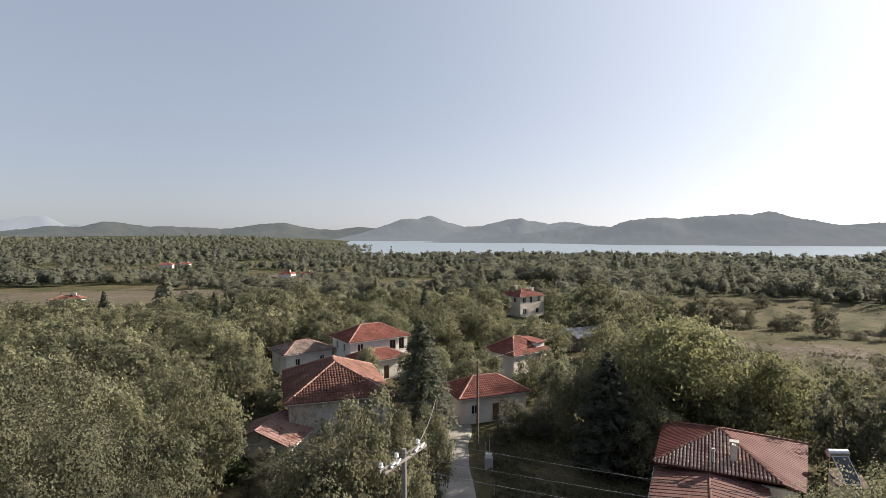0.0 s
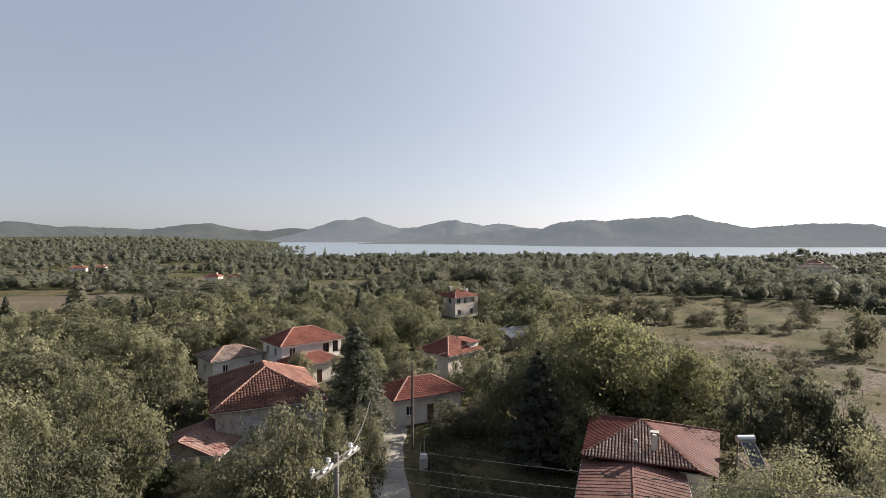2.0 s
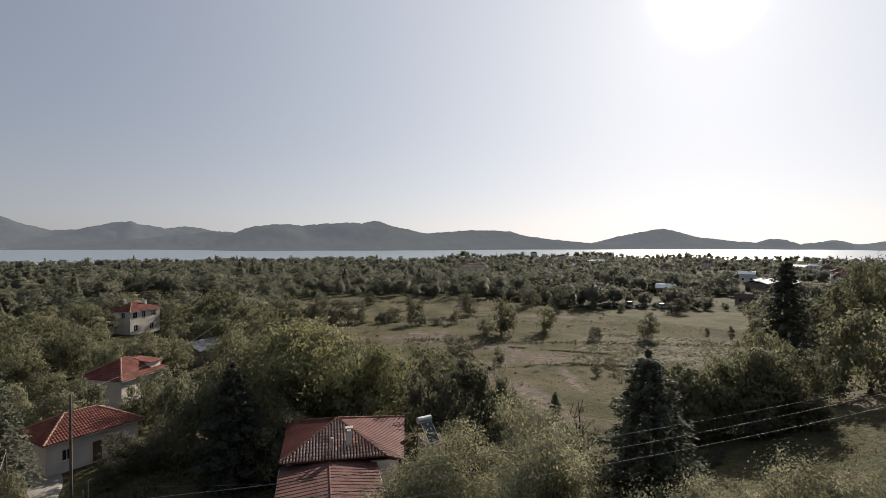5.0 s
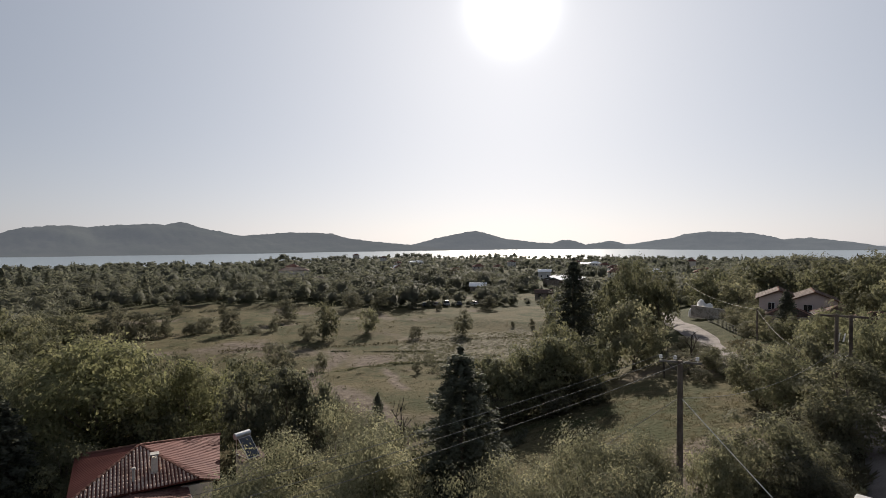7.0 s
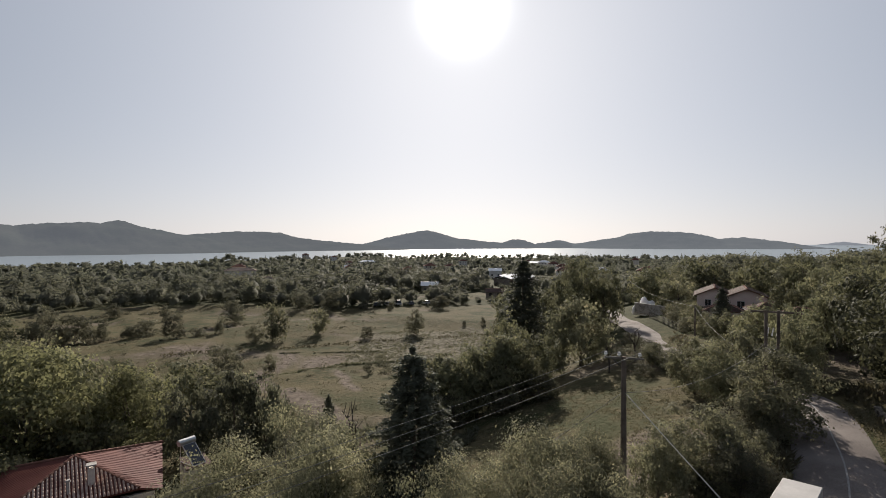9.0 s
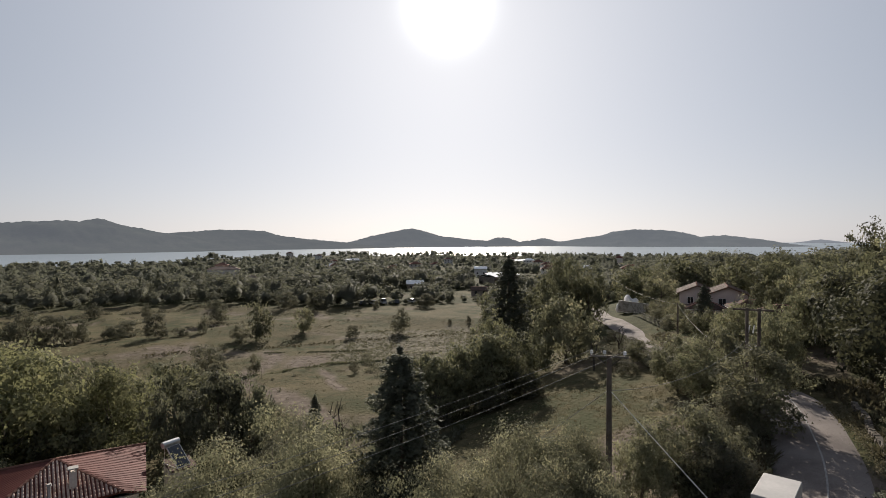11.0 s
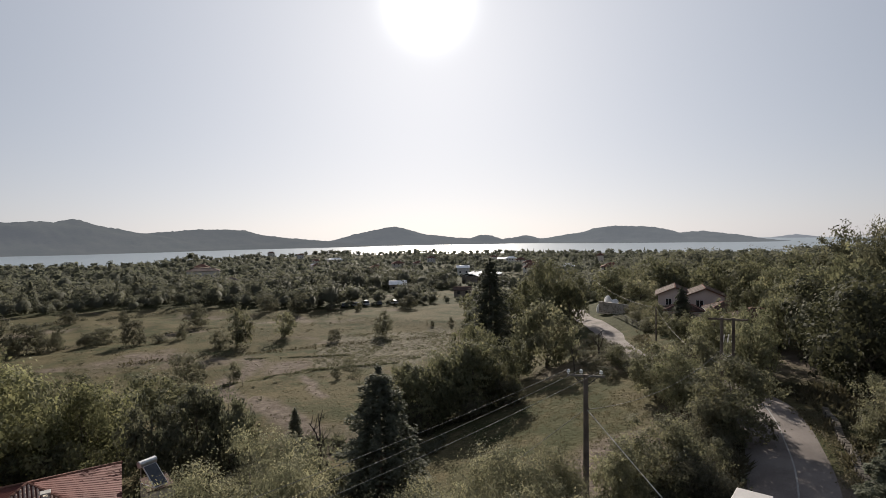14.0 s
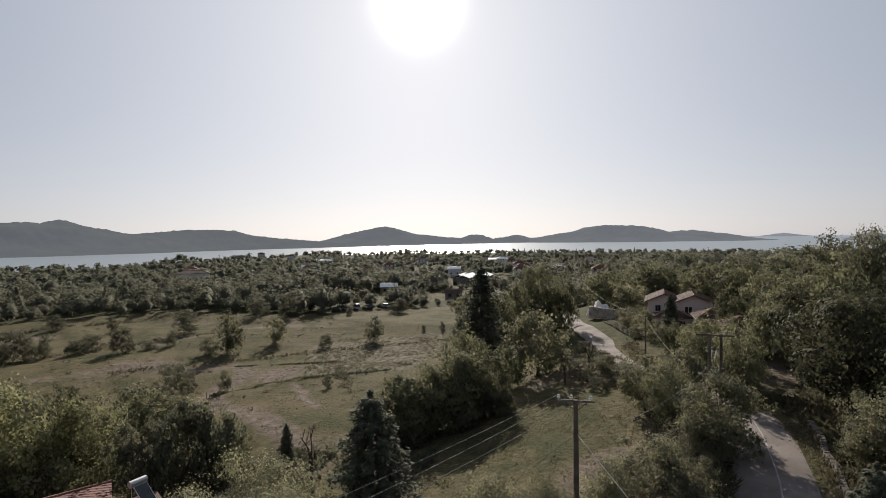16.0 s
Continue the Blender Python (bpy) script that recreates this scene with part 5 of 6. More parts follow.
house("low cream annex under a bright red tile roof", -12.2, 81.6, 36.0, 8.2, 5.2, 3.2, 1.2, "cream", "tile_red", name="annex", holes={"front": [(1.2, 0.9, 0.9, 1.1, "win"), (3.6, 0.1, 0.9, 2.0, "door")], "left": [(1.4, 0.9, 0.9, 1.1, "win")]}, hump=0.036)
house("old white-walled house under a faded brown tile roof", -25.0, 86.0, 39.5, 8.6, 6.6, 3.4, 1.3, "white", "tile_faded", holes={"front": [(1.5, 1.4, 0.8, 1.1, "win"), (5.6, 1.4, 0.8, 1.1, "win")], "left": [(2.0, 1.4, 0.8, 1.1, "win")]})
H3 = house("cream house under a red hipped roof with a dormer", 9.1, 84.4, 40.0, 8.2, 7.2, 3.8, 2.0, "cream", "tile_red", holes={
    "left": [(2.6, 1.3, 0.9, 1.3, "win")], "front": [(1.0, 1.2, 0.9, 1.3, "win"), (3.2, 0.2, 2.4, 2.6, "open"), (5.9, 1.2, 0.9, 1.3, "win")]}, hump=0.036)
bm = bmesh.new()
box_bm(bm, 1.6, 3.4, -2.9, 0.6, 3.7, 5.05, 0.02)
dm = part("dormer", bm, M["white"], H3, "white-walled dormer")
part("dormer_roof", solid_bm([[(1.3, -3.2, 5.06), (3.7, -3.2, 5.06), (3.7, 0.8, 5.3), (1.3, 0.8, 5.3)]], 0.1), M["tile_red"], dm)
bm = bmesh.new()
box_bm(bm, -0.6, 3.9, -4.4, -3.2, 0.75, 0.92, 0.02)
for i in range(16):
    box_bm(bm, -0.55 + i * 0.29, -0.51 + i * 0.29, -4.38, -4.34, 0.92, 1.8)
box_bm(bm, -0.6, 3.9, -4.40, -4.33, 1.8, 1.86)
part("balcony", bm, M["concrete"], H3, "balcony with a thin railing")
house("long low cream house under a bright red tile roof", 3.25, 65.3, 23.0, 9.4, 6.4, 3.2, 1.6, "cream", "tile_red", holes={
    "front": [(1.3, 1.1, 0.9, 1.1, "win"), (4.0, 0.1, 0.9, 2.0, "door"), (6.2, 1.1, 0.9, 1.1, "win")], "left": [(2.0, 1.1, 0.8, 1.0, "win")]}, hump=0.04)
house("pale two-storey house with a red roof among the trees", 18.3, 152.0, 35.0, 9.5, 9.0, 5.7, 1.8, "cream", "tile_red", holes={
    "front": [(0.8, 4.0, 1.3, 1.5, "win"), (3.4, 3.8, 1.0, 2.0, "win"), (6.0, 4.0, 1.4, 1.5, "open"), (1.0, 0.9, 1.2, 1.4, "win"), (5.6, 0.9, 1.2, 1.4, "win")],
    "right": [(1.0, 3.8, 2.0, 1.8, "open"), (4.6, 4.0, 1.2, 1.5, "win"), (1.4, 0.6, 1.6, 1.8, "open")], "left": [(2.0, 4.0, 1.1, 1.4, "win"), (5.0, 4.0, 1.1, 1.4, "win")]}, tw=0.4, tl=0.5, hump=0.06, chimneys=[(-1.5, 1.0, 6.7, 0.7, 1.3), (2.2, -1.5, 6.3, 0.7, 1.2)])
house("small shed with a rusty red sheet-metal roof", -18.2, 51.6, -8.0, 7.2, 6.2, 2.6, 1.4, "stone", "rust_light", "gable_y", name="shed", roof="metal", holes={"front": [(1.6, 0.8, 0.7, 0.8, "brown")]})
house("weathered board barn under a grey corrugated metal roof", 23.8, 103.2, 28.0, 8.2, 6.6, 2.7, 1.1, "wood", "zinc", "gable", name="barn", roof="metal", holes={"front": [(1.5, 0.1, 1.8, 2.0, "open"), (4.6, 0.9, 0.8, 0.8, "brown")]})
RP, RFL, RFR, RBL, RBR, RLOW = (-0.5, 0.1, 6.9), (-4.5, -4.6, 5.4), (3.1, -4.3, 5.4), (-4.9, 4.5, 5.4), (5.5, 5.2, 5.05), (4.5, -4.3, 5.05)
RH = house("two-storey house with a hipped roof of barrel tiles and red sheets", 19.8, 39.8, -27.0, 9.0, 9.0, 4.9, 1.5, "cream", "tile_pale", roof="split", holes={
    "left": [(1.2, 3.4, 1.0, 1.2, "win"), (4.8, 3.4, 1.0, 1.2, "win")], "right": [(1.5, 3.4, 1.0, 1.2, "win")]}, tw=0.23, tl=0.36, hump=0.08, chimneys=[(0.45, -2.9, 5.3, 0.42, 1.6)],
    shape=([[RFL, RFR, RP], [RLOW, RBR, RP, RFR], [RBR, RBL, RP], [RBL, RFL, RP]], [(RFL, RP), (RFR, RP), (RBR, RP), (RBL, RP)]))
bm = bmesh.new()
tube_bm(bm, [(-0.8, -3.5, 5.5), (-0.8, -3.5, 6.5)], 0.09, 10)
tube_bm(bm, [(-0.8, -3.5, 6.5), (-0.8, -3.5, 6.62)], [0.15, 0.12], 10)
part("vent_pipe", bm, M["concrete"], RH, "pale round vent pipe")
rm = pose(19.5, 40.1, 0, 0, 0, -23.7)
ax = rm @ Vector((-0.85, -7.45, 0))
house("lower wing under a ribbed red sheet-metal roof", ax.x, ax.y, -23.7, 7.0, 7.2, 4.84, 0.42, "cream", "rust", "gable_y", name="house_wing", roof="metal", base=gz(19.5, 40.1), holes={"left": [(1.6, 1.4, 1.0, 1.2, "win")]})


# ---- solar water heater on its flat-roofed block ----
SB = thing("outbuilding", pose(26.6, 37.0, gz(26.6, 37.0) - 0.7, 0, 0, -23.7), "narrow flat-roofed concrete block beside the house", "outbuilding")
bm = bmesh.new()
box_bm(bm, -0.9, 0.9, -1.3, 1.3, -1.0, 5.0, 0.03)
part("wall", bm, M["stone"], SB)
bm = bmesh.new()
box_bm(bm, -0.95, 0.95, -1.4, 1.4, 5.0, 5.15, 0.02)
part("flat_roof", bm, M["tile_brown"], SB)
SH = thing("solar_water_heater", pose(26.25, 37.1, gz(26.6, 37.0) + 4.45, 0, 0, -3) @ Matrix.Scale(0.97, 4), "solar water heater with a steel tank on a tilted dark collector", "water heater")
bm = bmesh.new()
tube_bm(bm, [(-0.72, 0.55, 1.55), (-0.68, 0.55, 1.55), (0.68, 0.55, 1.55), (0.72, 0.55, 1.55)], [0.2, 0.27, 0.27, 0.2], 20)
part("tank", bm, M["steel"], SH, "round galvanised tank", smooth=False)
bm = bmesh.new()
box_bm(bm, -0.55, 0.55, -1.0, 1.0, -0.05, 0.05, 0.01)
col = part("collector", bm, M["steel"], SH, "aluminium collector frame", at=pose(0, -0.45, 0.72, 42, 0, 0))
bm = bmesh.new()
box_bm(bm, -0.5, 0.5, -0.95, 0.95, 0.052, 0.062)
part("collector_glass", bm, M["panel"], col, "dark collector glass")
for sx in (-0.5, 0.5):
    bm = bmesh.new()
    tube_bm(bm, [(sx, 0.6, 0.0), (sx, 0.58, 1.3)], 0.025, 6)
    tube_bm(bm, [(sx, 0.6, 0.05), (sx, -1.15, 0.05)], 0.025, 6)
    part("stand_leg", bm, M["steel"], SH)


# ---- houses by the far bend of the road ----
house("pale pink two-storey villa with brown gabled roofs", 104.5, 4.3, -86.0, 6.4, 8.4, 5.6, 1.4, "pink", "tile_brown", "gable_y", base=7.4, holes={
    "front": [(1.2, 3.8, 1.0, 1.2, "win"), (4.2, 3.8, 1.0, 1.2, "win"), (2.5, 0.8, 1.4, 1.4, "win")], "left": [(1.5, 3.8, 0.9, 1.2, "win"), (4.0, 3.8, 0.9, 1.2, "win"), (2.0, 0.8, 1.4, 1.3, "win")]}, tw=0.4, tl=0.5)
house("pale pink villa wing with a brown gabled roof", 102.6, -0.4, -86.0, 6.6, 8.0, 5.5, 1.4, "pink", "tile_brown", "gable_y", base=7.6, holes={
    "front": [(1.4, 3.7, 1.2, 1.2, "win"), (4.4, 3.7, 1.0, 1.2, "win")], "left": [(1.2, 3.7, 0.9, 1.2, "win"), (2.8, 3.7, 0.9, 1.2, "win")]}, tw=0.4, tl=0.5)
house("low porch wing with a brown lean-to roof", 97.8, 2.6, -86.0, 6.4, 4.4, 2.8, 0.9, "pink", "tile_brown", base=8.2, name="porch_wing", holes={"front": [(1.0, 0.9, 1.0, 1.2, "win"), (3.6, 0.2, 1.0, 2.0, "brown")]}, tw=0.4, tl=0.5)
house("garden house under a reddish-brown tile roof", 93.4, -3.8, -80.0, 6.6, 5.4, 2.9, 1.2, "pink", "tile_brown", base=9.0, name="garden_house", holes={"front": [(1.0, 0.9, 1.0, 1.2, "brown"), (3.6, 0.2, 1.0, 2.0, "brown")]}, tw=0.4, tl=0.5)
house("cream cottage under a reddish-brown hipped roof", 79.6, -6.6, -80.0, 7.0, 6.0, 2.9, 1.5, "cream", "tile_brown", base=9.6, name="cottage", holes={"front": [(1.4, 0.9, 0.9, 1.2, "brown"), (3.8, 0.9, 0.9, 1.2, "brown")], "left": [(1.5, 0.9, 0.9, 1.2, "brown")]}, tw=0.4, tl=0.5)


# ---- power poles and wires ----
def pole(label, x, y, top, radius, material, arms=(), name="power_pole", insul=True):
    """A tapered pole; arms: (height below the top, direction in degrees, length, double)."""
    z0 = gz(x, y)
    h = top - z0
    ob = thing(name, pose(x, y, z0), label, "power pole", "poles along the wires")
    bm = bmesh.new()
    tube_bm(bm, [(0, 0, -0.8), (0, 0, h * 0.5), (0, 0, h)], [radius, radius * 0.86, radius * 0.68], 12)
    part("pole", bm, material, ob)
    for drop, az, length, double in arms:
        m = pose(0, 0, h - drop, 0, 0, az)
        for k in ((-1, 1) if double else (1,)):
            bm = bmesh.new()
            box_bm(bm, -length / 2, length / 2, k * radius * 0.9 - 0.035, k * radius * 0.9 + 0.035, -0.05, 0.05, 0.01)
            part("crossarm", bm, M["arm"], ob, "bolted wooden crossarm", at=m)
        for s in (-1, 1):
            bm = bmesh.new()
            tube_bm(bm, [(s * length * 0.3, radius * 0.9, -0.06), (0, radius * 0.9, -0.55)], 0.02, 5)
            part("brace", bm, M["dark_metal"], ob, at=m)
        if insul:
            for ix in (-0.46, -0.12, 0.40):
                bm = bmesh.new()
                yy = radius * 0.9
                tube_bm(bm, [(ix * length, yy, 0.06), (ix * length, yy, 0.14)], 0.015, 6)
                tube_bm(bm, [(ix * length, yy, 0.12), (ix * length, yy, 0.16), (ix * length, yy, 0.20), (ix * length, yy, 0.26), (ix * length, yy, 0.30)], [0.06, 0.095, 0.06, 0.085, 0.045], 10)
                part("insulator", bm, M["porcelain"], ob, "white porcelain insulator", at=m)
    return ob


NP = pole("grey concrete power pole with a double crossarm and insulators", -2.0, 19.9, 13.95, 0.125, M["pole_concrete"], [(0.35, 63, 2.9, True)])
for i, (ix, iz) in enumerate(((-1.1, 0.1), (-0.75, 0.1), (0.55, 0.1), (0.95, 0.1))):
    bm = bmesh.new()
    tube_bm(bm, [(ix, -0.16, -0.02), (ix + 0.26, -0.16, 0.08)], [0.045, 0.035], 10)
    part("fuse_cutout", bm, M["porcelain"], NP, "white porcelain fuse holder", at=pose(0, 0, 13.95 - gz(-2.0, 19.9) - 0.25, 0, 0, 63))
pole("tall dark wooden pole beside the village lane", 2.0, 53.4, 9.3, 0.13, M["wood_pole"], insul=False)
pole("slender wooden pole behind the lane-side bushes", -1.8, 45.0, 8.2, 0.09, M["wood_pole"], insul=False)
pole("wooden power pole with one crossarm in the meadow", 26.7, 4.55, 16.75, 0.17, M["wood_pole"], [(0.1, -79, 1.85, False)])
pole("slender wooden pole at the garden edge", 76.3, 5.2, 14.0, 0.12, M["wood_pole"], insul=False)
HF = thing("transformer_frame", pose(45.9, -2.3, gz(45.9, -2.3), 0, 0, -88), "two-legged wooden pole frame with a crossarm for switchgear", "power pole", "poles along the wires")
hh = 17.25 - gz(45.9, -2.3)
for s in (-0.4, 0.4):
    bm = bmesh.new()
    tube_bm(bm, [(s, 0, -0.8), (s, 0, hh)], [0.15, 0.11], 10)
    part("pole", bm, M["wood_pole"], HF)
bm = bmesh.new()
box_bm(bm, -1.35, 1.35, -0.06, 0.06, hh - 0.2, hh - 0.06, 0.01)
part("crossarm", bm, M["wood_pole"], HF)
bm = bmesh.new()
tube_bm(bm, [(-0.4, 0.1, hh - 3.4), (0.4, 0.1, hh - 2.7)], 0.04, 6)
tube_bm(bm, [(0.4, 0.1, hh - 3.4), (-0.4, 0.1, hh - 2.7)], 0.04, 6)
part("brace", bm, M["grey_plaster"], HF)
for ix in (-0.3, 0.0, 0.3):
    bm = bmesh.new()
    tube_bm(bm, [(ix, 0.1, hh - 1.9), (ix + 0.1, 0.15, hh - 1.3)], [0.05, 0.04], 8)
    part("fuse_cutout", bm, M["porcelain"], HF, "white porcelain fuse holder")


def wire(a, b, sag, r=0.011, label="thin bare power line wire between poles", mat_="wire"):
    a, b = Vector(a), Vector(b)
    n = 28
    pts = [a.lerp(b, i / n) - Vector((0, 0, sag * 4 * (i / n) * (1 - i / n))) for i in range(n + 1)]
    bm = bmesh.new()
    tube_bm(bm, pts, r, 5)
    ob = new("power_wire", to_mesh("power_wire", bm, M[mat_], True))
    return tagged(ob, label, "wire", "power lines")


def arm_point(px, py, top, drop, az, along, up=0.3, off=0.15):
    m = pose(px, py, top - drop, 0, 0, az)
    return m @ Vector((along, off, up))


for k, ix in enumerate((-0.46, -0.12, 0.40)):
    p0 = arm_point(26.7, 4.55, 16.75, 0.1, -79, ix * 1.85)
    p1 = arm_point(-2.0, 19.9, 13.95, 0.35, 63, (0.40, -0.12, -0.46)[k] * 2.9)
    wire(p0, p1, 0.55)
    wire(p1, (-48, 44 - 1.2 * k, 9.4 - 0.5 * k), 0.7)
wire((26.7, 4.5, 15.0), (17.0, -6.0, 8.95), 0.02, 0.016, "pale taut steel stay wire from pole to verge", "porcelain")
wire((26.7, 4.6, 15.0), (13.0, 20.0, 3.2), 0.02, 0.014, "thin stay wire anchoring the pole")
wire((26.7, 4.5, 15.0), (45.9, -1.9, 14.8), 0.9, 0.014)
wire((76.3, 5.2, 13.8), (45.9, -2.2, 13.6), 1.2, 0.02, "thick pale bundled cable hanging between the poles")
wire((76.3, 5.2, 13.8), (128, 23, 13.2), 0.9, 0.02, "thick pale bundled cable hanging between the poles")
wire((-2.0, 19.9, 13.4), (-1.8, 45.0, 8.1), 0.6, 0.022, "thick grey service cable over the lane")
wire((-1.8, 45.0, 8.1), (-8.0, 55.5, 4.8), 0.4, 0.02, "thick grey service cable over the lane")
wire((2.0, 53.4, 9.2), (0.4, 62.0, 3.6), 0.3, 0.02, "thick grey service cable over the lane")
wire((2.0, 53.4, 9.2), (40.0, 122.0, 12.0), 2.5, 0.012)
wire((2.0, 53.4, 9.0), (-6.0, 84.0, 4.5), 0.8, 0.018)
wire((2.9, 49.4, 2.9), (26.0, 36.0, 2.6), 0.3, 0.010, "thin fence wire round the yard")
wire((2.9, 49.4, 1.6), (26.0, 36.0, 1.4), 0.3, 0.010, "thin fence wire round the yard")

MB = thing("meter_post", pose(2.85, 49.4, gz(2.85, 49.4)), "thin steel post with a pale meter cabinet by the lane", "meter post")
bm = bmesh.new()
tube_bm(bm, [(0.1, 0, -0.3), (0.1, 0, 3.1)], 0.04, 8)
part("post", bm, M["steel"], MB)
bm = bmesh.new()
tube_bm(bm, [(-0.15, 0, -0.3), (-0.25, 0, 2.4)], 0.03, 8)
part("post", bm, M["steel"], MB)
bm = bmesh.new()
box_bm(bm, -0.35, 0.4, -0.3, 0.3, 0.0, 1.0, 0.02)
part("plinth", bm, M["concrete"], MB, "concrete plinth")
bm = bmesh.new()
box_bm(bm, -0.28, 0.33, -0.22, 0.2, 1.0, 1.35, 0.02)
part("cabinet", bm, M["frame"], MB, "white metal cabinet")


# ---- bare tree in the meadow ----
def bare_tree(x, y, h, label):
    rs = np.random.RandomState(int(x * 10))
    ob = thing("bare_tree", pose(x, y, gz(x, y) - 0.1), label, "tree", "trees round the village")
    bm = bmesh.new()
    tube_bm(bm, [(0, 0, -0.3), (0.1, 0, h * 0.3), (-0.05, 0.1, h * 0.55)], [h * 0.032, h * 0.027, h * 0.02], 8)
    part("trunk", bm, M["dead_wood"], ob)

    def limb(p, d, length, r, depth):
        bm_ = bmesh.new()
        stack = [(p, d, length, r, depth)]
        while stack:
            p_, d_, l_, r_, k = stack.pop()
            q = p_ + d_ * l_ * 0.5 + Vector((rs.normal() * 0.05, rs.normal() * 0.05, 0)) * l_
            e = q + (d_ + Vector(rs.normal(size=3)) * 0.25).normalized() * l_ * 0.5
            tube_bm(bm_, [p_, q, e], [r_, r_ * 0.75, r_ * 0.45], 5)
            if k:
                for _ in range(3):
                    stack.append((p_.lerp(e, rs.uniform(0.5, 1.0)), (d_ + Vector(rs.normal(size=3)) * 0.55 + Vector((0, 0, 0.2))).normalized(), l_ * rs.uniform(0.45, 0.7), r_ * 0.5, k - 1))
        part("limb", bm_, M["dead_wood"], ob)

    for i in range(3):
        a = i * 2.1 + rs.uniform(0, 0.6)
        limb(Vector((0, 0, h * rs.uniform(0.32, 0.55))), Vector((math.cos(a) * 0.36, math.sin(a) * 0.36, 0.9)).normalized(), h * rs.uniform(0.3, 0.42), h * 0.016, 1)
    return ob


bare_tree(40.4, 32.6, 6.0, "small bare dead tree in the dry meadow")
bare_tree(70.4, 11.6, 4.6, "small leafless tree by the roadside grass")
bare_tree(66.0, 13.8, 4.0, "small leafless tree by the roadside grass")


# ---- light truck on the road ----
def light_truck(x, y, rot):
    z = gz(x, y) + 0.15
    ob = thing("truck", pose(x, y, z, 0, 0, rot) @ Matrix.Diagonal((0.76, 0.78, 0.78, 1)), "small white box truck on the country road", "truck")
    bm = bmesh.new()
    box_bm(bm, -3.4, 0.4, -1.02, 1.02, 0.75, 2.9, 0.04)
    part("cargo_box", bm, M["van_white"], ob, "white box body")
    bm = bmesh.new()
    prof = [(0.45, 0.45), (2.35, 0.45), (2.42, 0.9), (2.2, 1.15), (1.45, 1.35), (0.85, 2.15), (0.45, 2.2)]
    L = [bm.verts.new((px, -0.95 + (0.08 if pz > 1.4 else 0), pz)) for px, pz in prof]
    R = [bm.verts.new((px, 0.95 - (0.08 if pz > 1.4 else 0), pz)) for px, pz in prof]
    bm.faces.new(L)
    bm.faces.new(R[::-1])
    for i in range(len(prof)):
        bm.faces.new((L[i], R[i], R[(i + 1) % len(prof)], L[(i + 1) % len(prof)]))
    bmesh.ops.bevel(bm, geom=list(bm.edges), offset=0.05, segments=2, affect="EDGES")
    cab = part("cab", bm, M["van_white"], ob, "white cab")
    bm = bmesh.new()
    q = [(1.40, 0.80, 1.42), (1.40, -0.80, 1.42), (0.93, -0.76, 2.06), (0.93, 0.76, 2.06)]
    v = [bm.verts.new((p[0] + 0.03, p[1], p[2] + 0.03)) for p in q]
    v2 = [bm.verts.new((p[0] - 0.02, p[1], p[2] - 0.02)) for p in q]
    bm.faces.new(v)
    bm.faces.new(v2[::-1])
    for i in range(4):
        bm.faces.new((v[i], v2[i], v2[(i + 1) % 4], v[(i + 1) % 4]))
    part("windscreen", bm, M["glass"], cab, "dark windscreen")
    for s in (-1, 1):
        bm = bmesh.new()
        box_bm(bm, 0.55, 1.15, s * 0.93 - 0.02, s * 0.93 + 0.02, 1.4, 1.95, 0.01)
        part("side_window", bm, M["glass"], cab)
        bm = bmesh.new()
        box_bm(bm, 1.15, 1.28, s * 1.1 - 0.08, s * 1.1 + 0.08, 1.35, 1.65, 0.03)
        part("mirror", bm, M["dark_metal"], cab)
        bm = bmesh.new()
        box_bm(bm, 2.3, 2.44, s * 0.72 - 0.14, s * 0.72 + 0.14, 0.85, 1.08, 0.03)
        part("headlight", bm, M["steel"], cab)
    bm = bmesh.new()
    box_bm(bm, 2.36, 2.46, -0.5, 0.5, 0.72, 0.98, 0.02)
    part("grille", bm, M["dark_metal"], cab)
    bm = bmesh.new()
    box_bm(bm, 2.3, 2.5, -0.95, 0.95, 0.42, 0.62, 0.04)
    part("bumper", bm, M["dark_metal"], cab)
    bm = bmesh.new()
    box_bm(bm, -3.2, 2.0, -0.5, 0.5, 0.42, 0.74)
    part("chassis", bm, M["dark_metal"], ob)
    for wx in (1.75, -2.1):
        for s in (-1, 1):
            bm = bmesh.new()
            tube_bm(bm, [(wx, s * 0.72, 0.36), (wx, s * 0.78, 0.36), (wx, s * 0.92, 0.36), (wx, s * 0.96, 0.36)], [0.32, 0.36, 0.36, 0.32], 20)
            wh = part("wheel", bm, M["rubber"], ob)
            bm = bmesh.new()
            tube_bm(bm, [(wx, s * 0.965, 0.36), (wx, s * 0.975, 0.36)], [0.21, 0.19], 16)
            part("rim", bm, M["steel"], wh)
    return ob


light_truck(27.0, -2.42, 167)


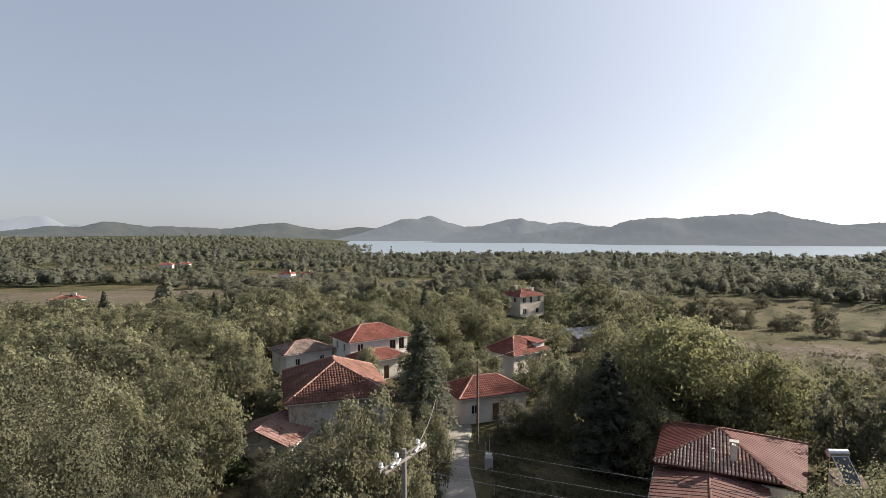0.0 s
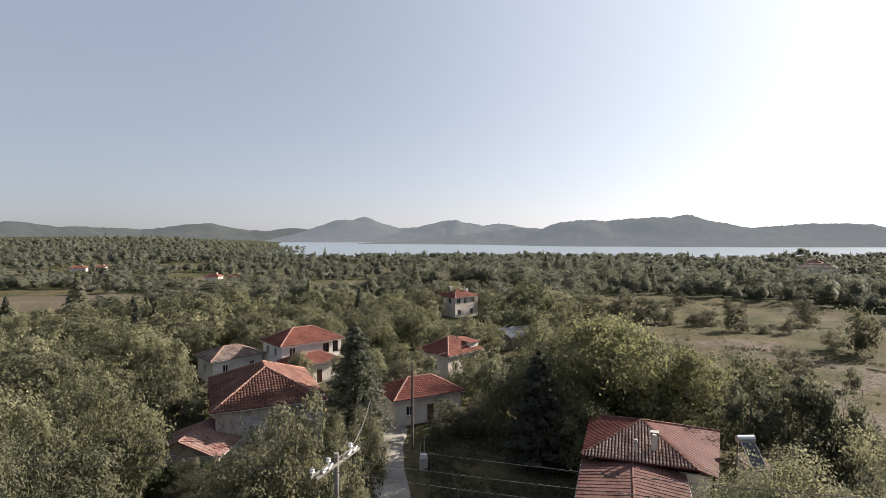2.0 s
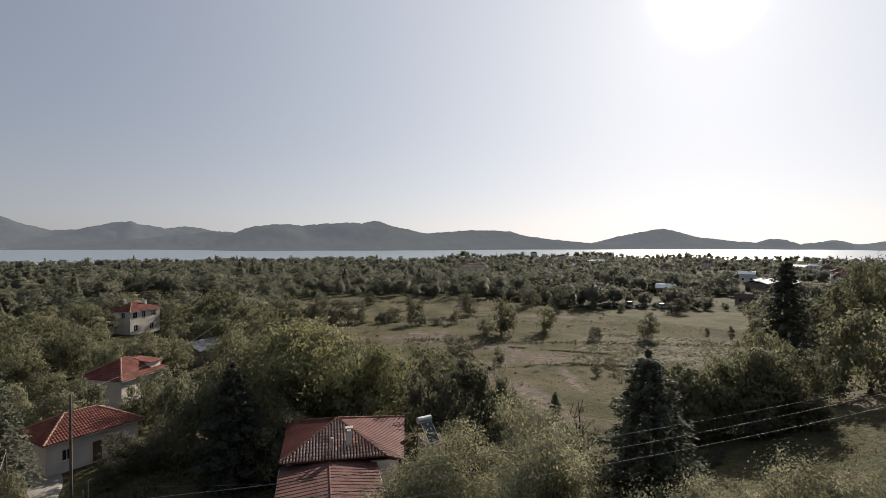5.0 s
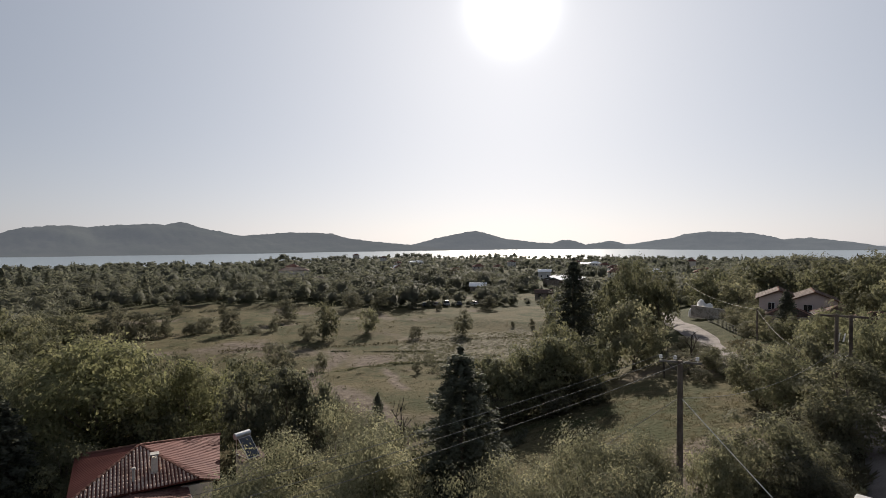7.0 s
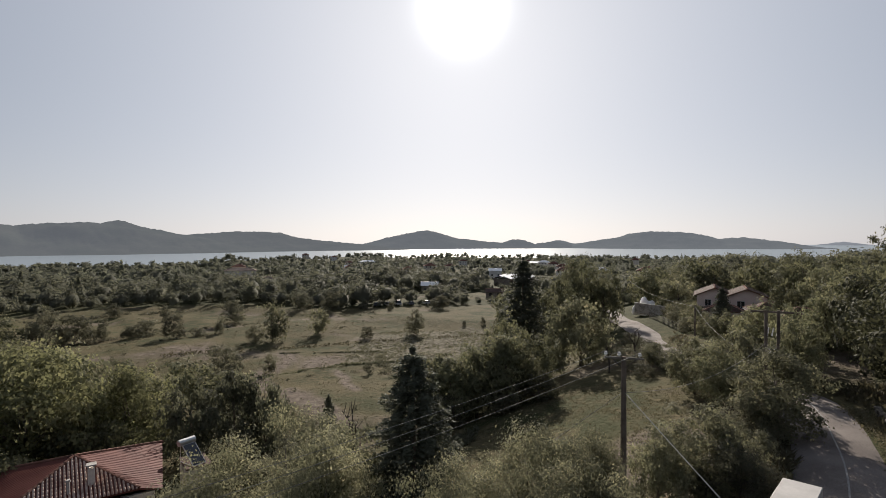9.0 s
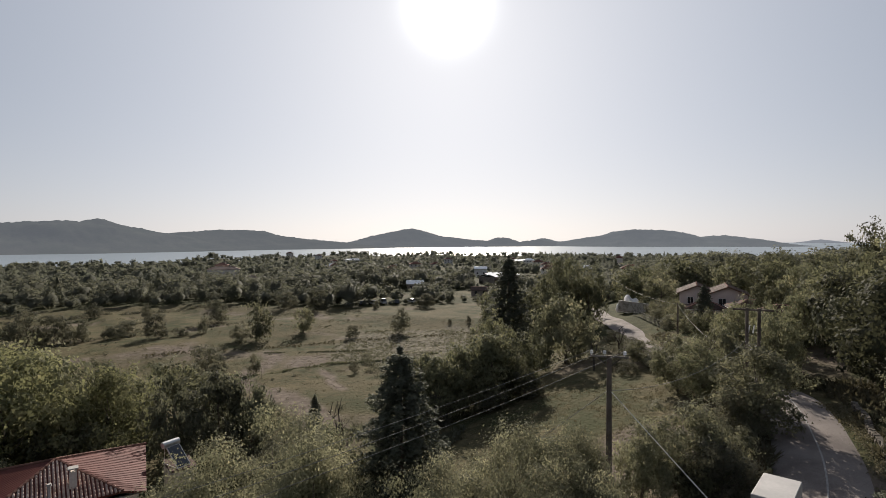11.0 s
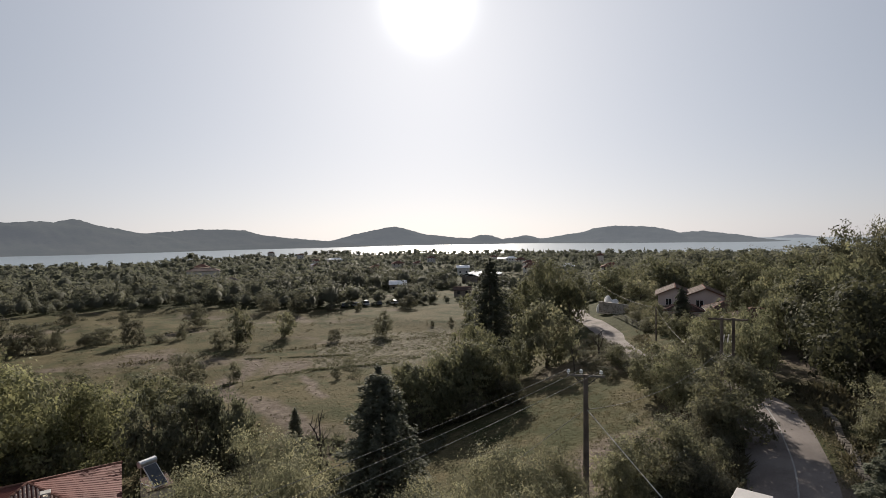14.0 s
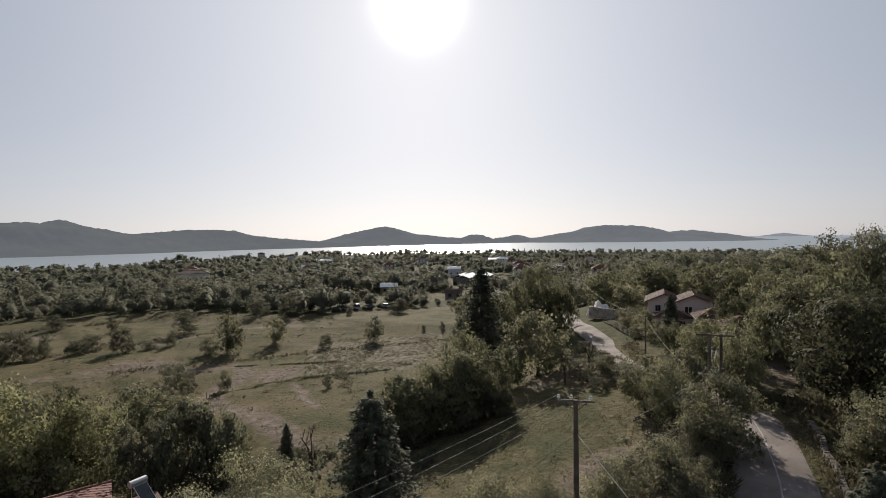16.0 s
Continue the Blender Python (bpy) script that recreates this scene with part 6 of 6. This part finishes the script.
# ---- far village, farms and sheds ----
def far_house(label, x, y, rot, w, d, h, rise, wall, roof, style="hip", rows=1, name="house", base=None, lift=0.0):
    """A distant house: walls with dark recessed windows, a solid overhanging roof, a chimney."""
    ob = thing(name, pose(x, y, gz(x, y) + lift if base is None else base, 0, 0, rot), label, "house" if name == "house" else name.replace("_", " "), "houses towards the lake")
    cols = max(2, int(w / 3.2))
    holes = []
    for r in range(rows):
        for c in range(cols):
            cx = (c + 0.5) * w / cols
            holes.append((cx - 0.55, cx + 0.55, 1.0 + r * 2.9, 2.3 + r * 2.9))
    holes = [q for q in holes if q[3] < h - 0.1]
    t = 0.3
    part("wall", panel_bm(w, h, t, holes), M[wall], ob, at=pose(-w / 2, -d / 2, 0))
    for q in ((-w / 2, -w / 2 + t, -d / 2 + t + 0.003, d / 2), (w / 2 - t, w / 2, -d / 2 + t + 0.003, d / 2), (-w / 2 + t, w / 2 - t, d / 2 - t, d / 2)):
        part("wall", box_bm(bmesh.new(), *q, -1.2, h), M[wall], ob)
    for x0, x1, z0, z1 in holes:
        bm = bmesh.new()
        box_bm(bm, x0, x1, 0.16, 0.2, z0, z1)
        part("window", bm, M["glass"], ob, at=pose(-w / 2, -d / 2, 0))
    planes, lines = roof_planes(w + 0.8, d + 0.8, h, rise, style)
    rf = part("roof", solid_bm(planes, 0.18), M[roof], ob)
    bm = bmesh.new()
    for a, b in lines:
        tube_bm(bm, [a, b], 0.1, 5)
    part("ridge_cap", bm, M["ridge"] if roof.startswith("tile") else M[roof], rf)
    if name == "house":
        bm = bmesh.new()
        box_bm(bm, w * 0.2, w * 0.2 + 0.6, -0.3, 0.3, h + rise * 0.4, h + rise + 0.7, 0.02)
        part("chimney", bm, M["cream"], ob)
    return ob


M["white_roof"] = mat("pale galvanised roof sheet", (0.62, 0.63, 0.64), (0.8, 0.8, 0.8), 0.35, 0.4, 3.0, 0.1, metal=0.2, spec=0.6)
far_house("brown shed with a bright white metal roof", 230.0, 137.0, -60, 8.0, 6.0, 3.4, 1.6, "wood", "white_roof", "gable", name="shed")
# the pale roof tile stands in for low sun glancing off it
far_house("long cream guest house, roof tile paled for glancing sun", 278.0, 331.0, -42, 22.0, 10.0, 5.4, 2.0, "cream", "tile_faded", rows=1, lift=1.2)
far_house("cream wing of the guest house with a brown roof", 289.0, 346.0, -42, 10.0, 9.0, 7.6, 2.0, "cream", "tile_dark", rows=2, lift=1.2)
for lab, x, y, rot, w, d, h, ri, wa, ro, st, rows in [
    ("small farmhouse under a bright red tile roof", -135.0, 184.0, 20, 8.4, 5.0, 2.0, 1.2, "cream", "tile_red", "hip", 1),
    ("distant farm under an orange-red roof", -223.0, 408.0, 15, 10.0, 6.0, 2.4, 1.5, "cream", "tile_red", "hip", 1),
    ("distant farm under an orange-red roof", -214.0, 420.0, 15, 7.0, 6.0, 2.4, 1.5, "cream", "tile_red", "hip", 1),
    ("white farmhouse with a red roof among fields", -102.0, 321.0, -10, 8.0, 6.0, 2.4, 1.6, "cream", "tile_red", "hip", 1),
    ("low white farm building with a red roof", -91.0, 324.0, -10, 8.0, 5.0, 2.0, 1.2, "cream", "tile_red", "hip", 1),
    ("pale shed roofed in white sheet", -40.0, 330.0, -10, 6.0, 4.0, 2.0, 0.8, "wood", "white_roof", "gable", 1),
    ("village house with a pale roof near the shore", 547.0, 415.0, -50, 14.0, 9.0, 6.0, 2.0, "white", "white_roof", "hip", 2),
    ("village house with a brown roof near the shore", 520.0, 425.0, -50, 10.0, 8.0, 5.6, 2.0, "cream", "tile_dark", "hip", 2),
    ("village house with a pale roof near the shore", 608.0, 207.0, -70, 13.0, 9.0, 6.0, 2.0, "white", "white_roof", "hip", 2),
    ("village house with a red roof near the shore", 560.0, 180.0, -70, 11.0, 9.0, 5.6, 2.2, "cream", "tile_old", "hip", 2),
    ("village house with a red roof near the shore", 470.0, 143.0, -70, 11.0, 9.0, 5.6, 2.2, "white", "tile_old", "hip", 2),
    ("village house with a brown roof among trees", 420.0, 250.0, -55, 11.0, 9.0, 5.6, 2.2, "cream", "tile_dark", "hip", 2),
    ("village house with a red roof among trees", 370.0, 300.0, -45, 10.0, 8.0, 5.6, 2.2, "cream", "tile_old", "hip", 2),
    ("village house with a brown roof among trees", 330.0, 215.0, -50, 10.0, 8.0, 5.6, 2.2, "grey_plaster", "tile_dark", "hip", 2),
    ("village house with a red roof among trees", 365.0, 110.0, -72, 10.0, 8.0, 5.4, 2.2, "white", "tile_old", "hip", 2),
    ("village house with a pale roof among trees", 400.0, 92.0, -75, 10.0, 8.0, 5.4, 2.0, "white", "white_roof", "hip", 2),
    ("grey village house under a brown roof", 268.0, 40.0, -80, 10.0, 8.0, 5.4, 2.0, "grey_plaster", "tile_dark", "hip", 2),
    ("square stone tower house above the trees", 420.0, 72.0, -80, 5.0, 5.0, 12.0, 2.0, "cream", "tile_dark", "hip", 3),
    ("long village hall with a pale sheet roof", 601.0, 461.0, -52, 20.0, 9.0, 5.0, 1.6, "white", "white_roof", "gable", 1),
    ("village house with a pale roof among trees", 375.0, 310.0, -50, 9.0, 7.0, 5.0, 1.8, "cream", "white_roof", "hip", 1),
    ("village house with a red roof near the shore", 740.0, 640.0, -48, 12.0, 9.0, 6.0, 2.2, "white", "tile_old", "hip", 2),
    ("village house with a pale roof among trees", 362.0, 160.0, -66, 9.0, 7.0, 4.8, 1.6, "white", "white_roof", "gable", 1),
    ("long store with a pale sheet roof behind the spruce", 623.0, 218.0, -70, 22.0, 10.0, 5.0, 1.8, "white", "white_roof", "gable", 1),
    ("village house with a brown roof among trees", 433.0, 128.0, -74, 12.0, 8.0, 5.0, 1.8, "cream", "tile_dark", "hip", 2),
    ("village house with a red roof among trees", 456.0, 249.0, -60, 10.0, 8.0, 5.0, 2.0, "cream", "tile_old", "hip", 2),
    ("village house with a red roof near the shore", 715.0, 683.0, -46, 12.0, 9.0, 6.0, 2.2, "cream", "tile_old", "hip", 2),
    ("village house with a pale roof among trees", 222.0, 241.0, -42, 7.0, 6.0, 3.4, 1.4, "cream", "tile_faded", "hip", 1),
    ("village house with a red roof near the shore", 640.0, 330.0, -60, 11.0, 9.0, 6.0, 2.0, "white", "tile_old", "hip", 2),
    ("village house with a red roof near the shore", 690.0, 260.0, -65, 11.0, 9.0, 6.0, 2.0, "cream", "tile_old", "hip", 2),
]:
    far_house(lab, x, y, rot, w, d, h, ri, wa, ro, st, rows, lift=1.2 if x > 0 else 0.3)
for x, y, rot, w in ((296, 122, 10, 26), (300, 114, 10, 30), (302, 128, 10, 20)):
    far_house("long low sawmill shed with a pale sheet roof", x, y, rot, w, 7.0, 3.6, 1.4, "wood", "white_roof", "gable", 1, name="shed", lift=1.0)
far_house("open store shed with a sheet-metal roof", 212.0, 94.0, -62, 7.0, 5.0, 2.8, 1.2, "wood", "tile_brown", "gable", 1, name="shed")


def car(label, x, y, rot, paint, tall=0.0):
    """A parked car: body, cabin, glass, four wheels."""
    ob = thing("car", pose(x, y, gz(x, y) + 0.12, 0, 0, rot), label, "car", "parked vehicles")
    bm = bmesh.new()
    box_bm(bm, -2.1, 2.1, -0.85, 0.85, 0.3, 0.85 + tall * 0.3, 0.12)
    part("body", bm, M[paint], ob)
    bm = bmesh.new()
    v = [(-1.7, -0.8, 0.85), (1.0, -0.8, 0.85), (1.0, 0.8, 0.85), (-1.7, 0.8, 0.85), (-1.3, -0.65, 1.42 + tall), (0.4, -0.65, 1.42 + tall), (0.4, 0.65, 1.42 + tall), (-1.3, 0.65, 1.42 + tall)]
    v = [bm.verts.new(p) for p in v]
    for q in ((3, 2, 1, 0), (4, 5, 6, 7), (0, 1, 5, 4), (1, 2, 6, 5), (2, 3, 7, 6), (3, 0, 4, 7)):
        bm.faces.new([v[i] for i in q])
    cab = part("cabin", bm, M["glass"], ob, "dark glazed cabin")
    bm = bmesh.new()
    box_bm(bm, -1.32, 0.42, -0.66, 0.66, 1.40 + tall, 1.47 + tall, 0.03)
    part("roof", bm, M[paint], cab)
    for wx in (-1.35, 1.35):
        for s in (-1, 1):
            bm = bmesh.new()
            tube_bm(bm, [(wx, s * 0.72, 0.3), (wx, s * 0.88, 0.3)], 0.31, 14)
            part("wheel", bm, M["rubber"], ob)
    return ob


for i, (x, y, r) in enumerate(((158.5, 117.0, 40), (161.0, 113.5, 60), (164.5, 111.5, 50), (167.0, 107.5, 45), (172.0, 104.0, 70), (157.0, 121.0, 30))):
    car(("dark parked car at the edge of the meadow", "silver parked car at the edge of the meadow", "white parked van at the edge of the meadow")[i % 3], x, y, r, ("car_blue", "car_grey", "van_white")[i % 3], (0, 0, 0.5)[i % 3])

# low wall and covered heap by the far road
WL = thing("garden_wall", pose(116.0, 13.7, gz(116.0, 13.7) + 0.5, 0, 0, 57.4), "long pale garden wall beside the road", "wall")
bm = bmesh.new()
box_bm(bm, -7.8, 7.8, -0.15, 0.15, -1.2, 1.0, 0.02)
part("wall", bm, M["stone"], WL)
bm = bmesh.new()
box_bm(bm, -7.85, 7.85, -0.22, 0.22, 1.0, 1.1, 0.02)
part("coping", bm, M["concrete"], WL)
bm = bmesh.new()
bmesh.ops.create_icosphere(bm, subdivisions=4, radius=1.0)
rs = np.random.RandomState(8)
for v in bm.verts:
    k = 1 + 0.16 * math.sin(v.co.x * 7 + v.co.y * 5) + 0.10 * math.sin(v.co.y * 11 - v.co.z * 4)
    v.co = Vector((v.co.x * 2.1 * k, v.co.y * 1.6 * k, max(-0.2, v.co.z * 2.6 * (1 - 0.25 * abs(v.co.x)) * k)))
heap = new("covered_heap", to_mesh("covered_heap", bm, M["tarp"], True))
heap.matrix_basis = pose(122.6, 18.4, gz(122.6, 18.4) + 0.2, 0, 0, 70) @ Matrix.Diagonal((1.2, 1.1, 1.25, 1))
tagged(heap, "heap under a creased white tarpaulin behind the wall", "heap")
for i in range(26):
    x, y = 92.0 + i * 0.8, 8.6 + i * 0.30
    if i == 0:
        FN = thing("fence", pose(0, 0, 0), "dark metal fence along the far road", "fence")
    bm = bmesh.new()
    tube_bm(bm, [(x, y, gz(x, y) - 0.2), (x, y, gz(x, y) + 1.3)], 0.04, 6)
    part("post", bm, M["dark_metal"], FN)
for dz in (0.4, 0.85, 1.25):
    bm = bmesh.new()
    tube_bm(bm, [(92.0 + i * 2.0, 8.6 + i * 0.75, gz(92.0 + i * 2.0, 8.6 + i * 0.75) + dz) for i in range(11)], 0.025, 5)
    part("rail", bm, M["dark_metal"], FN)

# ---- right verge of the near road: low stone wall and hand rail ----
VW = thing("verge_wall", Matrix.Identity(4), "low rough stone wall along the road verge", "wall")
rs = np.random.RandomState(12)
for i in range(46):
    for row in range(2):
        x = 34.0 + i * 0.36 + (row % 2) * 0.18
        y = -9.0 - 0.1 * math.sin(i * 0.4) - (x - 34) * 0.02
        z = gz(x, y) + row * 0.22
        bm = bmesh.new()
        box_bm(bm, -0.17 + rs.uniform(0, 0.03), 0.17 + rs.uniform(-0.02, 0.03), -0.2, 0.2 + rs.uniform(-0.05, 0.05), -0.1 if row == 0 else 0, 0.2 + rs.uniform(-0.02, 0.03), 0.025)
        part("stone", bm, M["verge_stone"], VW, at=pose(x, y, z, rs.normal() * 3, 0, rs.normal() * 5))
RL = thing("hand_rail", Matrix.Identity(4), "thin dark metal hand rail beyond the verge wall", "railing")
pts = [(34.5 + i * 1.5, -10.6 - 0.05 * i, gz(34.5 + i * 1.5, -10.6 - 0.05 * i)) for i in range(8)]
for x, y, z in pts:
    bm = bmesh.new()
    tube_bm(bm, [(x, y, z - 0.2), (x, y, z + 1.0)], 0.03, 6)
    part("post", bm, M["dark_metal"], RL)
for dz in (0.55, 1.0):
    bm = bmesh.new()
    tube_bm(bm, [(x, y, z + dz) for x, y, z in pts], 0.025, 6)
    part("rail", bm, M["dark_metal"], RL)

# ---- yard fence posts along the lane ----
YF = thing("yard_fence", Matrix.Identity(4), "wooden fence posts with wires round the shady yard", "fence")
for i in range(9):
    x, y = 3.0 + i * 2.3, 44.0 - i * 1.3
    bm = bmesh.new()
    tube_bm(bm, [(x, y, gz(x, y) - 0.3), (x + 0.03, y, gz(x, y) + 1.25)], [0.06, 0.05], 7)
    part("post", bm, M["wood"], YF)
for dz in (0.5, 0.9, 1.15):
    bm = bmesh.new()
    tube_bm(bm, [(3.0 + i * 2.3, 44.0 - i * 1.3, gz(3.0 + i * 2.3, 44.0 - i * 1.3) + dz) for i in range(9)], 0.008, 4)
    part("wire", bm, M["wire"], YF)

# ---- meadow fence far side, thin posts ----
MF = thing("meadow_fence", Matrix.Identity(4), "thin wooden posts across the meadow", "fence")
for i in range(14):
    x, y = 44.0 + i * 1.6, 84.0 - i * 1.2
    bm = bmesh.new()
    tube_bm(bm, [(x, y, gz(x, y) - 0.2), (x, y, gz(x, y) + 1.1)], 0.05, 6)
    part("post", bm, M["wood"], MF)


# ---- grass and weeds ----
def tufts(name, label, seed, count, region, blades, size, height, material, lean=0.5, area=None):
    """Loose clumps of upright blades scattered over a region, joined."""
    rs = np.random.RandomState(seed)
    x0, x1, y0, y1 = region
    x, y = rs.uniform(x0, x1, count * 4), rs.uniform(y0, y1, count * 4)
    ok = ~near_line(ROAD_LINE, x, y, 3.0) & ~near_line(LANE_LINE, x, y, 2.3) & (wave(x, y, 0.05, seed) + rs.normal(size=len(x)) * 0.4 > -0.1)
    if area:
        ok &= inside(area, x, y)
    x, y = x[ok][:count], y[ok][:count]
    n = len(x)
    s = rs.uniform(0.5, 1.3, n) * (0.8 + 0.4 * wave(x, y, 0.08, seed + 1))
    X, Y, S = np.repeat(x, blades), np.repeat(y, blades), np.repeat(s, blades)
    px, py = X + rs.normal(size=len(X)) * size * 0.45 * S, Y + rs.normal(size=len(X)) * size * 0.45 * S
    z = np.repeat(land(x, y), blades)
    h = height * S * rs.uniform(0.5, 1.2, len(X))
    a = rs.uniform(0, 6.283, len(X))
    wd = 0.10 * height + 0.03
    dx, dy = np.cos(a) * wd, np.sin(a) * wd
    lx, ly = rs.normal(size=len(X)) * lean * h, rs.normal(size=len(X)) * lean * h
    v = np.stack([np.stack([px, py, z - 0.03], 1), np.stack([px + dx + lx * 0.4, py + dy + ly * 0.4, z + h * 0.5], 1), np.stack([px + lx, py + ly, z + h], 1), np.stack([px - dx + lx * 0.4, py - dy + ly * 0.4, z + h * 0.5], 1)], 1).reshape(-1, 3)
    ob = new(name, mesh_from(name, v, np.arange(len(v)).reshape(-1, 4), material))
    return tagged(ob, label, "grass", kind="stuff")


tufts("grass", "dry olive grass of the sloping lawn", 71, 3400, (26, 62, 2, 36), 7, 0.5, 0.12, M["grass"])
tufts("grass", "rough dry grass and weeds over the meadow", 72, 4000, (40, 140, 30, 130), 5, 0.6, 0.22, M["grass"], 0.7)
tufts("grass", "shaded yard grass beside the lane", 73, 3500, (3, 18, 26, 58), 7, 0.3, 0.4, M["grass"])
tufts("weeds", "low dark weeds dotting the meadow", 74, 160, (42, 140, 34, 170), 14, 0.8, 0.6, M["leaf_bush"], 0.8)
tufts("weeds", "small dark heather clumps dotting the stony pasture", 77, 900, (78, 132, 42, 90), 12, 0.5, 0.34, M["leaf_bush"], 0.8, HEATH)
tufts("weeds", "tall dry weeds along the road verge", 75, 500, (30, 58, -12, -2), 9, 0.5, 0.7, M["grass"], 0.5)
tufts("weeds", "leafy weeds and brambles at the meadow edge", 76, 500, (28, 48, 22, 44), 14, 0.7, 0.8, M["leaf_olive"], 0.8)


def weed_line(label, pts, seed, per_m, size, height, material, spread=0.5):
    """A strip of low weeds along the edge of a terrace."""
    rs = np.random.RandomState(seed)
    line = smooth_line(pts, 0.25)
    n = int(len(line) * 0.25 * per_m)
    c = line[rs.randint(0, len(line), n)] + rs.normal(size=(n, 2)) * spread
    k = (wave(c[:, 0], c[:, 1], 0.12, seed) > -0.45)
    c = c[k]
    n = len(c)
    z = land(c[:, 0], c[:, 1])
    h = height * rs.uniform(0.3, 1.0, n)
    pos = np.stack([c[:, 0], c[:, 1], z + h * rs.uniform(0.1, 0.9, n)], 1)
    v, f = leaf_arrays(rs, pos, rs.normal(size=(n, 3)) + np.array([0, 0, 0.5]), size)
    return tagged(new("weeds", mesh_from("weeds", v, f, material)), label, "grass", kind="stuff")


weed_line("dark weeds along a terrace edge in the meadow", [(62.7, 70.8), (71.5, 69.4), (76.0, 65.5), (80.3, 60.8), (85.7, 54.5), (90.0, 48.6)], 81, 70, 0.26, 0.45, M["leaf_holm"], 0.3)
weed_line("dark weeds along an upper terrace edge", [(81.9, 85.3), (87.4, 76.8), (93.2, 67.9)], 91, 50, 0.26, 0.35, M["leaf_holm"], 0.3)
weed_line("dark weeds along a terrace edge in the meadow", [(50, 122), (61, 131), (73, 136), (86, 131), (100, 128), (112, 120)], 82, 18, 0.5, 0.7, M["leaf_bush"], 0.9)
weed_line("dark weeds along a terrace edge in the meadow", [(78, 188), (92, 184), (115, 177), (133, 168)], 83, 18, 0.6, 0.9, M["leaf_bush"], 1.2)
weed_line("brown weeds along a terrace edge in the meadow", [(66, 100), (82, 92), (100, 80), (118, 62), (130, 54)], 84, 14, 0.4, 0.5, M["grass"], 1.0)
weed_line("dark weeds along a ditch in the meadow", [(88, 64), (83, 60), (78.2, 55.2), (72.5, 51.6)], 85, 40, 0.32, 0.6, M["leaf_bush"], 0.6)
weed_line("green ivy leaves over the shed wall and hedge", [(-22.0, 46.4), (-19.0, 46.6), (-16.0, 46.9), (-14.4, 48.6)], 86, 320, 0.3, 2.9, M["ivy"], 0.55)
weed_line("rough brambles along the lane", [(-2.6, 36), (-2.7, 44), (-3.2, 50), (-3.0, 56)], 87, 90, 0.25, 1.3, M["leaf_bush"], 0.4)
weed_line("dry grass on the far road verge", [(62, -1.6), (69, 2.6), (78, 6.6), (90, 9.0)], 88, 60, 0.3, 0.5, M["grass"], 0.6)
weed_line("dry grass and weeds on the road verge", [(30, -8.2), (36, -8.9), (42, -9.0), (48, -8.4), (53, -7.0)], 89, 420, 0.13, 0.35, M["grass"], 0.5)
weed_line("leafy weeds on the road verge", [(27, -0.6), (32, -1.8), (38, -2.6), (44, -2.6)], 90, 60, 0.25, 0.6, M["leaf_olive"], 0.4)
